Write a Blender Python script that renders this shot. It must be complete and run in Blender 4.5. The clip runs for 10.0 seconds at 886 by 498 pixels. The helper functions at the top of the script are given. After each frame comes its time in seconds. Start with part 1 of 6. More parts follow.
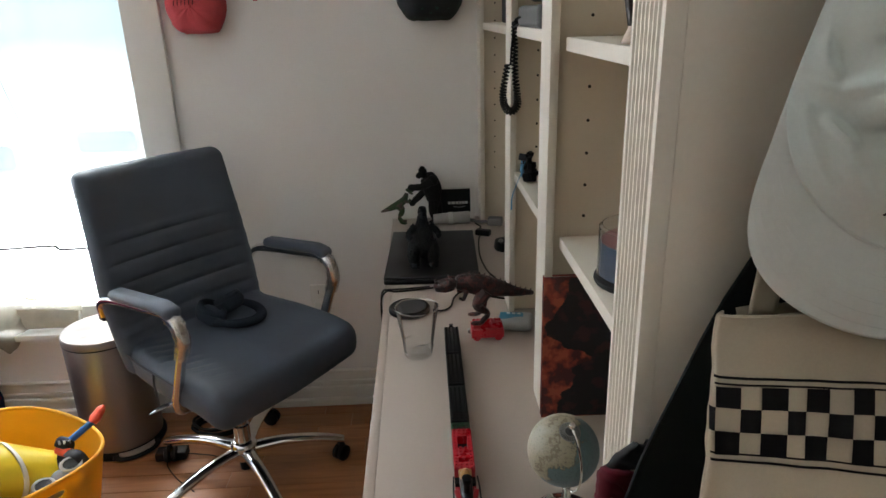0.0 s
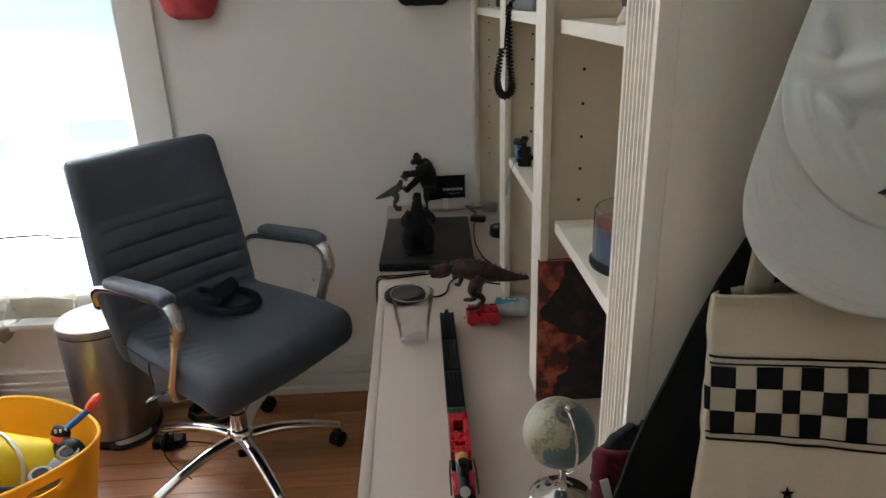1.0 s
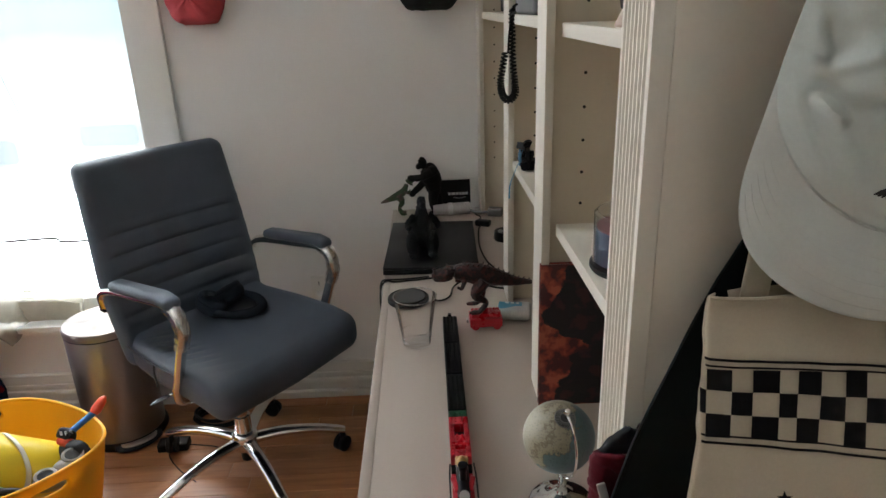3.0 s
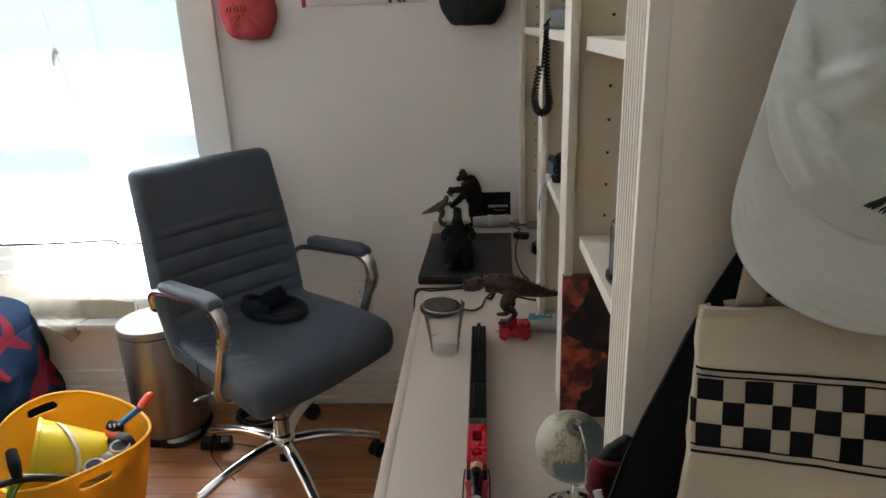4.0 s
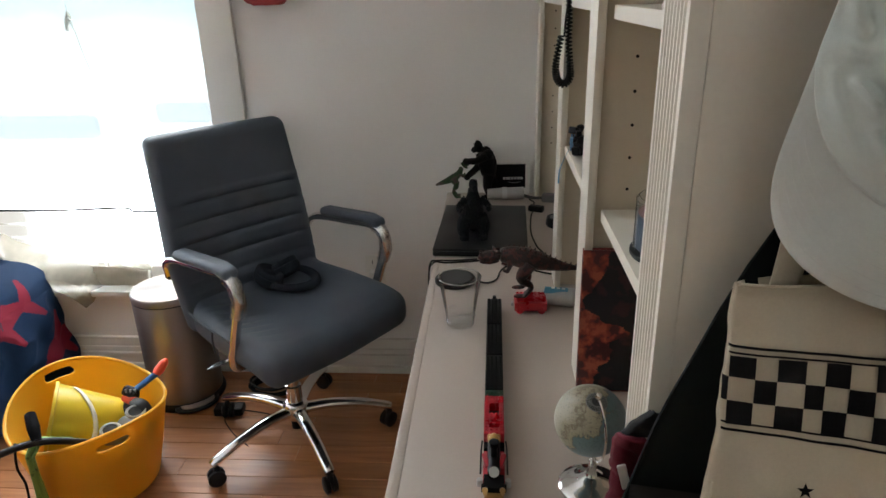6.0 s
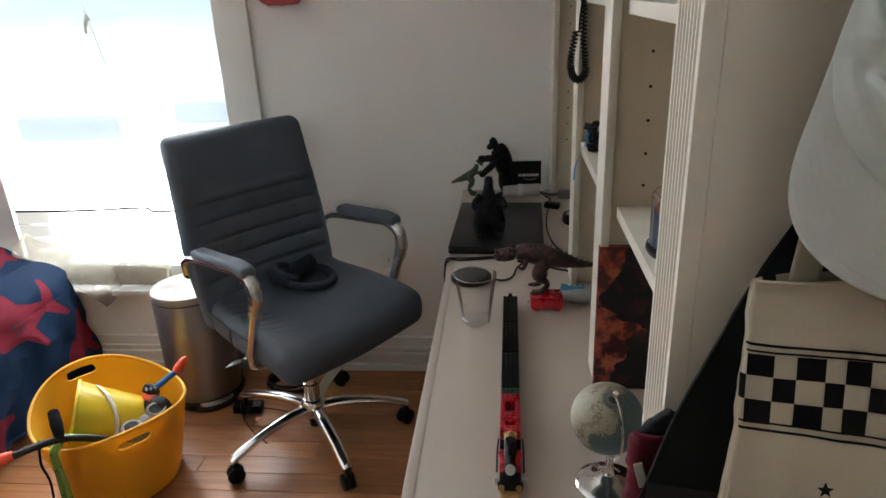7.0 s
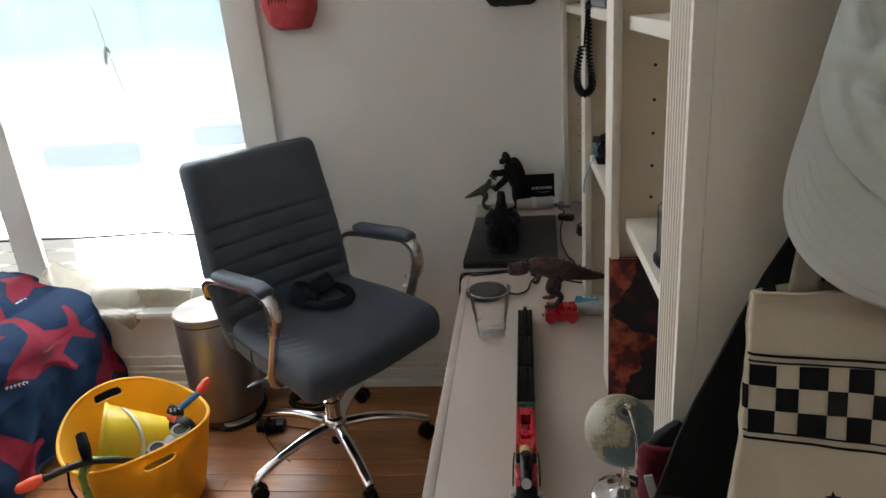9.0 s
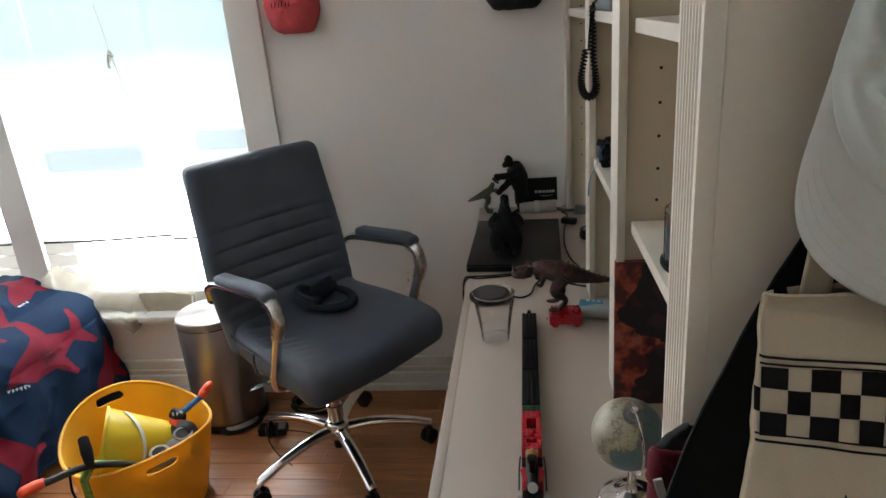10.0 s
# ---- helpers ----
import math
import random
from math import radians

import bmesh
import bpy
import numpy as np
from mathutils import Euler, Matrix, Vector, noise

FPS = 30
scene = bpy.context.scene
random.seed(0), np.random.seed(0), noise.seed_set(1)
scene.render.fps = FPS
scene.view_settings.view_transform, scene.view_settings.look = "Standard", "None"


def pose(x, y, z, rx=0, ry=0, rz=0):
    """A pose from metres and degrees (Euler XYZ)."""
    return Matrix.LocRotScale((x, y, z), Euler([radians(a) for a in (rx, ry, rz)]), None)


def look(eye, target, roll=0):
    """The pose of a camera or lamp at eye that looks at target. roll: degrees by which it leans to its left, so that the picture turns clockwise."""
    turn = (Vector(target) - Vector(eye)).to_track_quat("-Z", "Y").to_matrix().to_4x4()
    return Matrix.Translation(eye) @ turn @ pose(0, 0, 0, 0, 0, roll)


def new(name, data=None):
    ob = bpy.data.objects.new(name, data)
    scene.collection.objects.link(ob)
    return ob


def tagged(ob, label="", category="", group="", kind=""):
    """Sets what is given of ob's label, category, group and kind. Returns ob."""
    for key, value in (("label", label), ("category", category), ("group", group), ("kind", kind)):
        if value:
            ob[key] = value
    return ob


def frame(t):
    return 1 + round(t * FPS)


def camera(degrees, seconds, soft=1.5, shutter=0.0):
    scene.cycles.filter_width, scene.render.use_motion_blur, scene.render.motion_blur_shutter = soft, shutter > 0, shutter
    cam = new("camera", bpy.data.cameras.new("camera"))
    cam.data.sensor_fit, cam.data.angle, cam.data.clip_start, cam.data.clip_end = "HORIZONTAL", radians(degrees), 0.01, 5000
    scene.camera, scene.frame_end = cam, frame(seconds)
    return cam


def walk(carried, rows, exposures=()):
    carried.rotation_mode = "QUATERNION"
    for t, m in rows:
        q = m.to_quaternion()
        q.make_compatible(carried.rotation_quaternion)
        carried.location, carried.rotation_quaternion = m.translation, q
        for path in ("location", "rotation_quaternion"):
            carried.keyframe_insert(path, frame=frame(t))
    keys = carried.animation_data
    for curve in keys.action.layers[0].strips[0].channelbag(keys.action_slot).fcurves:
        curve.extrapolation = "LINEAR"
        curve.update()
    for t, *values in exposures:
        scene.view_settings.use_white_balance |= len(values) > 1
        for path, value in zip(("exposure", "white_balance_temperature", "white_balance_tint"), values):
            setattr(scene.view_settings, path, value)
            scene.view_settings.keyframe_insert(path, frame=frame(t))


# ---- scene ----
cam = camera(67.8, 10.0)
PATH = [
    (0, (0.109, 0.242, 1.443), (0.166, 2.125, 0.77), -1.6),
    (0.5, (0.106, 0.235, 1.444), (0.138, 2.113, 0.758), -2.1),
    (1, (0.109, 0.242, 1.437), (0.179, 2.112, 0.73), -1.8),
    (1.5, (0.111, 0.243, 1.437), (0.208, 2.115, 0.74), -1.3),
    (2, (0.12, 0.242, 1.435), (0.186, 2.12, 0.749), -1.3),
    (2.5, (0.118, 0.243, 1.433), (0.149, 2.112, 0.722), -2.0),
    (2.7, (0.119, 0.242, 1.433), (0.166, 2.115, 0.749), -1.9),
    (3.8, (0.151, 0.225, 1.435), (0.12, 2.094, 0.721), -2.2),
    (4, (0.169, 0.217, 1.43), (0.056, 2.106, 0.784), -2.0),
    (4.5, (0.161, 0.233, 1.42), (0.014, 2.089, 0.691), -1.2),
    (5, (0.154, 0.23, 1.424), (0.004, 2.085, 0.694), -1.9),
    (5.5, (0.149, 0.224, 1.426), (0.007, 2.071, 0.672), -1.1),
    (5.7, (0.149, 0.224, 1.427), (0.022, 2.075, 0.705), -1.3),
    (6.8, (0.152, 0.225, 1.429), (-0.035, 2.076, 0.698), -2.3),
    (7, (0.152, 0.225, 1.429), (-0.036, 2.076, 0.697), -2.4),
    (7.5, (0.156, 0.216, 1.433), (-0.108, 2.066, 0.721), -4.2),
    (8, (0.158, 0.22, 1.43), (-0.035, 2.071, 0.696), -3.0),
    (8.5, (0.162, 0.22, 1.432), (-0.019, 2.072, 0.699), -3.0),
    (9, (0.168, 0.213, 1.44), (-0.079, 2.074, 0.749), -4.7),
    (9.5, (0.157, 0.214, 1.437), (-0.063, 2.071, 0.729), -4.2),
    (10, (0.16, 0.214, 1.438), (-0.088, 2.078, 0.759), -4.7),
]
walk(cam, [(t, look(e, a, r)) for t, e, a, r in PATH], [(0, 0.1), (5.5, 0.12), (7, 0.02), (10, 0.0)])

# ---- world and light ----
world = bpy.data.worlds.new("overcast_sky")
scene.world = world
world.use_nodes = True
wn = world.node_tree.nodes
sky = wn.new("ShaderNodeTexSky")
sky.sky_type, sky.sun_disc = "NISHITA", False
sky.sun_elevation, sky.sun_rotation = radians(48), radians(-20)
world.node_tree.links.new(sky.outputs["Color"], wn["Background"].inputs["Color"])
wn["Background"].inputs["Strength"].default_value = 0.12
sun = new("sun", bpy.data.lights.new("sun", "SUN"))
sun.data.energy, sun.data.angle, sun.data.color = 0.7, radians(12), (1.0, 0.95, 0.87)
sun.matrix_world = look((-3.5, 6.5, 7.5), (-1.0, 1.5, 0.0))
scene.view_settings.exposure = 0.0


SKY_GLOW = 16.8
# strength of the fill panel behind the added rear window
REAR_FILL_GLOW = 0.28


# ---- materials ----
def mat(name, color, rough=0.5, metal=0.0, vary=0.12, scale=6.0, fine=120.0, bump=0.15, coat=0.0, spec=0.5, dark=None, alpha=None):
    """A surface with colour variation at two scales and fine relief."""
    m = bpy.data.materials.new(name)
    m.use_nodes = True
    t, n = m.node_tree.links, m.node_tree.nodes
    b = n["Principled BSDF"]
    co = n.new("ShaderNodeTexCoord")
    big, small = n.new("ShaderNodeTexNoise"), n.new("ShaderNodeTexNoise")
    big.inputs["Scale"].default_value, small.inputs["Scale"].default_value = scale, fine
    big.inputs["Detail"].default_value, small.inputs["Detail"].default_value = 5, 3
    t.new(co.outputs["Object"], big.inputs["Vector"])
    t.new(co.outputs["Object"], small.inputs["Vector"])
    add = n.new("ShaderNodeMath")
    add.operation = "MULTIPLY_ADD"
    add.inputs[1].default_value = 0.35
    t.new(small.outputs["Fac"], add.inputs[0])
    t.new(big.outputs["Fac"], add.inputs[2])
    ramp = n.new("ShaderNodeValToRGB")
    ramp.color_ramp.elements[0].position, ramp.color_ramp.elements[1].position = 0.45, 0.9
    lo = dark or tuple(c * (1 - vary) for c in color)
    hi = color if dark else tuple(min(1, c * (1 + vary * 0.5)) for c in color)
    ramp.color_ramp.elements[0].color, ramp.color_ramp.elements[1].color = (*lo, 1), (*hi, 1)
    t.new(add.outputs[0], ramp.inputs["Fac"])
    t.new(ramp.outputs["Color"], b.inputs["Base Color"])
    rr = n.new("ShaderNodeMapRange")
    rr.inputs["To Min"].default_value, rr.inputs["To Max"].default_value = max(0.02, rough - 0.08), min(1, rough + 0.1)
    t.new(big.outputs["Fac"], rr.inputs["Value"])
    t.new(rr.outputs["Result"], b.inputs["Roughness"])
    b.inputs["Metallic"].default_value = metal
    b.inputs["Coat Weight"].default_value = coat
    b.inputs["Specular IOR Level"].default_value = spec
    if bump:
        bp = n.new("ShaderNodeBump")
        bp.inputs["Strength"].default_value, bp.inputs["Distance"].default_value = bump, 0.002
        t.new(small.outputs["Fac"], bp.inputs["Height"])
        t.new(bp.outputs["Normal"], b.inputs["Normal"])
    return m


def weave(m, size=900.0, strength=0.3):
    """Adds a woven thread relief to a cloth material."""
    t, n = m.node_tree.links, m.node_tree.nodes
    co = n.new("ShaderNodeTexCoord")
    w1, w2 = n.new("ShaderNodeTexWave"), n.new("ShaderNodeTexWave")
    w1.bands_direction, w2.bands_direction = "X", "Z"
    mx = n.new("ShaderNodeMath")
    mx.operation = "MAXIMUM"
    for w in (w1, w2):
        w.inputs["Scale"].default_value, w.inputs["Distortion"].default_value = size / 3, 1.5
        t.new(co.outputs["Object"], w.inputs["Vector"])
    t.new(w1.outputs["Fac"], mx.inputs[0])
    t.new(w2.outputs["Fac"], mx.inputs[1])
    bp = n.new("ShaderNodeBump")
    bp.inputs["Strength"].default_value, bp.inputs["Distance"].default_value = strength, 0.001
    t.new(mx.outputs[0], bp.inputs["Height"])
    t.new(bp.outputs["Normal"], n["Principled BSDF"].inputs["Normal"])
    return m


def crumple(m, scale, depth):
    """Adds soft creases, some centimetres long, under the thread relief of a cloth."""
    t, n = m.node_tree.links, m.node_tree.nodes
    b = n["Principled BSDF"]
    under = b.inputs["Normal"].links[0].from_node
    co, mp, no, bp, mr = n.new("ShaderNodeTexCoord"), n.new("ShaderNodeMapping"), n.new("ShaderNodeTexNoise"), n.new("ShaderNodeBump"), n.new("ShaderNodeMath")
    mp.inputs["Rotation"].default_value, mp.inputs["Scale"].default_value = (0, radians(-40), 0), (0.45, 1, 1.5)
    no.inputs["Scale"].default_value, no.inputs["Detail"].default_value, no.inputs["Distortion"].default_value = scale, 2, 0.8
    mr.operation = "PINGPONG"
    mr.inputs[1].default_value = 0.12
    bp.inputs["Strength"].default_value, bp.inputs["Distance"].default_value = 0.9, depth
    t.new(co.outputs["Object"], mp.inputs["Vector"])
    t.new(mp.outputs["Vector"], no.inputs["Vector"])
    t.new(no.outputs["Fac"], mr.inputs[0])
    t.new(mr.outputs[0], bp.inputs["Height"])
    t.new(under.outputs["Normal"], bp.inputs["Normal"])
    t.new(bp.outputs["Normal"], b.inputs["Normal"])
    return m


def glass(name, color=(1, 1, 1), rough=0.0, ior=1.45):
    m = bpy.data.materials.new(name)
    m.use_nodes = True
    b = m.node_tree.nodes["Principled BSDF"]
    b.inputs["Base Color"].default_value = (*color, 1)
    b.inputs["Transmission Weight"].default_value, b.inputs["Roughness"].default_value, b.inputs["IOR"].default_value = 1.0, rough, ior
    return m


def thin_glass(name, gloss, least=0.012):
    """Clear thin-walled glass: straight-through view with a glossy skin that grows at the rim."""
    m = bpy.data.materials.new(name)
    m.use_nodes = True
    t, n = m.node_tree.links, m.node_tree.nodes
    n.remove(n["Principled BSDF"])
    tr, gl_, mx, lw, mr = n.new("ShaderNodeBsdfTransparent"), n.new("ShaderNodeBsdfGlossy"), n.new("ShaderNodeMixShader"), n.new("ShaderNodeLayerWeight"), n.new("ShaderNodeMapRange")
    tr.inputs["Color"].default_value = (0.997, 0.998, 0.997, 1)
    gl_.inputs["Roughness"].default_value = 0.03
    lw.inputs["Blend"].default_value = 0.1
    mr.inputs["To Min"].default_value, mr.inputs["To Max"].default_value = least, gloss
    t.new(lw.outputs["Fresnel"], mr.inputs["Value"])
    t.new(mr.outputs["Result"], mx.inputs["Fac"])
    t.new(tr.outputs[0], mx.inputs[1])
    t.new(gl_.outputs[0], mx.inputs[2])
    t.new(mx.outputs[0], n["Material Output"].inputs["Surface"])
    return m


def sheer(name, color, open_part, scale=60.0, spread=0.12, through_color=None):
    """Thin curtain cloth: lets part of the light straight through and spreads the rest."""
    m = bpy.data.materials.new(name)
    m.use_nodes = True
    t, n = m.node_tree.links, m.node_tree.nodes
    n.remove(n["Principled BSDF"])
    tr, tl, df = n.new("ShaderNodeBsdfTransparent"), n.new("ShaderNodeBsdfTranslucent"), n.new("ShaderNodeBsdfDiffuse")
    a, b = n.new("ShaderNodeMixShader"), n.new("ShaderNodeMixShader")
    co, no = n.new("ShaderNodeTexCoord"), n.new("ShaderNodeTexNoise")
    no.inputs["Scale"].default_value = scale
    t.new(co.outputs["Object"], no.inputs["Vector"])
    mr = n.new("ShaderNodeMapRange")
    mr.inputs["To Min"].default_value, mr.inputs["To Max"].default_value = open_part + spread, open_part - spread
    t.new(no.outputs["Fac"], mr.inputs["Value"])
    df.inputs["Color"].default_value = (*color, 1)
    tl.inputs["Color"].default_value = (*(through_color or color), 1)
    a.inputs["Fac"].default_value = 0.35
    t.new(tl.outputs[0], a.inputs[1])
    t.new(df.outputs[0], a.inputs[2])
    t.new(mr.outputs["Result"], b.inputs["Fac"])
    t.new(a.outputs[0], b.inputs[1])
    t.new(tr.outputs[0], b.inputs[2])
    t.new(b.outputs[0], n["Material Output"].inputs["Surface"])
    return m


def wood_floor():
    m = bpy.data.materials.new("oak_floor_boards")
    m.use_nodes = True
    t, n = m.node_tree.links, m.node_tree.nodes
    b = n["Principled BSDF"]
    co, mp = n.new("ShaderNodeTexCoord"), n.new("ShaderNodeMapping")
    info = n.new("ShaderNodeObjectInfo")
    isl = n.new("ShaderNodeNewGeometry")
    mp.inputs["Scale"].default_value = (2.2, 26, 26)
    t.new(co.outputs["Object"], mp.inputs["Vector"])
    rnd = n.new("ShaderNodeMath")
    rnd.operation = "ADD"
    t.new(info.outputs["Random"], rnd.inputs[0])
    t.new(isl.outputs["Random Per Island"], rnd.inputs[1])
    off = n.new("ShaderNodeVectorMath")
    off.operation = "SCALE"
    off.inputs[0].default_value = (13, 7, 5)
    t.new(rnd.outputs[0], off.inputs["Scale"])
    t.new(off.outputs["Vector"], mp.inputs["Location"])
    g = n.new("ShaderNodeTexNoise")
    g.inputs["Scale"].default_value, g.inputs["Detail"].default_value, g.inputs["Distortion"].default_value = 1.6, 6, 0.6
    t.new(mp.outputs["Vector"], g.inputs["Vector"])
    r = n.new("ShaderNodeValToRGB")
    r.color_ramp.elements[0].position, r.color_ramp.elements[1].position = 0.3, 0.75
    r.color_ramp.elements[0].color, r.color_ramp.elements[1].color = (0.29, 0.115, 0.042, 1), (0.45, 0.195, 0.078, 1)
    t.new(g.outputs["Fac"], r.inputs["Fac"])
    hv = n.new("ShaderNodeHueSaturation")
    mr = n.new("ShaderNodeMapRange")
    mr.inputs["From Max"].default_value = 2.0
    mr.inputs["To Min"].default_value, mr.inputs["To Max"].default_value = 0.7, 1.25
    t.new(rnd.outputs[0], mr.inputs["Value"])
    t.new(mr.outputs["Result"], hv.inputs["Value"])
    t.new(r.outputs["Color"], hv.inputs["Color"])
    t.new(hv.outputs["Color"], b.inputs["Base Color"])
    b.inputs["Roughness"].default_value = 0.34
    bp = n.new("ShaderNodeBump")
    bp.inputs["Strength"].default_value, bp.inputs["Distance"].default_value = 0.08, 0.002
    t.new(g.outputs["Fac"], bp.inputs["Height"])
    t.new(bp.outputs["Normal"], b.inputs["Normal"])
    return m


def brushed(name, color, rough=0.28):
    """Steel with fine lines drawn round it."""
    m = mat(name, color, rough, 1.0, 0.08, 4, 200, 0.0)
    t, n = m.node_tree.links, m.node_tree.nodes
    co, mp, no = n.new("ShaderNodeTexCoord"), n.new("ShaderNodeMapping"), n.new("ShaderNodeTexNoise")
    mp.inputs["Scale"].default_value = (3, 3, 900)
    t.new(co.outputs["Object"], mp.inputs["Vector"])
    t.new(mp.outputs["Vector"], no.inputs["Vector"])
    bp = n.new("ShaderNodeBump")
    bp.inputs["Strength"].default_value, bp.inputs["Distance"].default_value = 0.12, 0.0004
    t.new(no.outputs["Fac"], bp.inputs["Height"])
    b = n["Principled BSDF"]
    t.new(bp.outputs["Normal"], b.inputs["Normal"])
    tg = n.new("ShaderNodeTangent")
    tg.direction_type, tg.axis = "RADIAL", "Z"
    b.inputs["Anisotropic"].default_value, b.inputs["Anisotropic Rotation"].default_value = 0.85, 0.25
    t.new(tg.outputs["Tangent"], b.inputs["Tangent"])
    return m


def blotch(name, ground, marks, scale, cut, rough=0.5, seed=0.0, detail=4, bump=0.1, grain=0.5):
    """A ground colour with irregular printed marks; marks: colours from weak to strong."""
    m = mat(name, ground, rough, 0, 0.15, 8, 200, bump)
    t, n = m.node_tree.links, m.node_tree.nodes
    co, mp, no, r = n.new("ShaderNodeTexCoord"), n.new("ShaderNodeMapping"), n.new("ShaderNodeTexNoise"), n.new("ShaderNodeValToRGB")
    mp.inputs["Location"].default_value = (seed, seed * 1.7, seed * 0.6)
    no.inputs["Scale"].default_value, no.inputs["Detail"].default_value, no.inputs["Roughness"].default_value = scale, detail, grain
    t.new(co.outputs["Object"], mp.inputs["Vector"])
    t.new(mp.outputs["Vector"], no.inputs["Vector"])
    r.color_ramp.elements[0].position, r.color_ramp.elements[0].color = cut, (*ground, 1)
    r.color_ramp.elements[1].position, r.color_ramp.elements[1].color = cut + 0.03, (*marks[0], 1)
    for k, c in enumerate(marks[1:]):
        e = r.color_ramp.elements.new(cut + 0.09 + 0.07 * k)
        e.color = (*c, 1)
    t.new(no.outputs["Fac"], r.inputs["Fac"])
    t.new(r.outputs["Color"], n["Principled BSDF"].inputs["Base Color"])
    return m


def glow(name, color, strength):
    m = bpy.data.materials.new(name)
    m.use_nodes = True
    b = m.node_tree.nodes["Principled BSDF"]
    b.inputs["Base Color"].default_value = (0.03, 0.03, 0.03, 1)
    b.inputs["Emission Color"].default_value, b.inputs["Emission Strength"].default_value = (*color, 1), strength
    return m


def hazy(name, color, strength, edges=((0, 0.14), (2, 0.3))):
    """A pale far shape with daylight put in as emission; its edges melt into the bright haze."""
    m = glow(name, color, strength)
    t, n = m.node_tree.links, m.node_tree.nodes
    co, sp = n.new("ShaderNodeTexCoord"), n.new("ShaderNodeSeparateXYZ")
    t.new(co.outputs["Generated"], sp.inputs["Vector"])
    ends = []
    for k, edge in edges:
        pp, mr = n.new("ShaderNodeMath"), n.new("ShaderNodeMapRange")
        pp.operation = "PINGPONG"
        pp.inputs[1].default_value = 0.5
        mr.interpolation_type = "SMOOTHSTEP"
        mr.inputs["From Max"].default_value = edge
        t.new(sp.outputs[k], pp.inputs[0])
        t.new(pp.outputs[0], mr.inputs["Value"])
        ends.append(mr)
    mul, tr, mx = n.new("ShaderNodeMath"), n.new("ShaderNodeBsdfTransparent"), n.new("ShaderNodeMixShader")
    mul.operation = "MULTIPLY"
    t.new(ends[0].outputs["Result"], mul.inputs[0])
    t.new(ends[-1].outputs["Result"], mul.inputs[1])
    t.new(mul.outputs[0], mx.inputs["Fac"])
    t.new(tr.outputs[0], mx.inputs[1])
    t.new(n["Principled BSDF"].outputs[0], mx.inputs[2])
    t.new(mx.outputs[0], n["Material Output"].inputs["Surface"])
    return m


def see_light(m, color, share):
    """Lets a thin cloth or plastic glow where light falls on its other side."""
    t, n = m.node_tree.links, m.node_tree.nodes
    tl, mx = n.new("ShaderNodeBsdfTranslucent"), n.new("ShaderNodeMixShader")
    tl.inputs["Color"].default_value = (*color, 1)
    mx.inputs["Fac"].default_value = share
    t.new(n["Principled BSDF"].outputs[0], mx.inputs[1])
    t.new(tl.outputs[0], mx.inputs[2])
    t.new(mx.outputs[0], n["Material Output"].inputs["Surface"])
    return m


def sky_glow(name, strength):
    """A bright hazy outdoors with a dimmer, bluer band across it; the brighter parts light the room."""
    m = glow(name, (0.88, 0.95, 1.0), strength)
    t, n = m.node_tree.links, m.node_tree.nodes
    co, sp, r, no = n.new("ShaderNodeTexCoord"), n.new("ShaderNodeSeparateXYZ"), n.new("ShaderNodeValToRGB"), n.new("ShaderNodeTexNoise")
    t.new(co.outputs["Object"], sp.inputs["Vector"])
    no.inputs["Scale"].default_value = 1.4
    t.new(co.outputs["Object"], no.inputs["Vector"])
    mr = n.new("ShaderNodeMapRange")
    mr.inputs["From Min"].default_value, mr.inputs["From Max"].default_value = -3.0, 6.0
    ad = n.new("ShaderNodeMath")
    ad.operation = "MULTIPLY_ADD"
    ad.inputs[1].default_value = 0.3
    t.new(no.outputs["Fac"], ad.inputs[0])
    t.new(sp.outputs["Z"], ad.inputs[2])
    t.new(ad.outputs[0], mr.inputs["Value"])
    t.new(mr.outputs["Result"], r.inputs["Fac"])
    e = r.color_ramp.elements
    e[0].position, e[0].color = 0.375, (1.28, 1.36, 1.43, 1)
    e[1].position, e[1].color = 0.50, (0.025, 0.034, 0.037, 1)
    for p, c in ((0.435, (0.064, 0.074, 0.078, 1)), (0.66, (0.025, 0.034, 0.037, 1)), (0.72, (0.5, 0.55, 0.6, 1))):
        k = e.new(p)
        k.color = c
    t.new(r.outputs["Color"], n["Principled BSDF"].inputs["Emission Color"])
    return m


WALL = mat("matt_white_wall_paint", (0.8, 0.775, 0.745), 0.75, 0, 0.05, 1.6, 260, 0.12)
TRIM = mat("satin_white_trim_paint", (0.78, 0.76, 0.71), 0.38, 0, 0.05, 3, 150, 0.06)
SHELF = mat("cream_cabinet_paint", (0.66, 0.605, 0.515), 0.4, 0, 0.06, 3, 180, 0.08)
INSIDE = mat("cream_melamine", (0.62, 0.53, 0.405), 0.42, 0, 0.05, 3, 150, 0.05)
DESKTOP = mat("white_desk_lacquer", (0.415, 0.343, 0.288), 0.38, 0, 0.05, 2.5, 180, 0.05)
# unseen rear wall, coloured dark to cut the light it bounces back
SAGE = mat("bounce_cutting_sage", (0.30, 0.32, 0.24), 0.75, 0, 0.05, 1.6, 260, 0.12)
CEIL = mat("white_ceiling_paint", (0.82, 0.81, 0.79), 0.85, 0, 0.04, 2, 200, 0.1)
FLOORM = wood_floor()
LEATHER = mat("slate_grey_leatherette", (0.07, 0.087, 0.114), 0.5, 0, 0.2, 7, 420, 0.35)
PIPING = mat("dark_seam_leatherette", (0.03, 0.033, 0.04), 0.55, 0, 0.2, 9, 400, 0.3)
CHROME = mat("polished_chrome", (0.78, 0.77, 0.75), 0.1, 1.0, 0.06, 9, 90, 0.0)
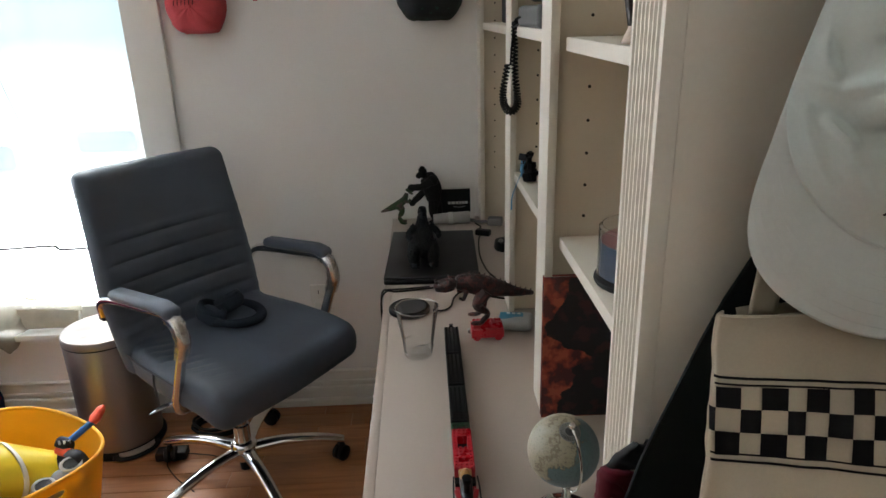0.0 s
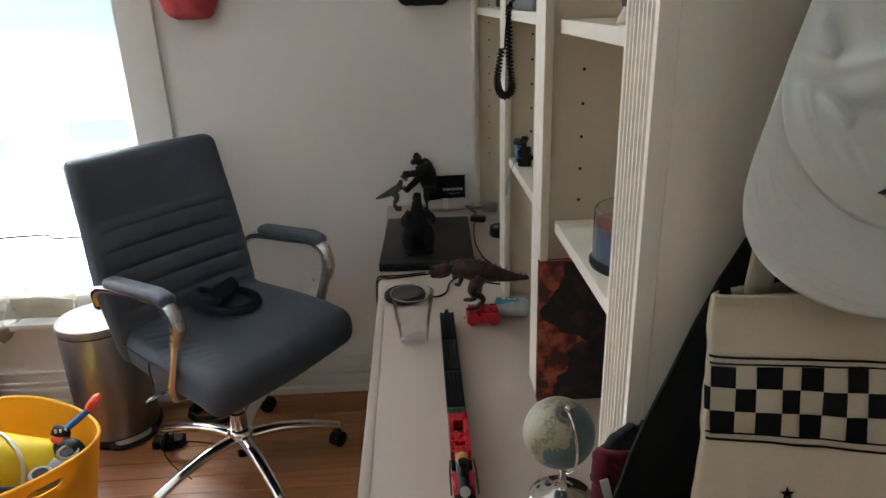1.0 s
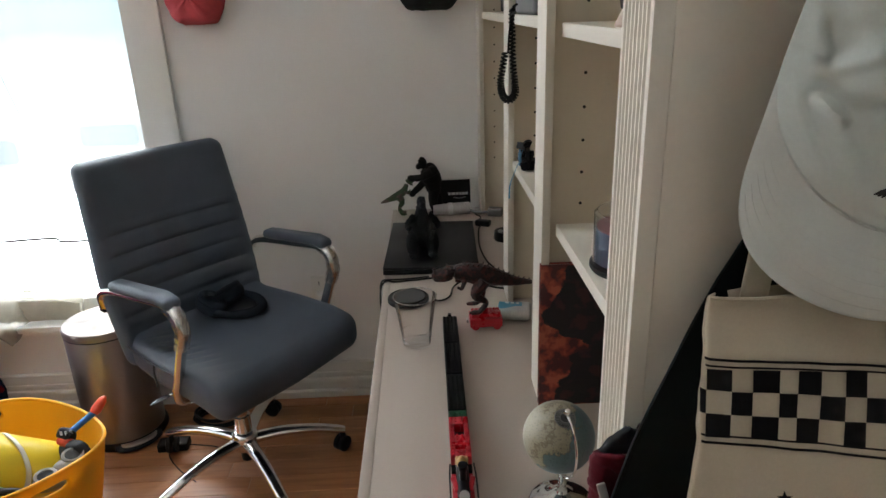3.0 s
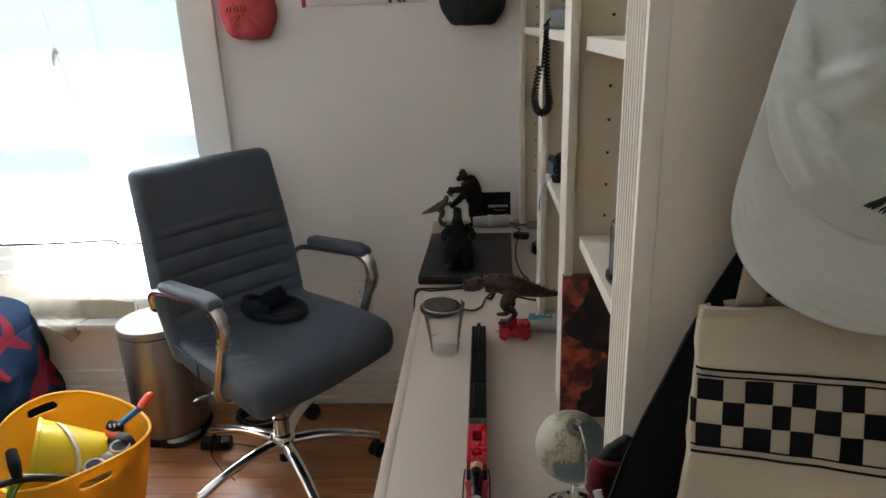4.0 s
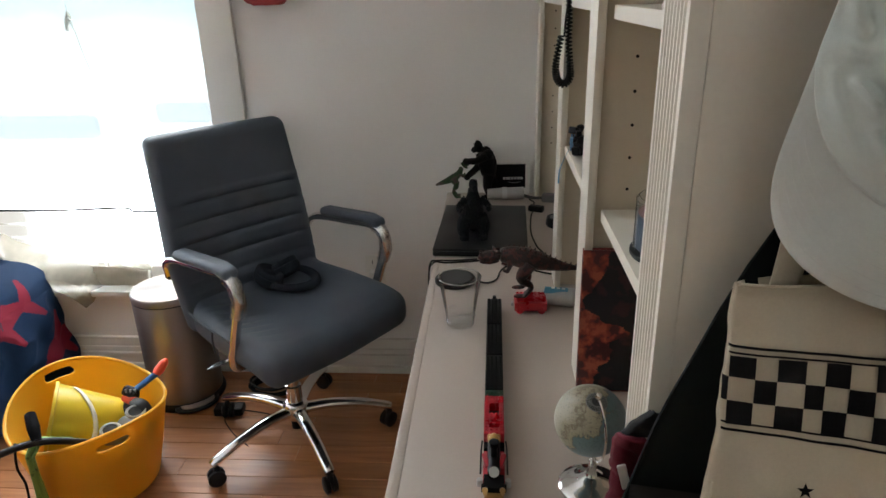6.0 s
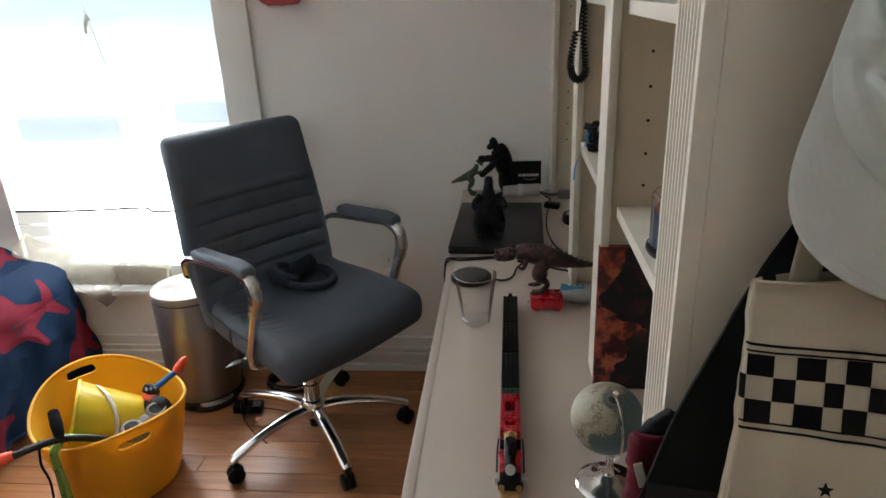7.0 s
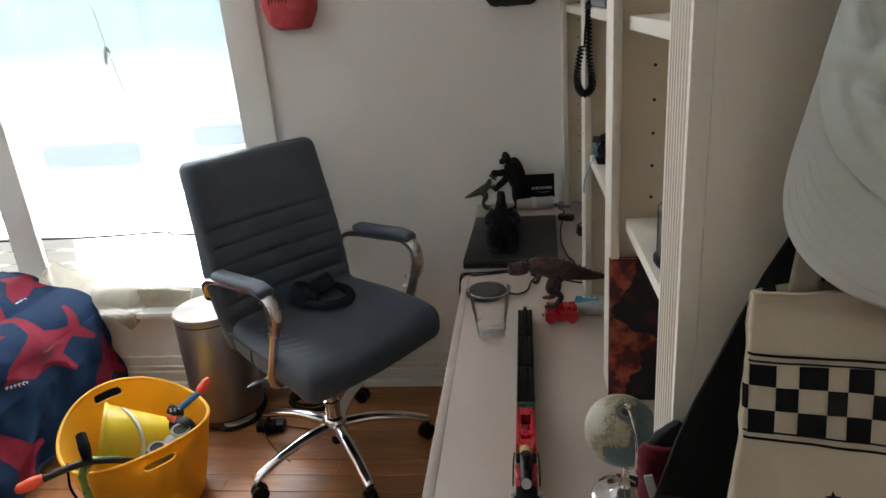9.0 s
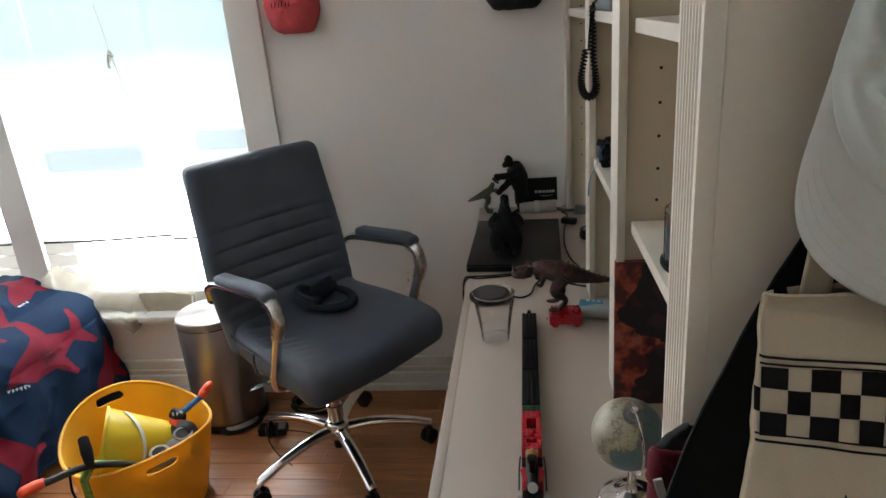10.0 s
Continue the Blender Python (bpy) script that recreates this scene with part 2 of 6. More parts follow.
BLACKP = mat("black_plastic", (0.006, 0.006, 0.007), 0.45, 0, 0.3, 12, 300, 0.15, 0, 0.22)
BLACKG = mat("glossy_black_plastic", (0.011, 0.011, 0.012), 0.2, 0, 0.2, 8, 200, 0.03)
RUBBER = mat("black_cable_rubber", (0.007, 0.007, 0.007), 0.55, 0, 0.2, 20, 300, 0.1, 0, 0.25)
STEEL = brushed("brushed_steel", (0.28, 0.235, 0.21), 0.36)
HOLE = mat("dark_drilled_hole", (0.012, 0.01, 0.008), 0.8, 0, 0.2, 50, 200, 0.0)


# ---- builders ----
def part(name, bm, material, parent=None, label="", smooth=True):
    me = bpy.data.meshes.new(name)
    bm.normal_update()
    bm.to_mesh(me)
    bm.free()
    for m in material if isinstance(material, (list, tuple)) else [material]:
        me.materials.append(m)
    ob = new(name, me)
    if smooth:
        me.polygons.foreach_set("use_smooth", [True] * len(me.polygons))
        me.set_sharp_from_angle(angle=radians(38))
    if parent:
        ob.parent = parent
    if label:
        ob["label"] = label
    return ob


def thing(name, label, category, m=None, group="", kind=""):
    ob = tagged(new(name), label, category, group, kind)
    ob.empty_display_size = 0.05
    if m is not None:
        ob.matrix_world = m
    return ob


def box(x0, x1, y0, y1, z0, z1, bevel=0.0015, bm=None, m=None):
    own = bmesh.new()
    r = bmesh.ops.create_cube(own, size=1)
    for v in own.verts:
        v.co = Vector((x0 + (v.co.x + 0.5) * (x1 - x0), y0 + (v.co.y + 0.5) * (y1 - y0), z0 + (v.co.z + 0.5) * (z1 - z0)))
    if bevel:
        bmesh.ops.bevel(own, geom=own.edges[:], offset=bevel, segments=2, affect="EDGES", profile=0.6)
    return merge(bm, own, m)


def merge(bm, own, m=None):
    """Adds one bmesh to another, or gives it back alone."""
    if m is not None:
        own.transform(m)
    if bm is None:
        return own
    me = bpy.data.meshes.new("tmp")
    own.to_mesh(me)
    own.free()
    bm.from_mesh(me)
    bpy.data.meshes.remove(me)
    return bm


def rbox(size, r, cuts=(10, 10, 10), deform=None, bm=None, m=None):
    """A box with softly rounded edges, centred, bent by deform(x, y, z)."""
    own = bmesh.new()
    hx, hy, hz = (s / 2 for s in size)
    half = (hx, hy, hz)
    seen = {}

    def vert(p):
        k = tuple(round(c, 6) for c in p)
        if k not in seen:
            q = Vector(p)
            c = Vector([max(-half[i] + r, min(half[i] - r, q[i])) for i in range(3)])
            d = q - c
            if d.length > 1e-9:
                q = c + d.normalized() * r
            if deform:
                q = Vector(deform(*q))
            seen[k] = own.verts.new(q)
        return seen[k]

    def line(h, n):
        inner = [-h + r + (2 * h - 2 * r) * i / n for i in range(n + 1)]
        edge = [r * (1 - math.cos(a)) for a in (0, 0.45, 0.9, 1.25)]
        return [-h + e for e in edge] + inner + [h - e for e in reversed(edge)]

    ax = [line(half[i], cuts[i]) for i in range(3)]
    for a in range(3):
        b, c = (a + 1) % 3, (a + 2) % 3
        for sgn in (-1, 1):
            for i in range(len(ax[b]) - 1):
                for j in range(len(ax[c]) - 1):
                    q = []
                    for ii, jj in ((i, j), (i + 1, j), (i + 1, j + 1), (i, j + 1)):
                        p = [0, 0, 0]
                        p[a], p[b], p[c] = sgn * half[a], ax[b][ii], ax[c][jj]
                        q.append(vert(p))
                    if len(set(q)) == 4:
                        try:
                            own.faces.new(q if sgn > 0 else q[::-1])
                        except ValueError:
                            pass
    return merge(bm, own, m)


def lathe(profile, seg=40, bm=None, m=None, cap=True):
    """Turns (radius, height) pairs round the z axis."""
    own = bmesh.new()
    rings = []
    for r, z in profile:
        rings.append([own.verts.new((r * math.cos(2 * math.pi * k / seg), r * math.sin(2 * math.pi * k / seg), z)) for k in range(seg)])
    for a, b in zip(rings, rings[1:]):
        for k in range(seg):
            own.faces.new((a[k], a[(k + 1) % seg], b[(k + 1) % seg], b[k]))
    if cap:
        own.faces.new(rings[0][::-1])
        own.faces.new(rings[-1])
    bmesh.ops.recalc_face_normals(own, faces=own.faces[:])
    return merge(bm, own, m)


def smooth_line(pts, n=8):
    """A Catmull-Rom line through the points."""
    p = [Vector(q) for q in pts]
    p = [2 * p[0] - p[1]] + p + [2 * p[-1] - p[-2]]
    out = []
    for i in range(1, len(p) - 2):
        for k in range(n):
            t = k / n
            a, b, c, d = p[i - 1], p[i], p[i + 1], p[i + 2]
            out.append(0.5 * ((2 * b) + (c - a) * t + (2 * a - 5 * b + 4 * c - d) * t * t + (3 * b - a - 3 * c + d) * t ** 3))
    out.append(p[-2])
    return out


def tube(pts, radius, seg=10, bm=None, m=None, n=8, flat=1.0, closed_line=False):
    """A round or oval rod along a smooth line; radius: one number or one for each given point."""
    line = smooth_line(pts, n) if n > 1 else [Vector(q) for q in pts]
    if isinstance(radius, (int, float)):
        rad = [radius] * len(line)
    else:
        rad = [float(v) for v in np.interp(np.linspace(0, len(radius) - 1, len(line)), range(len(radius)), radius)]
    own = bmesh.new()
    up = Vector((0, 0, 1))
    rings = []
    for i, p in enumerate(line):
        d = (line[min(i + 1, len(line) - 1)] - line[max(i - 1, 0)]).normalized()
        side = d.cross(up)
        if side.length < 0.05:
            side = d.cross(Vector((0, 1, 0)))
        side.normalize()
        nrm = side.cross(d).normalized()
        up = nrm if nrm.length > 0.5 else up
        rings.append([own.verts.new(p + rad[i] * (side * math.cos(2 * math.pi * k / seg) + nrm * flat * math.sin(2 * math.pi * k / seg))) for k in range(seg)])
    for a, b in zip(rings, rings[1:]):
        for k in range(seg):
            own.faces.new((a[k], a[(k + 1) % seg], b[(k + 1) % seg], b[k]))
    own.faces.new(rings[0][::-1])
    own.faces.new(rings[-1])
    bmesh.ops.recalc_face_normals(own, faces=own.faces[:])
    return merge(bm, own, m)


def blob(c, r, bm=None, rot=(0, 0, 0), u=20, v=12):
    own = bmesh.new()
    bmesh.ops.create_uvsphere(own, u_segments=u, v_segments=v, radius=1)
    own.transform(Matrix.LocRotScale(Vector(c), Euler([radians(a) for a in rot]), Vector(r)))
    return merge(bm, own)


def sheet(nu, nv, fn, bm=None, keep=None, index=None):
    """A grid whose points are fn(u, v) with u and v from 0 to 1; index(u, v) picks the material of each face."""
    own = bmesh.new()
    g = [[own.verts.new(fn(i / nu, j / nv)) for j in range(nv + 1)] for i in range(nu + 1)]
    for i in range(nu):
        for j in range(nv):
            if keep and not keep((i + 0.5) / nu, (j + 0.5) / nv):
                continue
            f = own.faces.new((g[i][j], g[i + 1][j], g[i + 1][j + 1], g[i][j + 1]))
            if index:
                f.material_index = index((i + 0.5) / nu, (j + 0.5) / nv)
    loose = [v for v in own.verts if not v.link_faces]
    bmesh.ops.delete(own, geom=loose, context="VERTS")
    return merge(bm, own)


def thick(ob, d, offset=0.0):
    s = ob.modifiers.new("thickness", "SOLIDIFY")
    s.thickness, s.offset = d, offset
    return ob


def solid(ob, size=0.003, times=6):
    """Melts overlapping forms into one skin."""
    r = ob.modifiers.new("skin", "REMESH")
    r.mode, r.voxel_size, r.use_smooth_shade = "VOXEL", size, True
    s = ob.modifiers.new("soften", "SMOOTH")
    s.factor, s.iterations = 0.5, times
    return ob


def inside(poly, x, y):
    hit = False
    for (x0, y0), (x1, y1) in zip(poly, poly[1:] + poly[:1]):
        if (y0 > y) != (y1 > y) and x < (x1 - x0) * (y - y0) / (y1 - y0) + x0:
            hit = not hit
    return hit


# ---- the room ----
WY = 2.525          # inner face of the window wall
X0, X1 = -3.0, 0.61  # inner faces of the side walls
Y0, CH = -2.2, 2.5   # back wall, ceiling height
SILL, HEAD = 0.37, 2.12
W1 = (-1.842, -0.826)  # window openings
W2 = (-2.78, -1.88)


def wall_piece(name, x0, x1, y0, y1, z0, z1, label):
    ob = part(name, box(x0, x1, y0, y1, z0, z1, 0), WALL, None, label, False)
    return tagged(ob, label, "wall", kind="structure")


bm = box(X0 - 0.15, W2[0], WY, WY + 0.16, 0, CH, 0)
box(W2[0], W1[1], WY, WY + 0.16, 0, SILL, 0, bm)
box(W2[0], W1[1], WY, WY + 0.16, HEAD, CH, 0, bm)
box(W2[1], W1[0], WY, WY + 0.04, SILL, HEAD, 0, bm)
box(W1[1], X1 + 0.15, WY, WY + 0.16, 0, CH, 0, bm)
tagged(part("wall_north", bm, WALL, None, "", False), "matt white painted wall with two tall windows", "wall", kind="structure")
wall_piece("wall_east", X1, X1 + 0.15, Y0 - 0.15, WY, 0, CH, "plain matt white painted wall")
wall_piece("wall_west", X0 - 0.15, X0, Y0 - 0.15, WY, 0, CH, "plain matt white painted wall")
# rear wall out of view, with an opening added for fill light
bm = box(X0, -2.3, Y0 - 0.15, Y0, 0, CH, 0)
box(-0.5, X1, Y0 - 0.15, Y0, 0, CH, 0, bm)
box(-2.3, -0.5, Y0 - 0.15, Y0, 0, 0.85, 0, bm)
box(-2.3, -0.5, Y0 - 0.15, Y0, 2.15, CH, 0, bm)
tagged(part("wall_south", bm, SAGE, None, "", False), "unseen sage green wall, darkened to cut bounce, with an added fill window", "wall", kind="structure")
tagged(part("ceiling", box(X0 - 0.15, X1 + 0.15, Y0 - 0.15, WY + 0.16, CH, CH + 0.1, 0), CEIL, None, "", False), "flat white painted ceiling", "ceiling", kind="structure")


def baseboard(name, x0, x1):
    """A tall board with a capped top and a moulded foot."""
    root = thing(name, "tall moulded baseboard painted satin white", "baseboard", kind="structure")
    part("board", box(x0, x1, WY - 0.014, WY + 0.002, 0.0, 0.141, 0.001), TRIM, root)
    part("cap_moulding", box(x0, x1, WY - 0.018, WY + 0.002, 0.138, 0.148, 0.003), TRIM, root)
    part("upper_moulding", box(x0, x1, WY - 0.021, WY + 0.002, 0.088, 0.107, 0.006), TRIM, root)
    part("middle_moulding", box(x0, x1, WY - 0.027, WY + 0.002, 0.058, 0.082, 0.007), TRIM, root)
    part("shoe_moulding", box(x0, x1, WY - 0.032, WY + 0.002, 0.0, 0.03, 0.009), TRIM, root)


baseboard("baseboard", X0, X1)


# ---- windows ----
def window(name, x0, x1):
    root = thing(name, "tall window in a white painted frame", "window", kind="structure")
    f = 0.018
    yb = WY + 0.075
    for nm, b in (("jamb", (x0, x0 + f, SILL, HEAD)), ("jamb", (x1 - f, x1, SILL, HEAD)), ("head", (x0 + f, x1 - f, HEAD - f, HEAD)), ("bottom_rail", (x0 + f, x1 - f, SILL + 0.0, SILL + 0.055))):
        part(nm, box(b[0], b[1], yb, yb + 0.04, b[2], b[3], 0.003), TRIM, root)
    for z0, z1 in ((SILL + 0.055, HEAD - f),):
        p = part("pane", box(x0 + f, x1 - f, yb + 0.015, yb + 0.019, z0, z1, 0), PANE, root, "", False)
        p.visible_shadow = False
    return root


PANE = glass("window_glass", (1, 1, 1), 0.0, 1.1)
window("window_1", W1[0] - 0.037, W1[1])
window("window_2", *W2)
# added window, never in view; fill light enters through it
w3 = thing("window_3", "unseen white framed window added in the wall behind for fill light", "window", kind="structure")
for b in ((-2.3, -2.25, 0.85, 2.15), (-0.55, -0.5, 0.85, 2.15), (-1.425, -1.375, 0.9, 2.1), (-2.25, -0.55, 0.85, 0.9), (-2.25, -0.55, 2.1, 2.15)):
    part("frame", box(b[0], b[1], Y0 - 0.1, Y0 - 0.05, b[2], b[3], 0.003), TRIM, w3)
for a, b in ((-2.25, -1.425), (-1.375, -0.55)):
    p = part("pane", box(a, b, Y0 - 0.078, Y0 - 0.074, 0.9, 2.1, 0), PANE, w3, "", False)
    p.visible_shadow = False
trim = thing("window_trim", "flat white window casing, stool and apron boards", "window trim", kind="structure")
cy0 = WY - 0.022
part("casing", box(W1[1] - 0.002, -0.707, cy0, WY, SILL - 0.03, HEAD + 0.1, 0.003), TRIM, trim)
part("mullion_casing", box(W2[1] - 0.002, -1.757, cy0, WY, SILL, HEAD, 0.004), TRIM, trim)
part("casing", box(W2[0] - 0.11, W2[0] + 0.002, cy0, WY, SILL - 0.03, HEAD + 0.1, 0.003), TRIM, trim)
part("head_casing", box(W2[0] - 0.13, -0.68, cy0 - 0.004, WY, HEAD, HEAD + 0.12, 0.004), TRIM, trim)
part("stool", box(W2[0] - 0.14, -0.68, WY - 0.055, WY + 0.09, SILL - 0.025, SILL, 0.006), TRIM, trim)
part("apron", box(W2[0] - 0.11, -0.705, WY - 0.02, WY, 0.315, SILL - 0.025, 0.003), TRIM, trim)

# ---- outside ----
out = thing("backdrop", "self-lit backdrop of overexposed pale sky and neighbouring house, with a rear fill panel", "backdrop", kind="structure")
part("bright_sky", sheet(2, 2, lambda u, v: (-9 + 14 * u, 7.0, -3 + 9 * v)), sky_glow("bright_overcast_sky", SKY_GLOW), out, "", False)
# glowing panel added behind the rear window as soft frontal fill
part("back_sky", sheet(2, 2, lambda u, v: (-6 + 9 * u, -5.5, -2 + 7 * v)), glow("rear_fill_glow", (0.97, 1.0, 0.93), REAR_FILL_GLOW), out, "", False)
# haze painted as a glowing white sheet in front of the sky
part("bright_haze", sheet(2, 2, lambda u, v: (-5.75 + 3.5 * u, 6.95, -0.25 + 0.98 * v)), glow("haze_glow_sheet", (0.96, 1.0, 1.0), 1.15), out, "", False)
# roof and tree glow at a set strength in place of hazy daylight
part("pale_roof", sheet(2, 2, lambda u, v: (-5.3 + 1.6 * u, 6.9, -0.06 + 0.48 * v + 0.03 * u)), hazy("glowing_hazy_roof", (0.76, 0.89, 0.91), 0.46, ((0, 0.2), (2, 0.36))), out, "", False)
part("pale_roof", sheet(2, 2, lambda u, v: (-3.45 + 0.9 * u, 6.9, 0.1 + 0.46 * v)), hazy("glowing_hazy_tree", (0.78, 0.92, 0.95), 0.48, ((0, 0.25), (2, 0.38))), out, "", False)
# siding glows as if daylit; the gaps between boards glow dimmer for shade
part("siding_shadow_gap", sheet(2, 2, lambda u, v: (-6.6 + 3.0 * u, 6.335, -1.8 + 1.27 * v)), hazy("dim_glow_gap", (0.85, 0.8, 0.68), 0.6, ((0, 0.42),)), out, "", False)
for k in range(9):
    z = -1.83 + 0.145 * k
    part("siding_board", box(-6.6, -3.6 + 0.12 * math.sin(4 * k), 6.3, 6.33, z, z + 0.12, 0.004), hazy("glowing_hazy_siding", (0.93, 0.9, 0.82), 0.78, ((0, 0.42),)), out, "", False)
tagged(part("ground", sheet(2, 2, lambda u, v: (-60 + 120 * u, -60 + 120 * v, -1.9)), mat("pale_gravel", (0.35, 0.34, 0.3), 0.9), None, "", False), "pale ground outside the house", "ground", kind="structure")

# ---- desk ----
DX, DZ = 0.31, 0.75
desk = thing("desk", "long white lacquered desk built along the wall", "desk")
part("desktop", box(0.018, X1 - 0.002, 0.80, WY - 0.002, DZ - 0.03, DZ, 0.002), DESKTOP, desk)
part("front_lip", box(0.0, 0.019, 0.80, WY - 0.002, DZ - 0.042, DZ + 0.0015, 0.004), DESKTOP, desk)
for y in (0.82, 1.66, 2.49):
    part("side_panel", box(0.06, X1 - 0.004, y - 0.012, y + 0.012, 0.0, DZ - 0.03, 0.002), SHELF, desk)
part("back_panel", box(X1 - 0.024, X1 - 0.004, 0.832, WY - 0.06, 0.1, DZ - 0.03, 0.002), SHELF, desk)

# ---- bookcase standing on the desk ----
case = thing("bookcase", "cream painted built-in bookcase with drilled uprights, standing on the desk", "bookcase")
TOP = 2.28
BX = X1 - 0.004


def pilaster(y0, y1):
    """The fluted front board of the end panel."""
    n = 7
    own = bmesh.new()
    prof = []
    for k in range(n):
        a = y0 + 0.006 + (y1 - y0 - 0.012) * k / n
        b = y0 + 0.006 + (y1 - y0 - 0.012) * (k + 1) / n
        for s in range(9):
            f = s / 8
            prof.append((DX + (0.0045 * math.sin(math.pi * (f - 0.3) / 0.7) ** 0.6 if f > 0.3 else 0.0), a + (b - a) * f))
    prof = [(DX + 0.018, y0), (DX, y0)] + prof + [(DX, y1), (DX + 0.018, y1)]
    lo = [own.verts.new((x, y, DZ)) for x, y in prof]
    hi = [own.verts.new((x, y, TOP)) for x, y in prof]
    for k in range(len(prof) - 1):
        own.faces.new((lo[k], hi[k], hi[k + 1], lo[k + 1]))
    own.faces.new(lo[::-1])
    own.faces.new(hi)
    bmesh.ops.recalc_face_normals(own, faces=own.faces[:])
    return own


part("fluted_pilaster", pilaster(0.797, 0.883), SHELF, case)
part("end_panel", box(DX + 0.0185, BX, 0.7972, 0.823, DZ, TOP, 0.0002), SHELF, case)
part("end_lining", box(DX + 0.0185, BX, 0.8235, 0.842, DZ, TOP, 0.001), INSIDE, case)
UP = ((1.269, 1.347), (1.705, 1.79), (2.43, WY - 0.001))
for k, (a, b) in enumerate(UP):
    part("stile", box(DX, DX + 0.014, a, b, DZ, TOP, 0.002), SHELF, case)
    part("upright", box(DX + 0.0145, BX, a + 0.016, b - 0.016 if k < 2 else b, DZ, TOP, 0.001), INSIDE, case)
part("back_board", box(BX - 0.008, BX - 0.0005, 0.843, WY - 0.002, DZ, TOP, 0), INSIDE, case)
BAYS = ((0.883, 1.269), (1.347, 1.705), (1.79, 2.43))
SH = ((0, 1.09), (0, 1.405), (1, 1.099), (1, 1.413), (2, 1.412), (0, 1.72), (1, 1.72), (2, 1.72), (0, 2.03), (1, 2.03), (2, 2.03))
for k, z in SH:
    a, b = BAYS[k]
    part("shelf", box(DX + 0.0235 if k == 0 else DX + 0.010, BX - 0.01, a + 0.001 if k == 0 else a, b, z - 0.02, z, 0.0015), SHELF, case)
part("cornice", box(DX - 0.02, BX, 0.79, WY - 0.001, TOP, TOP + 0.08, 0.006), SHELF, case)
part("nail_mark", blob((0.325, 0.7974, 1.356), (0.0004, 0.0004, 0.0014)), HOLE, case)
bmh = bmesh.new()
for yf, z0, x in ((1.285, 1.12, 0.376), (1.721, 1.10, 0.372), (2.446, 1.05, 0.36)):
    for k in range(12):
        z = z0 + 0.0525 * (k - 2)
        lathe([(0.0026, 0), (0.0026, 0.0012)], 12, bmh, Matrix.Translation((x, yf + 0.0002, z)) @ Matrix.Rotation(radians(90), 4, "X"))
part("shelf_pin_holes", bmh, HOLE, case)["kind"] = "stuff"

# ---- office chair ----
chair = thing("office_chair", "slate grey leatherette office chair with chrome arms and five-star base", "chair", pose(-0.505, 2.085, 0, 0, 0, -39))


def seat_shape(x, y, z):
    f = max(0.0, x - 0.12) / 0.14
    up = 0.075 * (max(0.0, -x - 0.15) / 0.11) ** 2 * (1.0 if z > 0 else 0.6)
    return (x, y * (1 - 0.10 * max(0, -x / 0.26)), z + up - 0.020 * f * f - 0.0065 * abs(math.sin(75 * x - 30 * y)) ** 6 * math.exp(-((y + 0.19) / 0.035) ** 2) * (z > 0) * math.exp(-((x + 0.02) / 0.14) ** 2) - 0.012 * math.exp(-(x * x + y * y) / 0.03) * (z > 0) + 0.006 * (abs(y) / 0.26) ** 2 + 0.016 * max(0.0, y / 0.26))


part("seat", rbox((0.54, 0.54, 0.112), 0.045, (80, 60, 4), seat_shape, None, Matrix.Translation((0.008, 0.03, 0.468))), LEATHER, chair)
part("seat_seam", tube([(-0.22, -0.224, 0.513), (-0.1, -0.2345, 0.505), (0.06, -0.237, 0.5), (0.18, -0.233, 0.488)], 0.0035, 6), PIPING, chair)
part("side_seam", tube([(-0.02, -0.238, 0.503), (-0.022, -0.2412, 0.475), (-0.022, -0.239, 0.43)], 0.0032, 6), PIPING, chair)


def back_shape(x, y, z):
    """z along the height from -0.3 to 0.3; x forward."""
    g = 0.0
    for k in range(5):
        c = -0.15 + 0.06 * k
        g += 0.0055 * math.exp(-((z - c) / 0.006) ** 2) * min(1.0, max(0.0, (0.225 - abs(y)) / 0.02))
    if -0.18 < z < 0.12:
        g -= 0.0028 * abs(math.sin(math.pi * (z + 0.15) / 0.06))
    g -= 0.0015 * noise.noise(Vector((y * 14, z * 9, 3.0)))
    wide = 1.055 - 0.085 * max(0, (z + 0.05) / 0.35) - 0.05 * (max(0.0, -z - 0.06) / 0.24) ** 1.5
    bow = -0.03 * (y / 0.25) ** 2
    lean = -0.16 * z + 0.10 * max(0, -z - 0.05) ** 1.3 - 0.04 * max(0, z - 0.1)
    return (x - (g if x > 0 else 0) - bow * 0.6 + lean, y * wide, z)


part("backrest", rbox((0.065, 0.50, 0.61), 0.03, (2, 30, 90), back_shape, None, Matrix.Translation((-0.264, 0.021, 0.740))), LEATHER, chair)
FILM = thin_glass("clear_packing_film", 0.85, 0.4)


def crinkle(pts, radius, seed):
    """Clear packing film left round a tube, puckered all over."""
    own = tube(pts, radius, 22, None, None, 14)
    for v in own.verts:
        n = noise.noise(v.co * 90 + Vector((seed, 0, 0))) + 0.7 * noise.noise(v.co * 210 + Vector((0, seed, 0)))
        v.co += Vector((0.35, 0.6, 0.4)) * 0.0042 * n
    return own


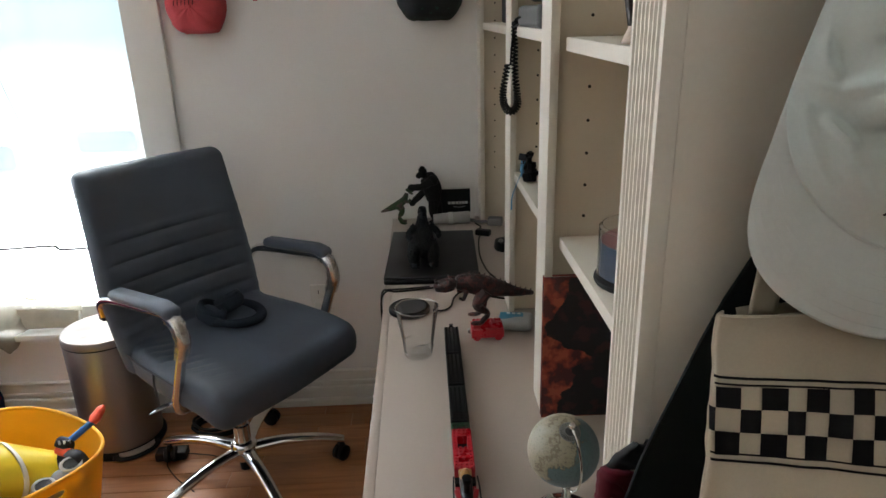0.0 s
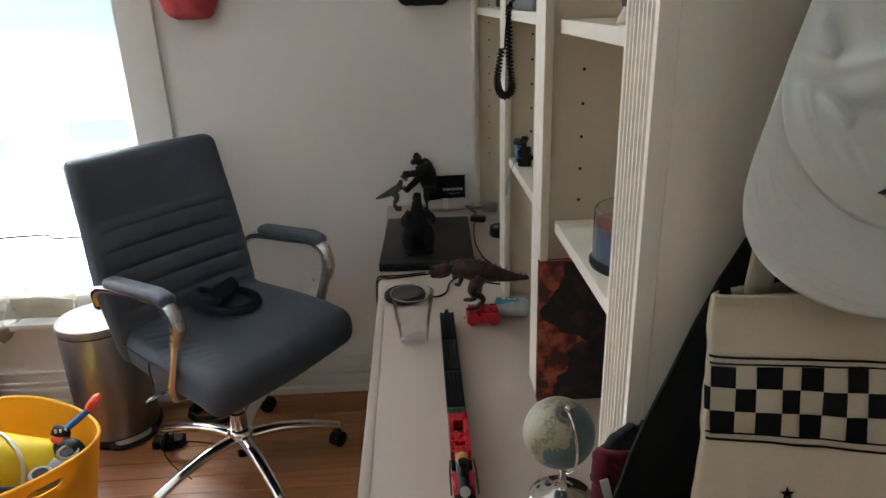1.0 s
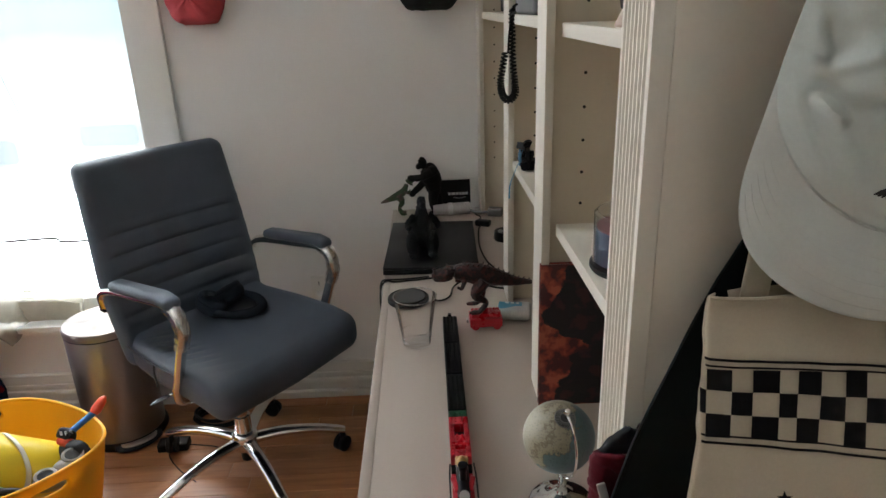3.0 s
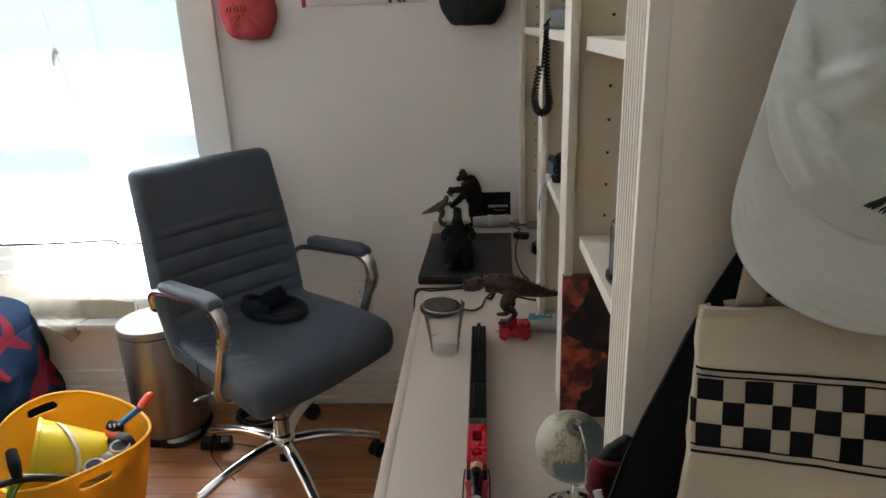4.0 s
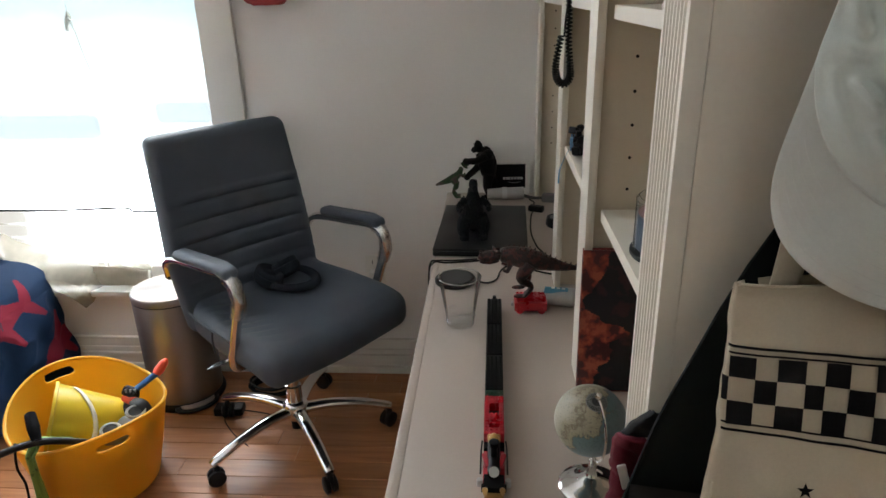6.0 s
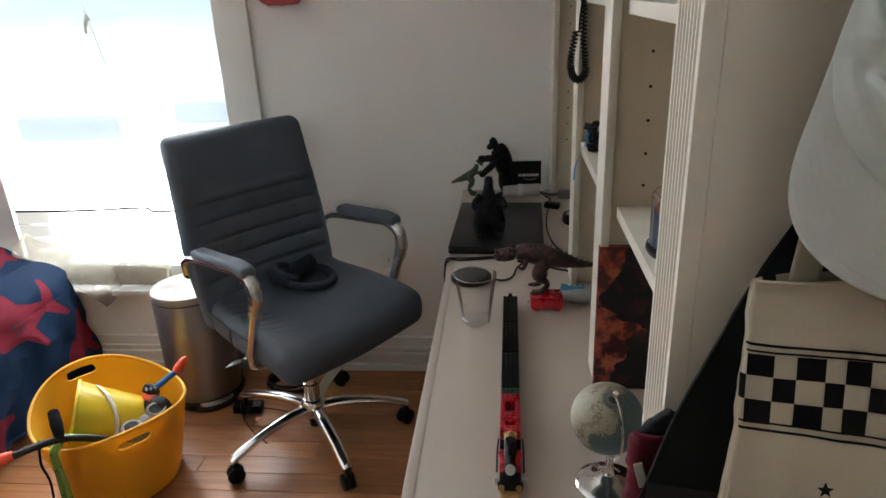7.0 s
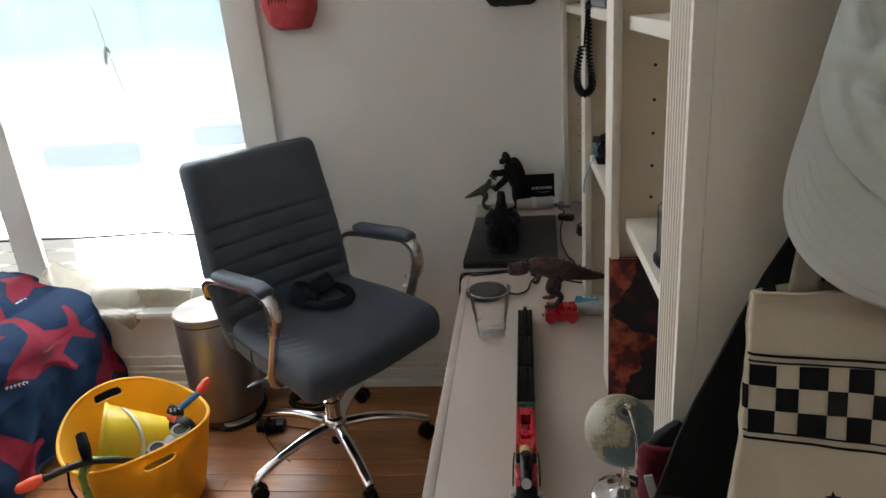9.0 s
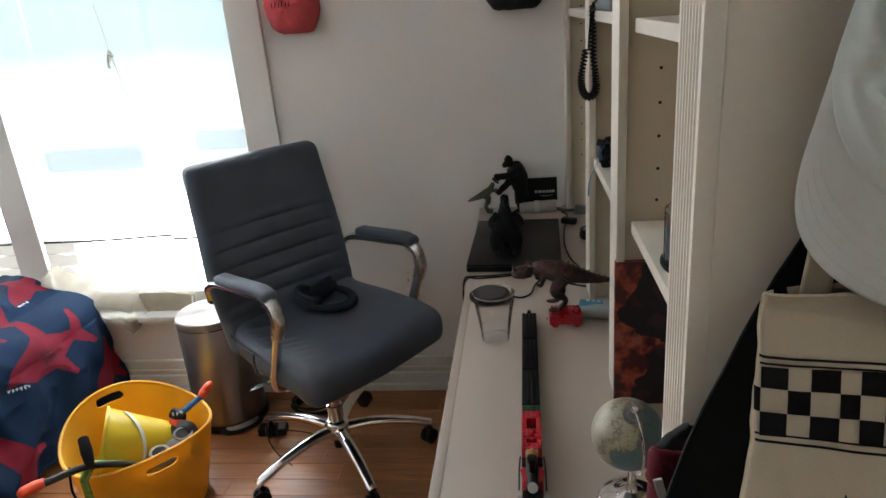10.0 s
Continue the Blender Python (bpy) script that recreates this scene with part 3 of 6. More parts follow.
for s in (1, -1):
    y = 0.03 + 0.27 * s
    arm = part("arm_frame", tube([(-0.265, y * 0.94, 0.615), (-0.235, y, 0.668), (-0.17, y, 0.695), (0.0, y, 0.714), (0.11, y, 0.724), (0.155, y, 0.708), (0.170, y, 0.66), (0.139, y, 0.58), (0.107, y, 0.50), (0.089, y, 0.452), (0.07, y * 0.9, 0.41), (0.04, y * 0.5, 0.395)], 0.0172, 14, None, None, 8, 0.75), CHROME, chair, "chrome arm loop")
    part("arm_pad", rbox((0.30, 0.052, 0.032), 0.0155, (14, 3, 2), lambda a, b, c: (a, b, c + 0.085 * a - 0.014 * max(0, a - 0.1) / 0.05), None, Matrix.Translation((0.004, y, 0.735))), LEATHER, arm)
    part("arm_bracket", rbox((0.03, 0.035, 0.04), 0.008, (2, 2, 2), None, None, Matrix.Translation((-0.268, y * 0.93, 0.622))), BLACKP, arm, "black plastic bracket")
    part("packing_film", crinkle([(0.125, y, 0.722), (0.158, y, 0.705), (0.170, y, 0.66), (0.153, y, 0.612)], 0.0205, 3.0 * s), FILM, arm, "crinkled clear packing film")
part("back_bracket", box(-0.275, -0.10, -0.12, 0.12, 0.392, 0.406, 0.004), BLACKP, chair)
part("tilt_mechanism", rbox((0.22, 0.16, 0.055), 0.015, (3, 3, 2), None, None, Matrix.Translation((0.0, 0.01, 0.385))), BLACKP, chair)
part("gas_column", lathe([(0.026, 0.10), (0.026, 0.21), (0.019, 0.212), (0.019, 0.365)], 28), CHROME, chair)
part("hub", lathe([(0.0, 0.088), (0.036, 0.088), (0.042, 0.10), (0.042, 0.138), (0.034, 0.15), (0.028, 0.152)], 32), CHROME, chair)
part("column_foot", lathe([(0.0, 0.045), (0.02, 0.045), (0.022, 0.09)], 24), BLACKP, chair)
lever = part("height_lever", tube([(0.06, -0.06, 0.405), (0.06, -0.2, 0.432), (0.06, -0.25, 0.44)], 0.005, 8), CHROME, chair)
part("lever_paddle", tube([(0.058, -0.245, 0.438), (0.055, -0.262, 0.437), (0.050, -0.284, 0.434), (0.046, -0.302, 0.430)], [0.006, 0.011, 0.009, 0.002], 12, None, None, 6, 0.3), mat("dark_chrome", (0.16, 0.16, 0.16), 0.22, 1.0, 0.1, 20, 100, 0.0), lever)


def caster():
    own = bmesh.new()
    for s in (-1, 1):
        lathe([(0.0, -0.009), (0.02, -0.009), (0.027, -0.006), (0.027, 0.006), (0.02, 0.009), (0.0, 0.009)], 24, own, Matrix.Translation((0, 0.0115 * s, 0.027)) @ Matrix.Rotation(radians(90), 4, "X"))
    tube([(-0.002, 0, 0.03), (0.005, 0, 0.052), (0.002, 0, 0.066)], [0.012, 0.012, 0.007], 10, own)
    return own


for k, a in enumerate((-18, 54, 126, 198, 270)):
    rot = Matrix.Rotation(radians(a), 4, "Z")
    leg = part("base_leg", tube([(0.03, 0, 0.118), (0.12, 0, 0.121), (0.22, 0, 0.108), (0.3, 0, 0.085), (0.322, 0, 0.077)], [0.024, 0.021, 0.019, 0.018, 0.016], 14, None, rot, 8, 0.72), CHROME, chair, "polished chrome base leg")
    part("caster", caster(), BLACKP, leg).matrix_local = rot @ pose(0.312, 0, 0, 0, 0, 40 * k)

# ---- pedal bin ----
bin_ = thing("pedal_bin", "round brushed steel pedal bin beside the chair", "waste bin", pose(-1.015, 2.345, 0) @ Matrix.Diagonal((1.05, 1.05, 1.1, 1)))
part("body", lathe([(0.125, 0.022), (0.126, 0.03), (0.126, 0.381), (0.124, 0.384)], 64), STEEL, bin_)
part("base_ring", lathe([(0.0, 0.0), (0.132, 0.0), (0.135, 0.005), (0.134, 0.016), (0.1275, 0.026)], 64), BLACKP, bin_)
part("collar", lathe([(0.125, 0.382), (0.1262, 0.3835), (0.1262, 0.386), (0.125, 0.3875)], 64), BLACKP, bin_)
part("lid", lathe([(0.1262, 0.3865), (0.1275, 0.388), (0.1275, 0.404), (0.1235, 0.41), (0.07, 0.4145), (0.001, 0.416)], 64), STEEL, bin_)


def pedal_point(u, v, r0, r1, z0, z1, half):
    """A curved lip that follows the foot of the bin and tapers to its ends."""
    a = radians(-50 + half * (2 * u - 1))
    r = r0 + (r1 - r0) * v * max(0.0, 1 - abs(2 * u - 1) ** 3) ** 0.6
    return (r * math.cos(a), r * math.sin(a), z0 + (z1 - z0) * v)


ped = part("pedal", sheet(24, 4, lambda u, v: pedal_point(u, v, 0.134, 0.152, 0.027, 0.019, 26)), STEEL, bin_)
thick(ped, 0.002, 1)
thick(part("pedal_lip", sheet(28, 5, lambda u, v: pedal_point(u, v, 0.130, 0.158, 0.018, 0.006, 34)), BLACKP, ped), 0.005, -1)

# ---- yellow tub with beach toys ----
TUBX, TUBY = -1.07, 1.85
TA = radians(142)  # direction of the far handle
YELLOW = see_light(mat("amber_yellow_soft_plastic", (0.82, 0.47, 0.035), 0.42, 0, 0.08, 5, 200, 0.05), (0.95, 0.54, 0.045), 0.38)
tub = thing("storage_tub", "amber yellow flexible plastic tub holding beach toys", "tub", pose(TUBX, TUBY, 0))


def tub_point(u, v):
    a = 2 * math.pi * u
    up = 0.2915 + 0.028 * math.cos(2 * (a - TA))
    r = 0.158 + (0.221 - 0.158) * v ** 0.9
    r *= 1 + 0.02 * math.cos(2 * (a - TA)) * v
    up += 0.020 * math.cos(a - TA)
    return (r * math.cos(a), r * math.sin(a), 0.006 + (up - 0.006) * v)


def tub_keep(u, v):
    for off, high in ((0, 0.893), (math.pi - radians(5), 0.85)):
        d = (2 * math.pi * u - TA - off + math.pi) % (2 * math.pi) - math.pi
        x, z = d * 0.226, (v - high) * 0.31
        if abs(x) < 0.035 and abs(z) < 0.0135 or (abs(x) - 0.035) ** 2 + z * z < 0.0135 ** 2:
            return False
    return True


def tub_inner(p):
    """True below the rim."""
    return p.z < tub_point(math.atan2(p.y, p.x) / (2 * math.pi), 0.985)[2]


wall = part("tub_wall", sheet(330, 96, tub_point, None, tub_keep), YELLOW, tub)
bm = bmesh.new()
bm.from_mesh(wall.data)
bmesh.ops.remove_doubles(bm, verts=bm.verts[:], dist=1e-5)
slot = {v: [e.other_vert(v) for e in v.link_edges if e.is_boundary] for v in bm.verts if v.is_boundary and 0.1 < v.co.z < 0.315}
slot = {v: q for v, q in slot.items() if all(w in slot for w in q) and tub_inner(v.co)}
for _ in range(12):
    moved = {v: v.co * 0.4 + (q[0].co + q[1].co) * 0.3 for v, q in slot.items() if len(q) == 2}
    for v, c in moved.items():
        v.co = c
bm.to_mesh(wall.data)
bm.free()
thick(wall, 0.005)
part("tub_bottom", lathe([(0.0, 0.0), (0.152, 0.0), (0.161, 0.006), (0.159, 0.012), (0.0, 0.012)], 64), YELLOW, tub)
part("rolled_rim", tube([tub_point(k / 48, 1) for k in range(49)], 0.0058, 10, None, None, 3), YELLOW, tub)

# ---- bed ----
bed = thing("bed", "low bed pushed into the window corner", "bed")
BEDW = mat("grey_bed_rail", (0.2, 0.2, 0.2), 0.5, 0, 0.2, 5, 100, 0.1)
part("side_rail", box(-1.66, -1.63, 0.35, 2.47, 0.1, 0.27, 0.004), BEDW, bed)
part("bed_base", box(X0 + 0.02, -1.67, 0.35, 2.47, 0.18, 0.27, 0.004), BEDW, bed)
for x, y in ((-1.66, 0.4), (-1.66, 2.43), (-2.9, 0.4), (-2.9, 2.43)):
    part("leg", box(x - 0.02, x + 0.02, y - 0.025, y + 0.025, 0.0, 0.18, 0.003), BEDW, bed)
part("mattress", rbox((1.31, 2.1, 0.2), 0.05, (6, 8, 3), None, None, Matrix.Translation((-2.315, 1.41, 0.372))), mat("white_mattress_cloth", (0.6, 0.58, 0.55), 0.9), bed)

NAVY = weave(mat("navy_duvet_cotton", (0.0065, 0.022, 0.055), 0.85, 0, 0.25, 5, 300, 0.2, 0, 0.15), 900, 0.2)
CORAL = weave(mat("coral_red_print", (0.185, 0.0125, 0.026), 0.85, 0, 0.2, 6, 300, 0.2, 0, 0.15), 900, 0.2)
GILL = weave(mat("maroon_print", (0.05, 0.008, 0.02), 0.85), 900, 0.2)
PALE = weave(mat("white_print", (0.6, 0.6, 0.6), 0.85), 900, 0.2)


def duvet_point(s, y):
    """s runs across the bed in metres: along the top, over the edge and down the side."""
    top = 0.95
    n1 = noise.noise(Vector((s * 3.1, y * 2.6, 1.7)))
    n2 = noise.noise(Vector((s * 8, y * 7, 4.2))) + 0.28 * (1 - 2 * abs(noise.noise(Vector((s * 11 + y * 5, y * 9 - s * 4, 6.2)))))
    if s < top:
        f = s / top
        x = -2.66 + f * top
        z = 0.535 + 0.045 * n1 + 0.022 * n2 + 0.02 * math.sin(f * 3)
        if s > top - 0.25:
            g = (s - top + 0.25) / 0.25
            z -= 0.05 * g * g
        return Vector((x, y, z))
    d = s - top
    q = min(1.0, d / 0.16)
    x = -1.71 + 0.16 * math.sin(q * math.pi / 2)
    z = 0.495 - 0.10 * (1 - math.cos(q * math.pi / 2))
    if d > 0.16:
        e = d - 0.16
        z -= e
        fold = math.sin(y * 17 + 2.2 * n1 * 3) * 0.02 + math.sin(y * 41) * 0.005
        x += (0.03 + fold) * min(1, e / 0.2) + 0.012 * n2
    x += 0.035 * n1 + 0.015 * n2
    return Vector((x, y, z))


SHARK = [(-0.17, 0.0), (-0.13, 0.035), (-0.06, 0.055), (-0.03, 0.06), (0.0, 0.07), (0.05, 0.135), (0.068, 0.128), (0.052, 0.05), (0.09, 0.03), (0.13, 0.018), (0.18, 0.075), (0.195, 0.07), (0.165, 0.0), (0.19, -0.05), (0.175, -0.055), (0.12, -0.012), (0.05, -0.03), (0.06, -0.085), (0.045, -0.09), (0.0, -0.04), (-0.08, -0.035), (-0.12, -0.01)]
SHARKS = []
for cs, cy, ang, size in ((1.12, 2.13, 93, 1.2), (0.87, 2.4, 112, 0.8), (0.9, 2.04, 72, 0.95), (1.32, 2.4, 100, 0.9), (1.24, 1.62, 200, 1.3), (0.55, 2.38, 120, 1.2), (0.9, 1.7, 60, 1.4), (1.37, 1.85, 20, 0.9), (1.05, 1.2, 30, 1.4), (0.6, 1.3, 140, 1.3)):
    c, s = math.cos(radians(ang)) * size, math.sin(radians(ang)) * size
    SHARKS.append([(cs + c * a - s * b, cy + s * a + c * b) for a, b in SHARK])


TEETH = []
for p, (cs, cy, ang, size) in zip(SHARKS, ((1.12, 2.13, 93, 1.2), (0.87, 2.4, 112, 0.8))):
    c, s = math.cos(radians(ang)) * size, math.sin(radians(ang)) * size
    for k in range(6):
        tri = [(-0.168 + 0.011 * k, -0.004 - 0.004 * k), (-0.158 + 0.011 * k, -0.005 - 0.004 * k), (-0.163 + 0.011 * k, -0.016 - 0.004 * k)]
        TEETH.append([(cs + c * a - s * b, cy + s * a + c * b) for a, b in tri])


GILLS = []
for cs, cy, ang, size in ((1.12, 2.13, 93, 1.2), (0.9, 2.04, 72, 0.95)):
    c, s = math.cos(radians(ang)) * size, math.sin(radians(ang)) * size
    for k in range(3):
        bar = [(-0.02 + 0.017 * k, -0.018), (-0.013 + 0.017 * k, -0.018), (-0.007 + 0.017 * k, 0.022 - 0.004 * k), (-0.014 + 0.017 * k, 0.022 - 0.004 * k)]
        GILLS.append([(cs + c * a - s * b, cy + s * a + c * b) for a, b in bar])


def duvet_index(u, v):
    s, y = 0.3 + u * 1.16, 0.9 + v * 1.575
    for p in TEETH:
        if abs(p[0][0] - s) < 0.1 and abs(p[0][1] - y) < 0.1 and inside(p, s, y):
            return 2
    for p in GILLS:
        if abs(p[0][0] - s) < 0.1 and abs(p[0][1] - y) < 0.1 and inside(p, s, y):
            return 3
    for p in SHARKS:
        if abs(p[0][0] - s) < 0.45 and abs(p[0][1] - y) < 0.45 and inside(p, s, y):
            return 1
    return 0


duvet = thing("duvet", "rumpled navy duvet with coral red shark print", "duvet")
cover = part("cover", sheet(330, 440, lambda u, v: duvet_point(0.3 + u * 1.16, 0.9 + v * 1.575), None, None, duvet_index), [NAVY, CORAL, PALE, GILL], duvet)
thick(cover, 0.02, -1)
part("hem_piping", tube([tuple(duvet_point(1.46, 0.9 + 1.575 * k / 60) + Vector((0.002, 0, 0.002))) for k in range(61)], 0.006, 8, None, None, 2), NAVY, duvet)

# ---- curtains ----
VOILE = sheer("white_voile", (0.8, 0.92, 0.97), 0.91, 90.0, 0.03)
WISP = sheer("frayed_cream_gauze", (0.5, 0.43, 0.3), 0.14, 150, 0.12, (0.12, 0.105, 0.068))
GAUZE = sheer("cream_gauze", (0.56, 0.5, 0.4), 0.24, 34, 0.14, (0.175, 0.157, 0.122))

PALECORD = see_light(mat("grey_cord", (0.5, 0.51, 0.48), 0.7), (0.62, 0.64, 0.6), 0.35)


def voile(x0, x1, seed):
    """A thin cloth whose heading is gathered into pleats that open out further down."""
    pleats = [(0.1 + 0.115 * k + 0.03 * math.sin(5 * k + seed), 0.02 + 0.007 * math.sin(3 * k + seed), 0.5 + 0.2 * math.sin(7 * k + seed)) for k in range(8)]

    def pt(u, v):
        x, z = x0 + (x1 - x0) * u, 2.10 - (2.10 - 0.679) * v
        y = 0.012 * math.sin(u * 46 + seed + 0.6 * math.sin(v * 3)) * (1.0 - 0.55 * v)
        for c, w, reach in pleats:
            d = (u - c) / w
            if abs(d) < 1:
                g = max(0.0, 1 - v / (0.45 + 0.4 * reach)) ** 0.7
                x -= (x1 - x0) * w * 0.62 * math.sin(math.pi * d) * g
                y -= 0.012 * (1 + math.cos(math.pi * d)) * g
        return (x + 0.004 * math.sin(v * 9 + u * 20) * u * (1 - u), 2.548 + y, z + 0.003 * math.sin(u * 23 + seed))
    return sheet(360, 40, pt)


for k, (x0, x1) in enumerate(((-1.766, -0.838), (-2.765, -1.892))):
    cur = thing("curtain", "thin white voile curtain hanging in the window opening", "curtain", group="window curtains")
    part("voile", voile(x0, x1, k * 2.1), VOILE, cur)
    part("hem_cord", tube([(x0, 2.533, 0.682), (x0 + 0.3, 2.533, 0.684), (x1 - 0.4, 2.533, 0.692), (x1 - 0.365, 2.533, 0.679), (x1 - 0.3, 2.533, 0.678), (x1, 2.533, 0.681)], 0.0042, 6), mat("grey_hem_thread", (0.06, 0.06, 0.055), 0.9), cur)
    part("lower_edge", tube([(x0 + 0.001, 2.531, 0.684), (x0 + 0.004, 2.53, 0.63), (x0 + 0.002, 2.53, 0.58)], 0.003, 6), mat("shaded_hem_thread", (0.1, 0.095, 0.085), 0.9), cur)
    part("side_hem", tube([(x0 + 0.001, 2.534, 0.684), (x0 - 0.001, 2.534, 0.85), (x0 - 0.003, 2.534, 1.15)], 0.0026, 6), mat("pale_hem_thread", (0.1, 0.1, 0.1), 0.9), cur)
    part("curtain_rod", tube([(x0, 2.55, 2.1), (x1, 2.55, 2.1)], 0.006, 10, None, None, 1), TRIM, cur)
    cx = -1.283 if k == 0 else -2.3
    part("pull_cord", tube([(cx - 0.035, 2.52, 1.66), (cx - 0.012, 2.52, 1.5), (cx, 2.52, 1.395)], 0.0018, 6), PALECORD, cur)
    part("cord_toggle", tube([(cx + 0.002, 2.519, 1.395), (cx - 0.006, 2.518, 1.37), (cx - 0.012, 2.519, 1.335)], [0.006, 0.009, 0.007], 10, None, None, 4), PALECORD, cur)
    part("toggle_prong", tube([(cx + 0.003, 2.517, 1.393), (cx + 0.011, 2.516, 1.372)], [0.005, 0.006], 8, None, None, 2), PALECORD, cur)
    part("cord_tail", tube([(cx + 0.004, 2.519, 1.37), (cx + 0.014, 2.519, 1.33), (cx + 0.028, 2.519, 1.25), (cx + 0.05, 2.519, 1.16), (cx + 0.058, 2.519, 1.12)], [0.004, 0.002, 0.0018, 0.0016, 0.0016], 6), PALECORD, cur)


def gauze(u, v):
    """Sweeps down from the window corner, lies along the stool and spills over its front edge."""
    x = -1.765 + 0.587 * u
    top = float(np.interp(x, (-1.752, -1.735, -1.70, -1.65, -1.58, -1.5, -1.43, -1.178), (0.585, 0.572, 0.55, 0.53, 0.505, 0.487, 0.49, 0.478)))
    low = float(np.interp(x, (-1.752, -1.70, -1.66, -1.60, -1.50, -1.455, -1.43, -1.405, -1.385, -1.178), (0.52, 0.42, 0.385, 0.38, 0.36, 0.33, 0.305, 0.325, 0.374, 0.374)))
    n = noise.noise(Vector((x * 9, v * 1.5, 0.4)))
    z = top + (low - top) * v + 0.006 * n
    spill = max(0.0, min(1.0, (-1.36 - x) / 0.05)) * min(1.0, v * 1.8)
    y = 2.542 - 0.012 * n - 0.082 * spill + 0.006 * math.sin(x * 47 + 5 * n + z * 12) + 0.005 * math.sin(z * 70 + 14 * x) * (1 - spill)
    return (x + 0.008 * noise.noise(Vector((x * 4, z * 9, 7))), y, z)


gz = tagged(part("lower_curtain", sheet(150, 50, gauze), GAUZE), "crumpled cream gauze curtain bunched over the window stool", "curtain")


def frayed(u, v):
    """A torn wisp that stands up from the bunched cloth."""
    wide = float(np.interp(v, (0, 0.3, 0.75, 1), (0.045, 0.035, 0.022, 0.012)))
    return (-1.375 + 0.03 * (v - 0.5) * -1 + wide * (u - 0.4) * 2, 2.55 + 0.006 * math.sin(9 * u + 6 * v), 0.476 + 0.125 * v + 0.012 * noise.noise(Vector((u * 6, 2.0, 1.0))) * v)


part("frayed_wisp", sheet(40, 60, frayed, None, lambda u, v: noise.noise(Vector((u * 9, v * 16, 3.0))) > -0.28 + 0.5 * max(0, v - 0.6)), WISP, gz)
gf = tagged(part("folded_gauze", sheet(50, 24, lambda u, v: (-1.40 + 0.222 * u, 2.523 - 0.010 * math.sin(math.pi * v) - 0.004 * math.sin(u * 7), 0.3765 + 0.078 * v + 0.003 * math.sin(u * 5) - 0.01 * u * v)), see_light(mat("cream_gauze_fold", (0.8, 0.75, 0.64), 0.9, 0, 0.2, 25, 300, 0.3), (0.36, 0.33, 0.27), 0.6)), "folded length of cream gauze lying on the window stool", "cloth")
thick(gf, 0.012)

# ---- wall things ----
out_ = thing("wall_socket", "white double wall socket with a plugged charger", "socket")
part("plate", rbox((0.075, 0.008, 0.12), 0.003, (2, 1, 2), None, None, Matrix.Translation((-0.283, WY - 0.004, 0.447))), TRIM, out_)
part("charger", rbox((0.045, 0.034, 0.05), 0.006, (2, 2, 2), None, None, Matrix.Translation((-0.28, WY - 0.024, 0.425))), mat("white_charger_plastic", (0.7, 0.69, 0.66), 0.4), out_)
for z in (0.478, 0.486):
    part("slot", box(-0.292, -0.289, WY - 0.0092, WY - 0.0076, z - 0.006, z + 0.0, 0), HOLE, out_)


def wall_cap(name, label, x, z, w, m, brim, seed):
    """A soft cap hung on a peg: crown flattened against the wall with its brim up behind it."""
    root = thing(name, label, "hat")

    def crown(u, v):
        a, b = 2 * math.pi * u, v * math.pi / 2
        q = 1 + 0.06 * noise.noise(Vector((math.cos(a) * 2, math.sin(a) * 2, seed + v * 3))) + 0.02 * noise.noise(Vector((math.cos(a) * 6, math.sin(a) * 6, seed + v * 7)))
        flat = max(-0.90, math.sin(a)) if math.sin(a) < 0 else math.sin(a)
        ca = math.copysign(abs(math.cos(a)) ** 0.72, math.cos(a)) * (1 - 0.1 * max(0.0, -math.sin(a)))
        fl = math.copysign(abs(flat) ** 0.8, flat)
        return (x + w * 0.5 * ca * math.cos(b) ** 0.55 * q, WY - 0.008 - 0.085 * math.sin(b) * q, z + 0.092 * (1 + fl * math.cos(b) ** 0.6 * q))
    part("crown", sheet(72, 24, crown), m, root)
    part("brim", rbox((w * 0.86, 0.006, 0.075), 0.0028, (12, 1, 6), lambda p, q, r: (p * (1 - 1.2 * max(0, r)), q - 2.5 * p * p, r), None, Matrix.Translation((x, WY - 0.035, z + 0.2))), brim, root)
    part("button", blob((x, WY - 0.093, z + 0.09), (0.007, 0.004, 0.007)), brim, root)
    part("peg", tube([(x, WY, z + 0.245), (x, WY - 0.03, z + 0.243), (x, WY - 0.045, z + 0.255)], 0.005, 8), CHROME, root)
    return root


REDC = weave(mat("faded_red_cotton", (0.52, 0.06, 0.07), 0.8, 0, 0.25, 14, 260, 0.3), 900, 0.2)
BLKC = weave(mat("black_green_cotton", (0.012, 0.018, 0.018), 0.85, 0, 0.3, 14, 260, 0.3), 900, 0.2)
red_hat = wall_cap("hat", "faded red cotton cap hanging on the wall", -0.586, 1.394, 0.186, REDC, REDC, 1.0)
for k in range(6):
    part("stitched_mark", tube([(-0.634 + 0.012 * k, WY - 0.0885 - 0.0012 * k, 1.487), (-0.631 + 0.012 * k, WY - 0.0895 - 0.0012 * k, 1.502 + 0.004 * (k % 2))], 0.0014, 6, None, None, 1), mat("dark_red_thread", (0.08, 0.01, 0.02), 0.8), red_hat)
wall_cap("hat", "black cotton cap with dark green print hanging on the wall", 0.157, 1.414, 0.22, blotch("black_cap_print", (0.012, 0.014, 0.016), [(0.02, 0.06, 0.05)], 30, 0.6, 0.85, 2.0), BLKC, 4.0)

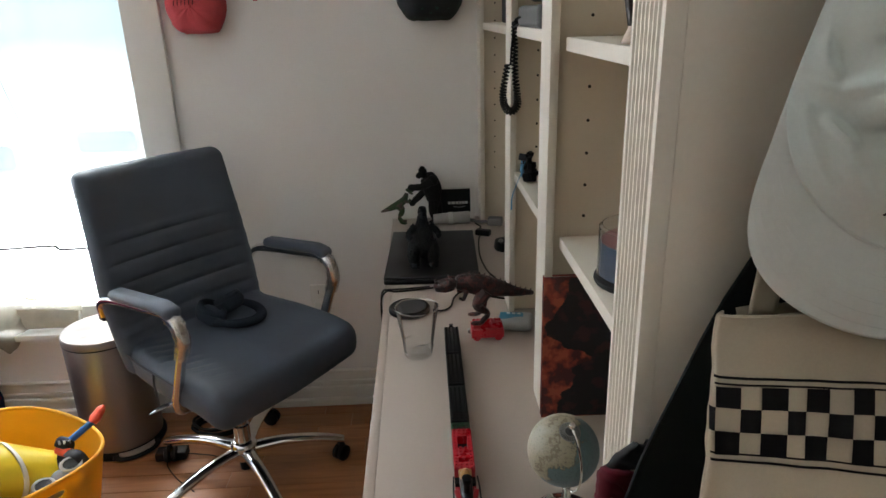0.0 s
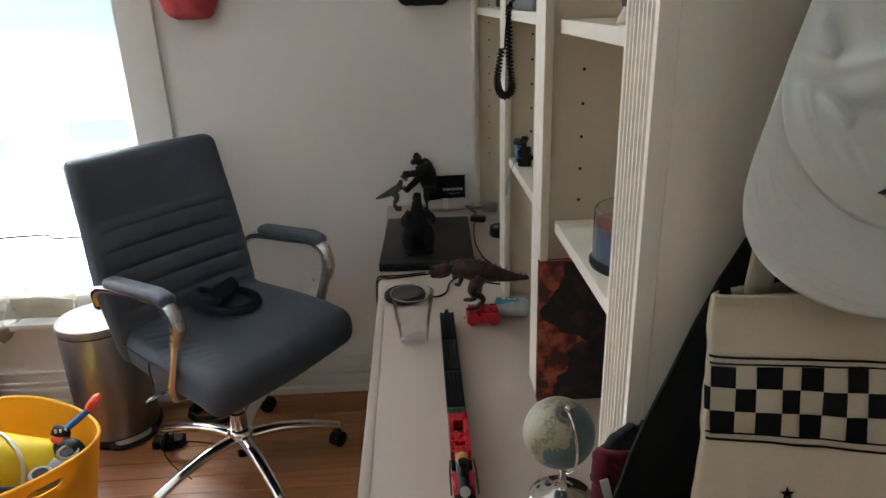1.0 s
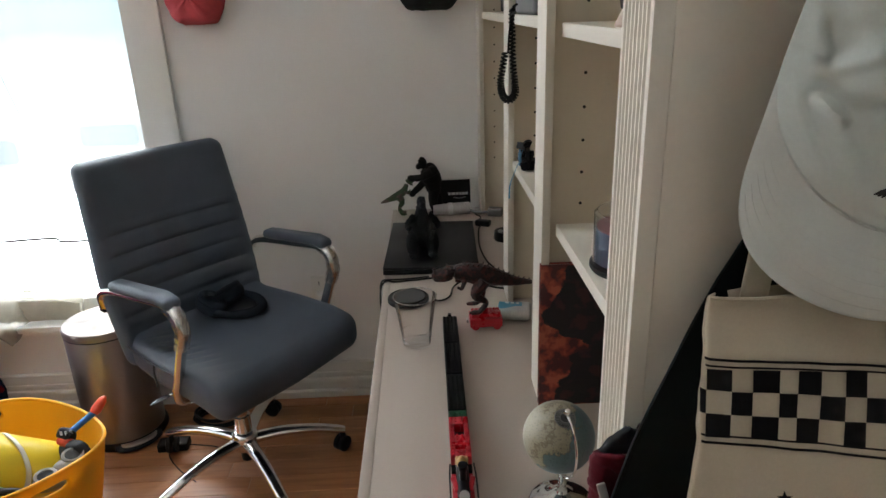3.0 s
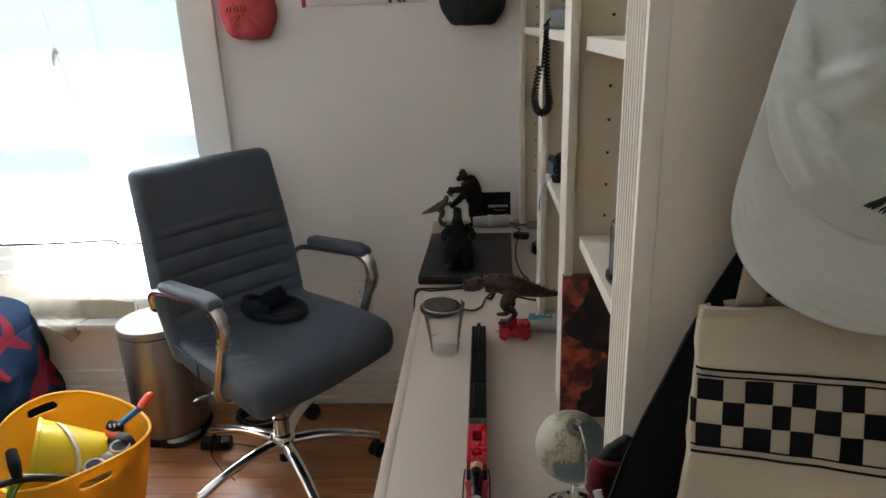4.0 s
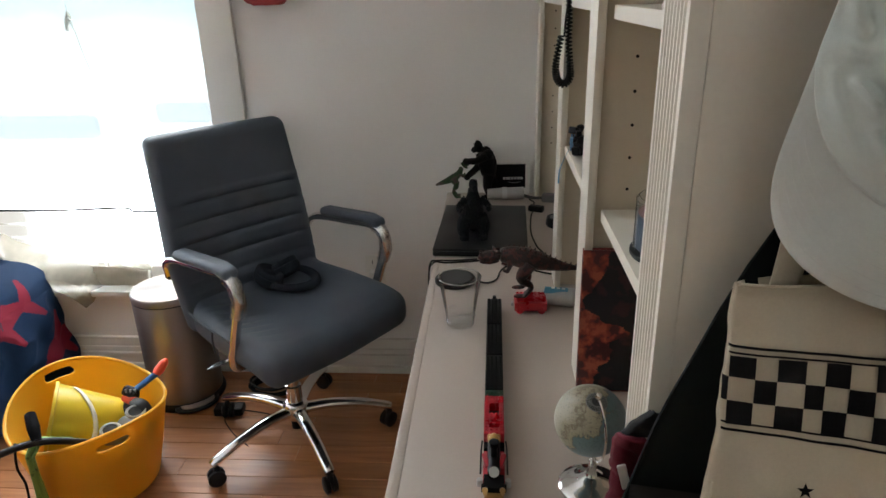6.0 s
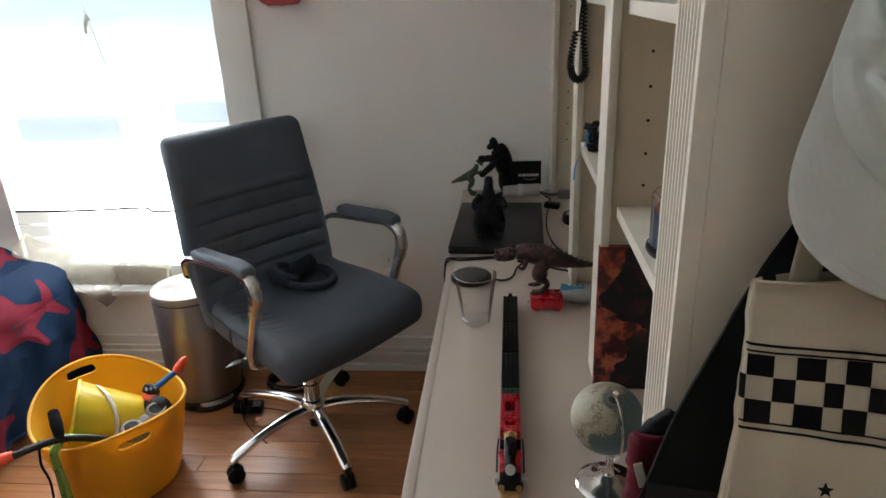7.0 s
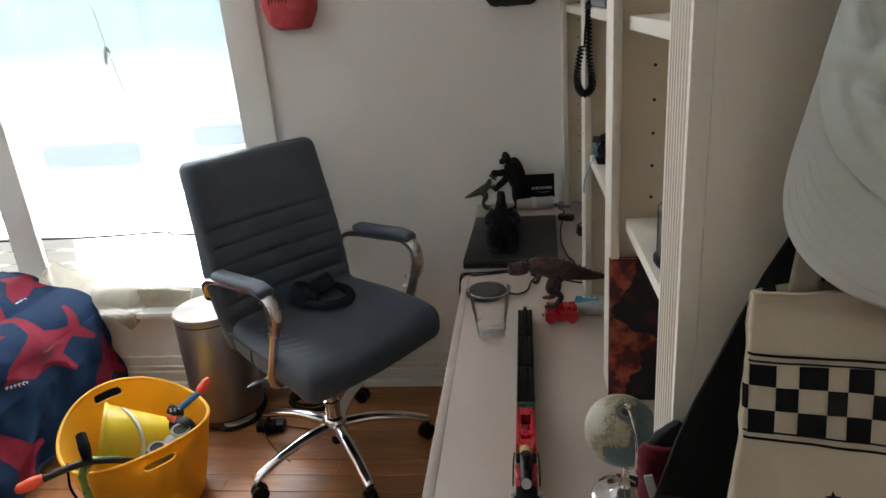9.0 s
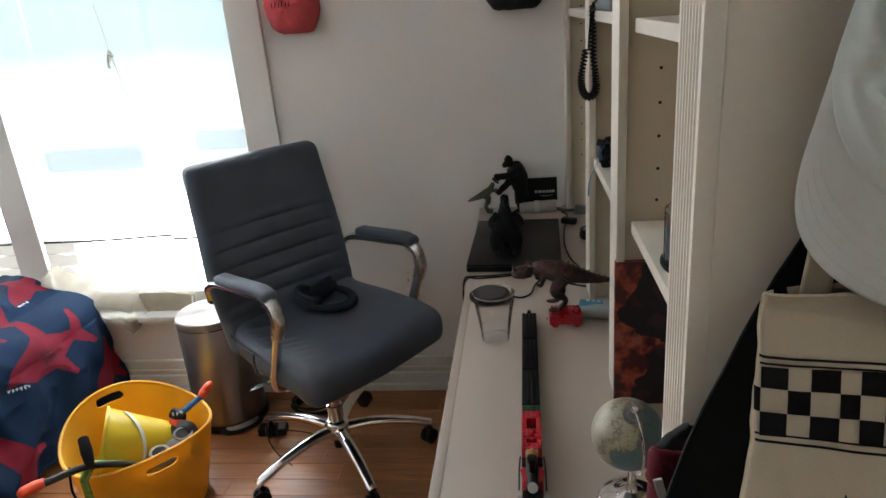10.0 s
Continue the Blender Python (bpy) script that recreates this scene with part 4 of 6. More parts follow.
pst = thing("poster", "white paper poster with red edging on the wall", "poster")
part("sheet", box(-0.395, 0.008, WY - 0.005, WY - 0.001, 1.4985, 1.78, 0.0005), mat("poster_paper", (0.7, 0.64, 0.62), 0.6), pst)
part("red_edge", box(-0.409, -0.3955, WY - 0.006, WY - 0.001, 1.4965, 1.78, 0.0005), mat("poster_red", (0.45, 0.05, 0.07), 0.6), pst)
for x in (-0.12, -0.09, -0.075):
    part("print_bar", box(x, x + 0.012, WY - 0.0056, WY - 0.0052, 1.5015, 1.511, 0), mat("poster_ink", (0.12, 0.02, 0.03), 0.7), pst)

# ---- things on the desk ----
D = DZ + 0.0005
lap = thing("laptop", "closed black laptop lying on the desk", "laptop", pose(0.133, 2.092, D, 0, 0, -2.0))
part("base", rbox((0.26, 0.40, 0.014), 0.005, (2, 3, 1), None, None, Matrix.Translation((0, 0, 0.009))), BLACKP, lap)
part("lid", rbox((0.26, 0.40, 0.008), 0.003, (2, 3, 1), None, None, Matrix.Translation((0, 0, 0.0205))), mat("black_laptop_lid", (0.008, 0.008, 0.009), 0.38, 0, 0.3, 9, 300, 0.05, 0, 0.3), lap)
for x, y in ((-0.11, -0.18), (0.11, -0.18), (-0.11, 0.18), (0.11, 0.18)):
    part("rubber_foot", lathe([(0.006, 0), (0.006, 0.0025)], 12, None, Matrix.Translation((x, y, 0))), RUBBER, lap)
part("lid_badge", box(-0.012, 0.012, 0.02, 0.045, 0.0245, 0.0248, 0), mat("grey_badge", (0.05, 0.05, 0.052), 0.4), lap)

puck = thing("puck_speaker", "small black disc-shaped speaker with cable on the desk", "speaker", pose(0.067, 1.73, D) @ Matrix.Diagonal((0.93, 0.93, 0.8, 1)))
part("body", lathe([(0.0, 0.0), (0.05, 0.0), (0.055, 0.004), (0.055, 0.014), (0.05, 0.018), (0.0, 0.019)], 48), BLACKP, puck)
part("grille", lathe([(0.0, 0.0192), (0.04, 0.0192), (0.043, 0.0186)], 48, None, None, False), mat("dark_grey_grille", (0.035, 0.034, 0.034), 0.5, 0, 0.3, 60, 700, 0.4), puck)
part("top_ring", lathe([(0.045, 0.0188), (0.049, 0.0196), (0.0515, 0.0182)], 48, None, None, False), BLACKG, puck)


def cable(name, label, pts, r=0.0024, m=None):
    return tagged(part(name, tube(pts, r, 8), m or RUBBER), label, "cable")


cz = D + 0.0026
cable("speaker_cable", "thin black cable curling over the desk", [(0.125, 1.715, cz + 0.006), (0.148, 1.722, cz), (0.17, 1.745, cz), (0.182, 1.80, cz), (0.205, 1.835, cz), (0.235, 1.83, cz), (0.27, 1.80, cz), (0.315, 1.78, cz), (0.345, 1.81, cz), (0.34, 1.90, cz)])
cable("laptop_cable", "black power cable trailing over the desk front", [(0.12, 1.878, cz), (0.06, 1.868, cz), (0.012, 1.862, cz + 0.002), (-0.004, 1.85, cz + 0.003), (-0.0085, 1.83, 0.735), (-0.006, 1.80, 0.66), (-0.004, 1.80, 0.5)])
cable("second_cable", "black cable running along the laptop", [(0.15, 1.872, cz), (0.08, 1.858, cz), (0.03, 1.852, cz), (0.004, 1.848, cz + 0.003), (-0.0085, 1.822, 0.733), (-0.004, 1.78, 0.64), (-0.003, 1.76, 0.5)])
cable("adapter_cable", "black cable running behind the laptop", [(0.29, 2.425, cz), (0.305, 2.385, cz), (0.293, 2.35, cz), (0.30, 2.31, cz), (0.286, 2.25, cz), (0.276, 2.1, cz), (0.285, 1.98, cz), (0.30, 1.92, cz), (0.285, 1.90, cz), (0.32, 1.87, cz), (0.36, 1.86, cz)])
blk = thing("power_brick", "small black power adapter on the desk", "adapter", pose(0.305, 2.30, D, 0, 0, -25))
part("body", rbox((0.05, 0.025, 0.02), 0.005, (2, 2, 1), None, None, Matrix.Translation((0, 0, 0.01))), BLACKP, blk)
dsc = thing("webcam", "small round black device standing beside the laptop", "device", pose(0.362, 2.16, D))
part("disc", lathe([(0.0, 0.0), (0.034, 0.0), (0.037, 0.006), (0.034, 0.028), (0.0, 0.034)], 32), BLACKP, dsc)
part("lens", blob((-0.018, -0.02, 0.034), (0.008, 0.008, 0.005)), mat("grey_lens", (0.25, 0.25, 0.24), 0.3), dsc)

wand = thing("strap_torch", "grey plastic torch with a webbing strap", "torch")
part("barrel", tube([(0.145, 2.43, D + 0.022), (0.215, 2.435, D + 0.022), (0.27, 2.44, D + 0.022)], [0.017, 0.0205, 0.0215], 18, None, None, 4), mat("grey_plastic", (0.33, 0.315, 0.3), 0.5), wand)
part("band", tube([(0.196, 2.4337, D + 0.022), (0.212, 2.4346, D + 0.022)], 0.0222, 18, None, None, 1), mat("pale_grey_plastic", (0.42, 0.41, 0.4), 0.4), wand)
part("strap", tube([(0.268, 2.444, D + 0.012), (0.30, 2.428, D + 0.008), (0.335, 2.415, D + 0.012)], 0.011, 8, None, None, 6, 0.35), mat("dark_webbing", (0.1, 0.1, 0.1), 0.85), wand)
part("end_cap", rbox((0.05, 0.03, 0.028), 0.005, (2, 2, 2), None, None, Matrix.Translation((0.357, 2.405, D + 0.0145)) @ Matrix.Rotation(radians(-16), 4, "Z")), mat("mid_grey_plastic", (0.16, 0.155, 0.155), 0.5), wand)

PRINTW = mat("pale_print_ink", (0.55, 0.55, 0.55), 0.6)
card = thing("gift_card_sleeve", "black card in a white paper sleeve leaning on the wall", "card", pose(0.236, 2.494, D, -6, 0, 1))
part("sleeve", box(-0.066, 0.058, 0.0012, 0.003, 0.0, 0.114, 0), mat("white_card_paper", (0.72, 0.7, 0.67), 0.7), card)
part("black_face", box(-0.062, 0.043, -0.001, 0.001, 0.024, 0.108, 0), BLACKP, card)
for k, (w, h) in enumerate(((0.009, 0.009), (0.014, 0.009), (0.009, 0.009), (0.008, 0.009), (0.009, 0.009), (0.009, 0.009))):
    x = (-0.036, -0.0245, -0.008, 0.0035, 0.0135, 0.0245)[k]
    part("pale_print", box(x, x + w, -0.0016, -0.0011, 0.054, 0.054 + h, 0), PRINTW, card)
part("curved_mark", tube([(-0.018, -0.0014, 0.046), (0.004, -0.0014, 0.042), (0.026, -0.0014, 0.046)], 0.0012, 6), mat("grey_print_ink", (0.3, 0.3, 0.3), 0.6), card)
tum = thing("drinking_glass", "clear straight-sided drinking glass on the desk", "glass", pose(0.0885, 1.508, D) @ Matrix.Diagonal((0.96, 0.96, 1.06, 1)))
GL = thin_glass("clear_glass", 0.75, 0.02)
EDGE = thin_glass("bright_glass_edge", 0.95, 0.6)
part("tumbler", lathe([(0.0, 0.0), (0.0285, 0.0), (0.031, 0.003), (0.0342, 0.028), (0.0474, 0.106), (0.047, 0.1068), (0.0466, 0.106), (0.0336, 0.03), (0.0305, 0.012), (0.02, 0.0105), (0.0, 0.0095)], 64, None, None, False), GL, tum)
part("rim", tube([(0.047 * math.cos(math.pi * k / 24), 0.047 * math.sin(math.pi * k / 24), 0.1066) for k in range(49)], 0.0012, 8, None, None, 1), EDGE, tum)
part("thick_base", lathe([(0.0275, 0.0012), (0.0298, 0.004), (0.0302, 0.0105)], 48, None, None, False), thin_glass("base_glass", 0.7, 0.1), tum)
for k, z in enumerate((0.006, 0.013, 0.021, 0.029, 0.036)):
    q = float(np.interp(z, (0.003, 0.028, 0.106), (0.0312, 0.0342, 0.0474)))
    part("moulded_ridge", tube([(q * math.cos(a), q * math.sin(a), z) for a in [0.4 + 2.6 * k + 1.3 * j / 12 for j in range(13)]], [0.0002, 0.0011, 0.0011, 0.0002], 6, None, None, 2), EDGE, tum)

# the little globe
def globe_print(name):
    """A printed map: one pale continent towards the top, blue-grey sea, dark coasts and place-name specks."""
    m = mat(name, (0.3, 0.3, 0.3), 0.4, 0, 0.1, 8, 200, 0.02)
    t, n = m.node_tree.links, m.node_tree.nodes
    b = n["Principled BSDF"]
    co, sub, dot, no, ad, rp = n.new("ShaderNodeTexCoord"), n.new("ShaderNodeVectorMath"), n.new("ShaderNodeVectorMath"), n.new("ShaderNodeTexNoise"), n.new("ShaderNodeMath"), n.new("ShaderNodeValToRGB")
    sub.operation, dot.operation, ad.operation = "SUBTRACT", "DOT_PRODUCT", "MULTIPLY_ADD"
    sub.inputs[1].default_value, dot.inputs[1].default_value = (0, 0, 0.118), (-7.0, 2.0, 5.5)
    no.inputs["Scale"].default_value, no.inputs["Detail"].default_value, no.inputs["Roughness"].default_value = 26, 12, 0.66
    ad.inputs[1].default_value = 1.25
    t.new(co.outputs["Object"], sub.inputs[0])
    t.new(sub.outputs["Vector"], dot.inputs[0])
    t.new(co.outputs["Object"], no.inputs["Vector"])
    t.new(no.outputs["Fac"], ad.inputs[0])
    t.new(dot.outputs["Value"], ad.inputs[2])
    e = rp.color_ramp.elements
    e[0].position, e[0].color = 0.0, (0.13, 0.165, 0.185, 1)
    e[1].position, e[1].color = 0.62, (0.085, 0.14, 0.15, 1)
    for p, c in ((0.66, (0.1, 0.1, 0.085, 1)), (0.685, (0.27, 0.235, 0.15, 1)), (0.8, (0.31, 0.275, 0.19, 1)), (0.88, (0.16, 0.13, 0.085, 1)), (0.91, (0.29, 0.255, 0.175, 1)), (1.0, (0.31, 0.28, 0.21, 1))):
        k = e.new(p)
        k.color = c
    t.new(ad.outputs[0], rp.inputs["Fac"])
    fine, r2, mx = n.new("ShaderNodeTexNoise"), n.new("ShaderNodeValToRGB"), n.new("ShaderNodeMix")
    fine.inputs["Scale"].default_value, fine.inputs["Detail"].default_value = 380, 4
    r2.color_ramp.elements[0].position, r2.color_ramp.elements[0].color = 0.34, (0.3, 0.3, 0.3, 1)
    r2.color_ramp.elements[1].position, r2.color_ramp.elements[1].color = 0.46, (1, 1, 1, 1)
    mx.data_type, mx.blend_type = "RGBA", "MULTIPLY"
    mx.inputs["Factor"].default_value = 0.4
    t.new(co.outputs["Object"], fine.inputs["Vector"])
    t.new(fine.outputs["Fac"], r2.inputs["Fac"])
    t.new(rp.outputs["Color"], mx.inputs["A"])
    t.new(r2.outputs["Color"], mx.inputs["B"])
    t.new(mx.outputs["Result"], b.inputs["Base Color"])
    return m


gl = thing("desk_globe", "small pale blue desk globe on a chrome stand", "globe", pose(0.291, 1.003, D))
gm = globe_print("printed_globe")
ax = Matrix.Translation((0, 0, 0.118)) @ Matrix.Rotation(radians(25), 4, "X") @ Matrix.Rotation(radians(4), 4, "Y")
ball = bmesh.new()
bmesh.ops.create_uvsphere(ball, u_segments=64, v_segments=40, radius=0.0495)
ball.transform(ax)
part("ball", ball, gm, gl)
dial = bmesh.new()
for k in range(28):
    a = 2 * math.pi * k / 28
    box(0.0085, 0.0135, -0.0005, 0.0005, 0.0485, 0.0496, 0, dial, ax @ Matrix.Rotation(a, 4, "Z"))
lathe([(0.0068, 0.0491), (0.0068, 0.0496), (0.008, 0.0496), (0.008, 0.0489)], 32, dial, ax, False)
lathe([(0.0136, 0.0477), (0.0136, 0.0483), (0.0146, 0.0483), (0.0146, 0.0472)], 32, dial, ax, False)
part("dial_plate", lathe([(0.0, 0.0499), (0.0125, 0.0484), (0.0145, 0.0474), (0.0145, 0.0466), (0.0, 0.049)], 40, None, ax), mat("dark_dial_plate", (0.05, 0.05, 0.05), 0.4), gl)
part("hour_dial", dial, mat("pale_print", (0.2, 0.2, 0.19), 0.5), gl)
part("pole_pin", lathe([(0.0, 0.049), (0.0018, 0.049), (0.0018, 0.058), (0.0046, 0.0595), (0.0052, 0.063), (0.0036, 0.0665), (0.0, 0.0675)], 16), CHROME, gl).data.transform(ax)
mer = [ax @ Vector((0.012 * math.sin(a), -0.0525 * math.sin(a), 0.0595 * max(math.cos(a), -0.9))) for a in [math.pi * k / 12 for k in range(13)]]
part("meridian_arm", tube([tuple(p) for p in mer], 0.0017, 8, None, None, 4), CHROME, gl)
part("stem", lathe([(0.016, 0.016), (0.008, 0.024), (0.0062, 0.034), (0.0062, 0.06), (0.009, 0.066)], 24, None, Matrix.Translation((0.007, -0.001, 0))), CHROME, gl)
part("foot", lathe([(0.0, 0.0), (0.044, 0.0), (0.0465, 0.003), (0.0465, 0.008), (0.043, 0.011), (0.036, 0.012), (0.02, 0.018), (0.012, 0.024)], 56, None, Matrix.Translation((0.007, -0.001, 0))), CHROME, gl)

# ---- brick-built toy train ----
BRED = mat("red_toy_brick", (0.42, 0.012, 0.022), 0.28, 0, 0.12, 40, 400, 0.03)
BBLK = mat("black_toy_brick", (0.005, 0.005, 0.006), 0.36, 0, 0.2, 40, 400, 0.03, 0, 0.22)
BGRN = mat("dark_green_toy_brick", (0.006, 0.06, 0.026), 0.3, 0, 0.12, 40, 400, 0.03)
BGRY = mat("light_grey_toy_brick", (0.42, 0.42, 0.4), 0.32, 0, 0.1, 40, 400, 0.03)
BTAN = mat("tan_toy_brick", (0.45, 0.25, 0.08), 0.35, 0, 0.1, 40, 400, 0.03)


def studs(bm, x0, nx, y0, ny, z, skip=None):
    for i in range(nx):
        for j in range(ny):
            if not (skip and skip(i, j)):
                lathe([(0.0024, 0), (0.0024, 0.0017)], 10, bm, Matrix.Translation((x0 + 0.008 * (i + 0.5), y0 + 0.008 * (j + 0.5), z)))
    return bm


train = thing("toy_train", "brick-built toy train, black wagons behind a red engine", "toy train", pose(0.1575, 0.972, D, 0, 0, -0.5))


def wagon(name, y0, y1, material, h=0.027, hollow=False):
    w = 0.016
    b = bmesh.new()
    box(-w, w, y0, y1, 0.009, 0.0145, 0.0004, b)
    if hollow:
        box(-w, -w + 0.008, y0, y1, 0.0145, h, 0.0004, b)
        box(w - 0.008, w, y0, y1, 0.0145, h, 0.0004, b)
        for a in (y0, y1 - 0.008):
            box(-w + 0.008, w - 0.008, a, a + 0.008, 0.0145, h, 0.0004, b)
        ny = int((y1 - y0) / 0.008 + 0.01)
        studs(b, -w, 4, y0, ny, h, lambda i, j: i in (1, 2) and 0 < j < ny - 1)
        studs(b, -w + 0.008, 2, y0 + 0.008, ny - 2, 0.0145)
    else:
        box(-w, w, y0, y1, 0.0145, h, 0.0004, b)
        studs(b, -w, 4, y0, int((y1 - y0) / 0.008 + 0.01), h)
    p = part(name, b, material, train)
    for y in (y0 + 0.02, y1 - 0.02):
        for s in (-1, 1):
            part("wheel", lathe([(0.0, -0.002), (0.0062, -0.002), (0.0062, 0.002), (0.0, 0.002)], 18, None, Matrix.Translation((s * 0.0135, y, 0.0062)) @ Matrix.Rotation(radians(90), 4, "Y")), BBLK, p)
    return p


wagon("wagon", 0.488, 0.608, BBLK)
wagon("wagon", 0.364, 0.484, BBLK)
wagon("wagon", 0.242, 0.360, BBLK)
part("coupling_block", box(-0.004, 0.004, 0.6085, 0.62, 0.01, 0.03, 0.0006), BBLK, train)
gt = bmesh.new()
box(-0.016, 0.016, 0.210, 0.240, 0.009, 0.027, 0.0004, gt)
studs(gt, -0.016, 4, 0.212, 3, 0.027)
part("tender_end", gt, BGRN, train)
eng = bmesh.new()
for a, b in ((-0.016, -0.008), (0.008, 0.016)):
    box(a, b, 0.105, 0.2085, 0.02, 0.036, 0.0004, eng)
for a, b in ((0.105, 0.122), (0.132, 0.158), (0.188, 0.2085)):
    box(-0.008, 0.008, a, b, 0.02, 0.036, 0.0004, eng)
studs(eng, -0.016, 4, 0.1045, 13, 0.036, lambda i, j: i in (1, 2) and (2 <= j < 4 or 7 <= j < 10))
part("cab_body", eng, BRED, train)
part("cab_floor", box(-0.016, 0.016, 0.09, 0.2085, 0.009, 0.0205, 0.0004), BBLK, train)
part("boiler", tube([(0, 0.102, 0.026), (0, 0.03, 0.026)], 0.0095, 20, None, None, 1), BBLK, train)
part("chimney", lathe([(0.005, 0.03), (0.0055, 0.05), (0.0075, 0.054), (0.0075, 0.06), (0.005, 0.061)], 18, None, Matrix.Translation((0, 0.055, 0))), BBLK, train)
part("dome", lathe([(0.0085, 0.034), (0.0085, 0.04), (0.005, 0.047), (0.0, 0.05)], 18, None, Matrix.Translation((0, 0.088, 0))), BTAN, train)
part("running_plate", box(-0.016, 0.016, 0.012, 0.10, 0.01, 0.015, 0.0006), BRED, train)
part("smokebox_door", tube([(0, 0.0295, 0.027), (0, 0.022, 0.029)], 0.009, 20, None, None, 1), BBLK, train)
part("headlamp", tube([(0, 0.022, 0.032), (0, 0.0165, 0.037)], 0.0075, 16, None, None, 1), BGRY, train)
part("front_deck", box(-0.015, 0.015, 0.002, 0.03, 0.012, 0.0215, 0.0006), BBLK, train)
for s in (-1, 1):
    part("lamp_glass", tube([(0.0125 * s, 0.0, 0.019), (0.0125 * s, -0.004, 0.021)], 0.0042, 12, None, None, 1), BTAN, train)
    part("front_plate", rbox((0.008, 0.03, 0.006), 0.002, (1, 2, 1), None, None, Matrix.Translation((0.012 * s, 0.052, 0.0275)) @ Matrix.Rotation(radians(-12 * s), 4, "Z")), BRED, train)
part("buffer_beam", box(-0.018, 0.018, 0.006, 0.0118, 0.009, 0.02, 0.0006), BBLK, train)
part("cowcatcher", rbox((0.028, 0.016, 0.009), 0.002, (2, 2, 1), None, None, Matrix.Translation((0, -0.001, 0.005))), BTAN, train)
for s in (-1, 1):
    part("buffer", tube([(0.0125 * s, 0.006, 0.0145), (0.0125 * s, -0.003, 0.0145)], 0.003, 10, None, None, 1), BTAN, train)
    part("side_lamp", lathe([(0.0, 0.0), (0.0042, 0.0), (0.0042, 0.011), (0.0, 0.012)], 14, None, Matrix.Translation((0.0205 * s, 0.017, 0.012))), BGRY, train)
    part("handrail", tube([(0.0195 * s, 0.02, 0.03), (0.0195 * s, 0.062, 0.032), (0.018 * s, 0.092, 0.032)], 0.0013, 6), BBLK, train)
    for y in (0.03, 0.055, 0.08):
        part("drive_wheel", lathe([(0.0, -0.002), (0.0085, -0.002), (0.0085, 0.002), (0.0, 0.002)], 20, None, Matrix.Translation((s * 0.0135, y, 0.0085)) @ Matrix.Rotation(radians(90), 4, "Y")), BRED, train)
part("driver_block", rbox((0.02, 0.012, 0.012), 0.003, (2, 2, 2), None, None, Matrix.Translation((0.0, 0.102, 0.03))), BTAN, train)

rb = thing("toy_brick_car", "small red toy brick wagon on the desk", "toy", pose(0.244, 1.583, D, 0, 0, 0))
b = box(-0.036, 0.036, -0.024, 0.024, 0.007, 0.026, 0.0005)
box(-0.032, 0.032, -0.016, 0.016, 0.026, 0.0355, 0.0005, b)
studs(b, -0.032, 8, -0.016, 4, 0.0355)
studs(b, -0.036, 9, -0.024, 1, 0.026)
part("body", b, BRED, rb)
for x in (-0.024, 0.024):
    for s in (-1, 1):
        part("wheel", lathe([(0.0, -0.003), (0.0085, -0.003), (0.0085, 0.003), (0.0, 0.003)], 18, None, Matrix.Translation((x, 0.0215 * s, 0.0085)) @ Matrix.Rotation(radians(90), 4, "X")), BRED, rb)
part("tow_hook", box(-0.043, -0.038, -0.005, 0.005, 0.01, 0.018, 0.0006), BGRY, rb)

pk = thing("tissue_packet", "small white plastic packet with blue label", "packet", pose(0.314, 1.626, D, 0, 0, -12))
part("packet_body", rbox((0.082, 0.066, 0.024), 0.0115, (6, 6, 2), lambda x, y, z: (x, y, z + (0.004 * math.sin(60 * x) * math.cos(50 * y) if z > 0 else 0)), None, Matrix.Translation((0, 0, 0.0122))), mat("white_film", (0.4, 0.39, 0.37), 0.3, 0, 0.15, 30, 200, 0.1), pk)
part("blue_label", sheet(12, 8, lambda u, v: (-0.036 + 0.055 * u, -0.008 + 0.03 * v, 0.0248 + 0.004 * math.sin(60 * (-0.036 + 0.07 * u)) * math.cos(50 * (-0.002 + 0.03 * v)))), mat("blue_label_print", (0.05, 0.24, 0.36), 0.4), pk)
for k in range(3):
    part("print_bar", box(-0.02 + 0.012 * k, -0.012 + 0.012 * k, 0.004, 0.012, 0.0287, 0.0291, 0), mat("white_ink", (0.6, 0.62, 0.62), 0.5), pk)

# ---- toy figures ----
def figure(name, label, build, m, at, size=0.0026, times=4, hide=0.008, rough=0.004):
    bm = bmesh.new()
    build(bm)
    ob = part(name, bm, m)
    ob.matrix_world = at
    solid(ob, size, times)
    scales = bpy.data.textures.new(name + "_hide", "CLOUDS")
    scales.noise_scale, scales.noise_depth = hide, 2
    d = ob.modifiers.new("hide", "DISPLACE")
    d.texture, d.strength, d.mid_level, d.texture_coords = scales, rough, 0.5, "LOCAL"
    return tagged(ob, label, "toy figure", "toy figures")


